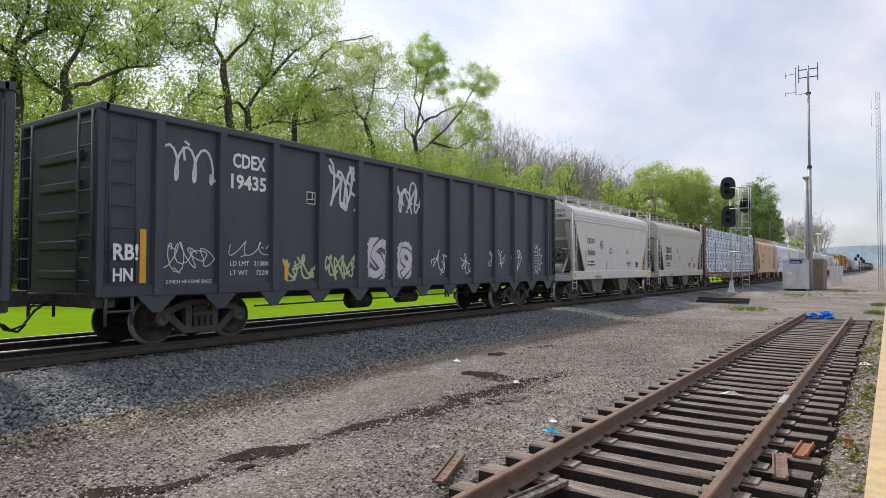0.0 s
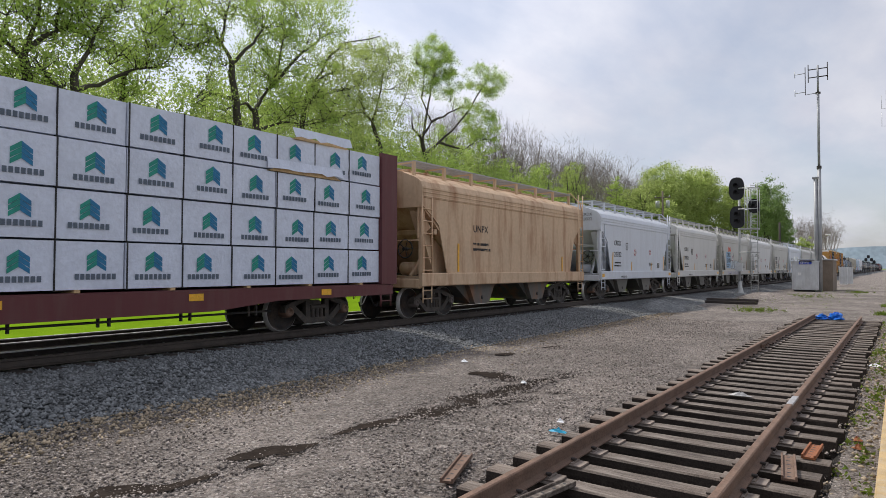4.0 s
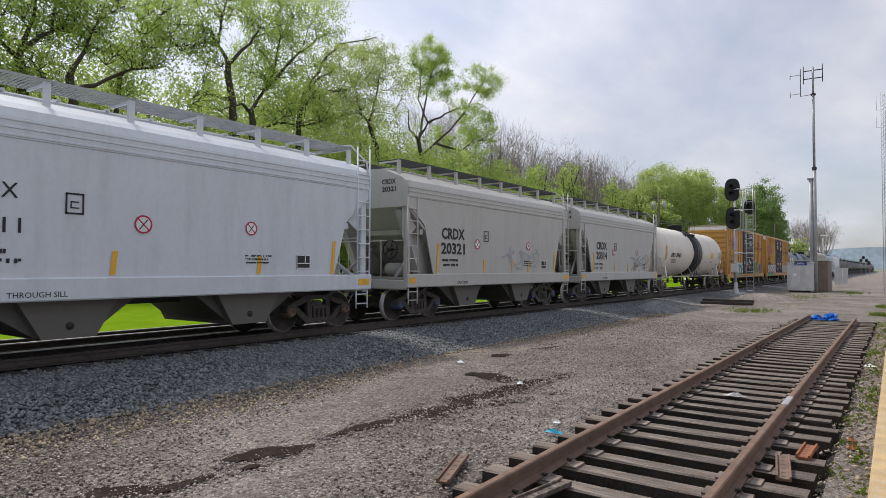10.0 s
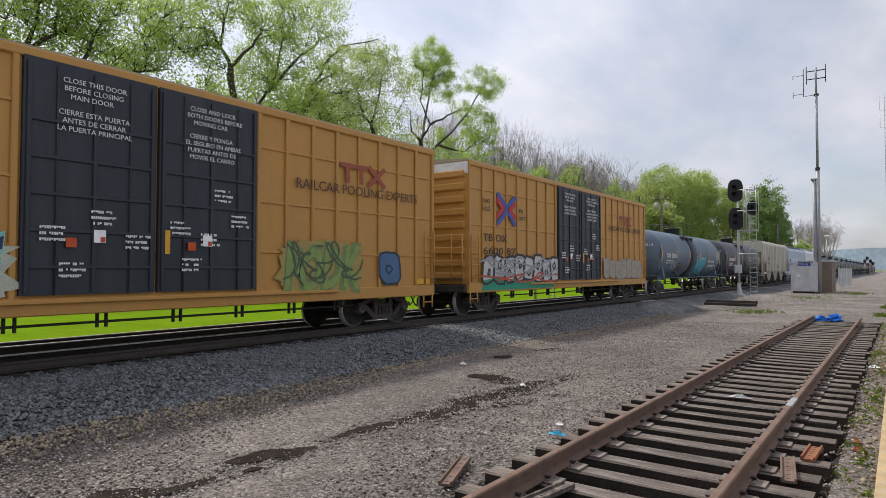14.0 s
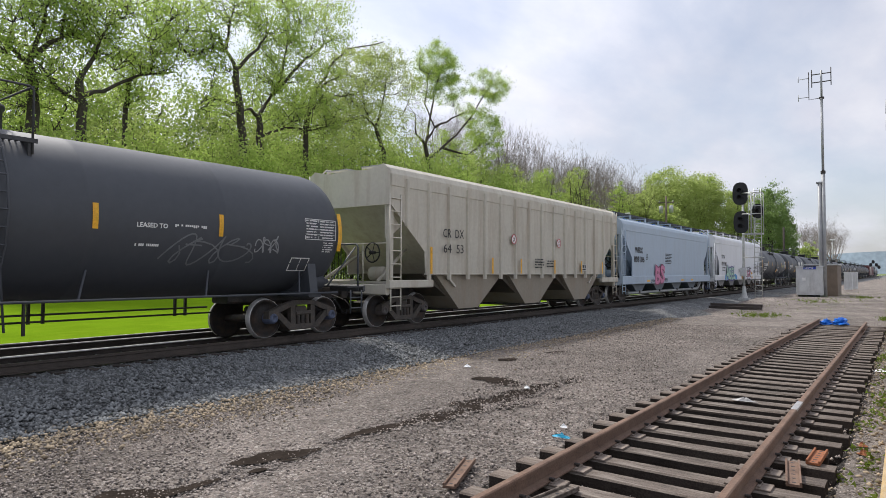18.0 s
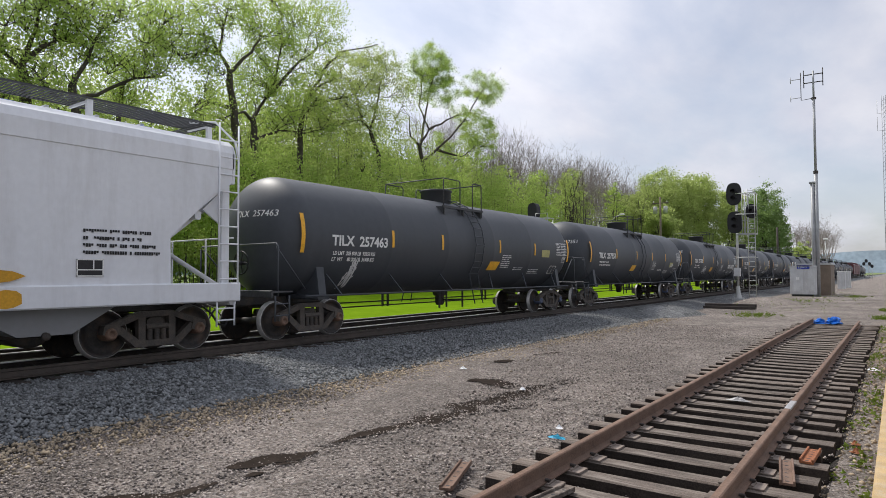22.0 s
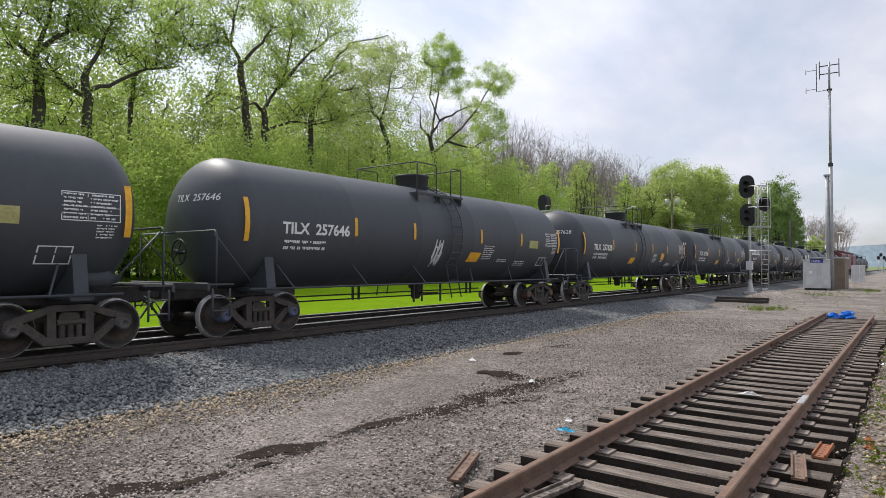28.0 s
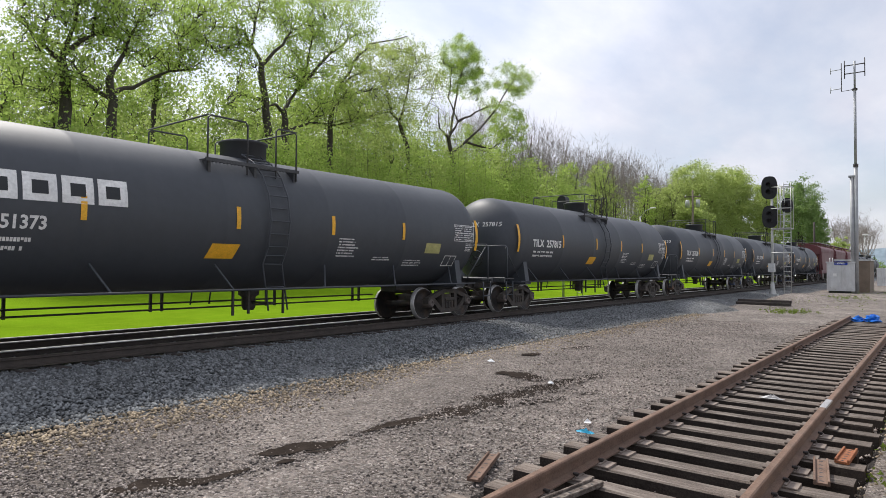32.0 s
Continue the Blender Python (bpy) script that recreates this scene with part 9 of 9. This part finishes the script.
def build_hills():
    b = Mesh()
    n = 60
    pts = []
    for k in range(n + 1):
        a = radians(-40 + 100 * k / n)
        rad = 3200
        z = 92 + 10 * math.sin(0.35 * k + 0.6) + 4 * math.sin(1.3 * k)
        x, y = -rad * math.sin(a), rad * math.cos(a)
        pts += [(x, y, -20), (x * 1.02, y * 1.02, max(20, z))]
    b.add(pts, [(2 * k, 2 * k + 2, 2 * k + 3, 2 * k + 1) for k in range(n)], True)
    solid("backdrop_hills", b, HILL, "hazy blue-green hills on the horizon", "hills", kind="structure")


def ballast_place(rs, n):
    y = 1.0 + 30 * rs.rand(n) ** 1.35
    x = -11.95 + 3.35 * rs.rand(n) ** 0.9
    z = np.interp(x, [-11.95, -11.25, -10.9, -10.3, -9.6, -9.0, -8.5, -8.1], [0.280, 0.282, 0.268, 0.23, 0.155, 0.07, 0.02, 0.0])
    return np.stack([x, y, z], 1)


def gravel_place(rs, n):
    y = 2.0 + 24 * rs.rand(n) ** 1.5
    x = -8.6 + 8.2 * rs.rand(n)
    keep = ~((x > -3.25) & (x < -0.62)) | (rs.rand(n) < 0.5)
    return np.stack([x, y, np.full(n, 0.004) + 0.012 * rs.rand(n)], 1)[keep]


def edge_place(rs, n):
    """Paler stones along the foot of the ballast, and beside the platform."""
    y = 1.0 + 28 * rs.rand(n) ** 1.3
    x = -8.5 + 0.55 * rs.normal(0, 1, n) - np.clip((y - 6) / 12, 0, 1) * 0.45
    side = rs.rand(n) < 0.07
    x[side] = -0.62 + 0.38 * rs.rand(side.sum())
    z = np.where(x < -8.5, 0.03, 0.015)
    return np.stack([x, y, z], 1)


def wet_place(rs, n):
    """Small stones that break the edges of the puddles."""
    e = np.array(WET_EDGE)[rs.randint(0, len(WET_EDGE), n)] + rs.normal(0, 0.05, (n, 2))
    return np.stack([e[:, 0], e[:, 1], np.full(n, 0.012)], 1)


build_trees()
build_thicket()
build_hills()
stone_field("ballast_stones", 38000, ballast_place, (0.020, 0.050), STONE, "loose blue-grey ballast stones", 71)
stone_field("gravel_stones", 57000, gravel_place, (0.007, 0.026), PEBBLE, "loose brown-grey gravel stones", 72)
stone_field("foot_stones", 12000, edge_place, (0.014, 0.042), TAN_STONE, "pale loose stones at the foot of the ballast", 73)
stone_field("puddle_stones", 5000, wet_place, (0.008, 0.022), PEBBLE, "small stones along the edges of the puddles", 74)


def motions():
    """The whole train rolls past at one steady pace; its wheelsets turn with it."""
    for car in CARS:
        q = car["q"]
        del car["q"]
        walk(car, [(t, pose(TRACK_X, q - SPEED * t, CAR_Z)) for t in (0, 8, 16, 24, 32)])
    turn = math.degrees(SPEED / FPS / WHEEL_R)
    first = WHEELSETS[0]
    walk(first, [(k / FPS, pose(0, 0, 0, (turn * k) % 360.0)) for k in range(32 * FPS + 1)])
    act, slot = first.animation_data.action, first.animation_data.action_slot
    for w in WHEELSETS[1:]:
        w.rotation_mode = "QUATERNION"
        w.animation_data_create()
        w.animation_data.action = act
        w.animation_data.action_slot = slot


motions()
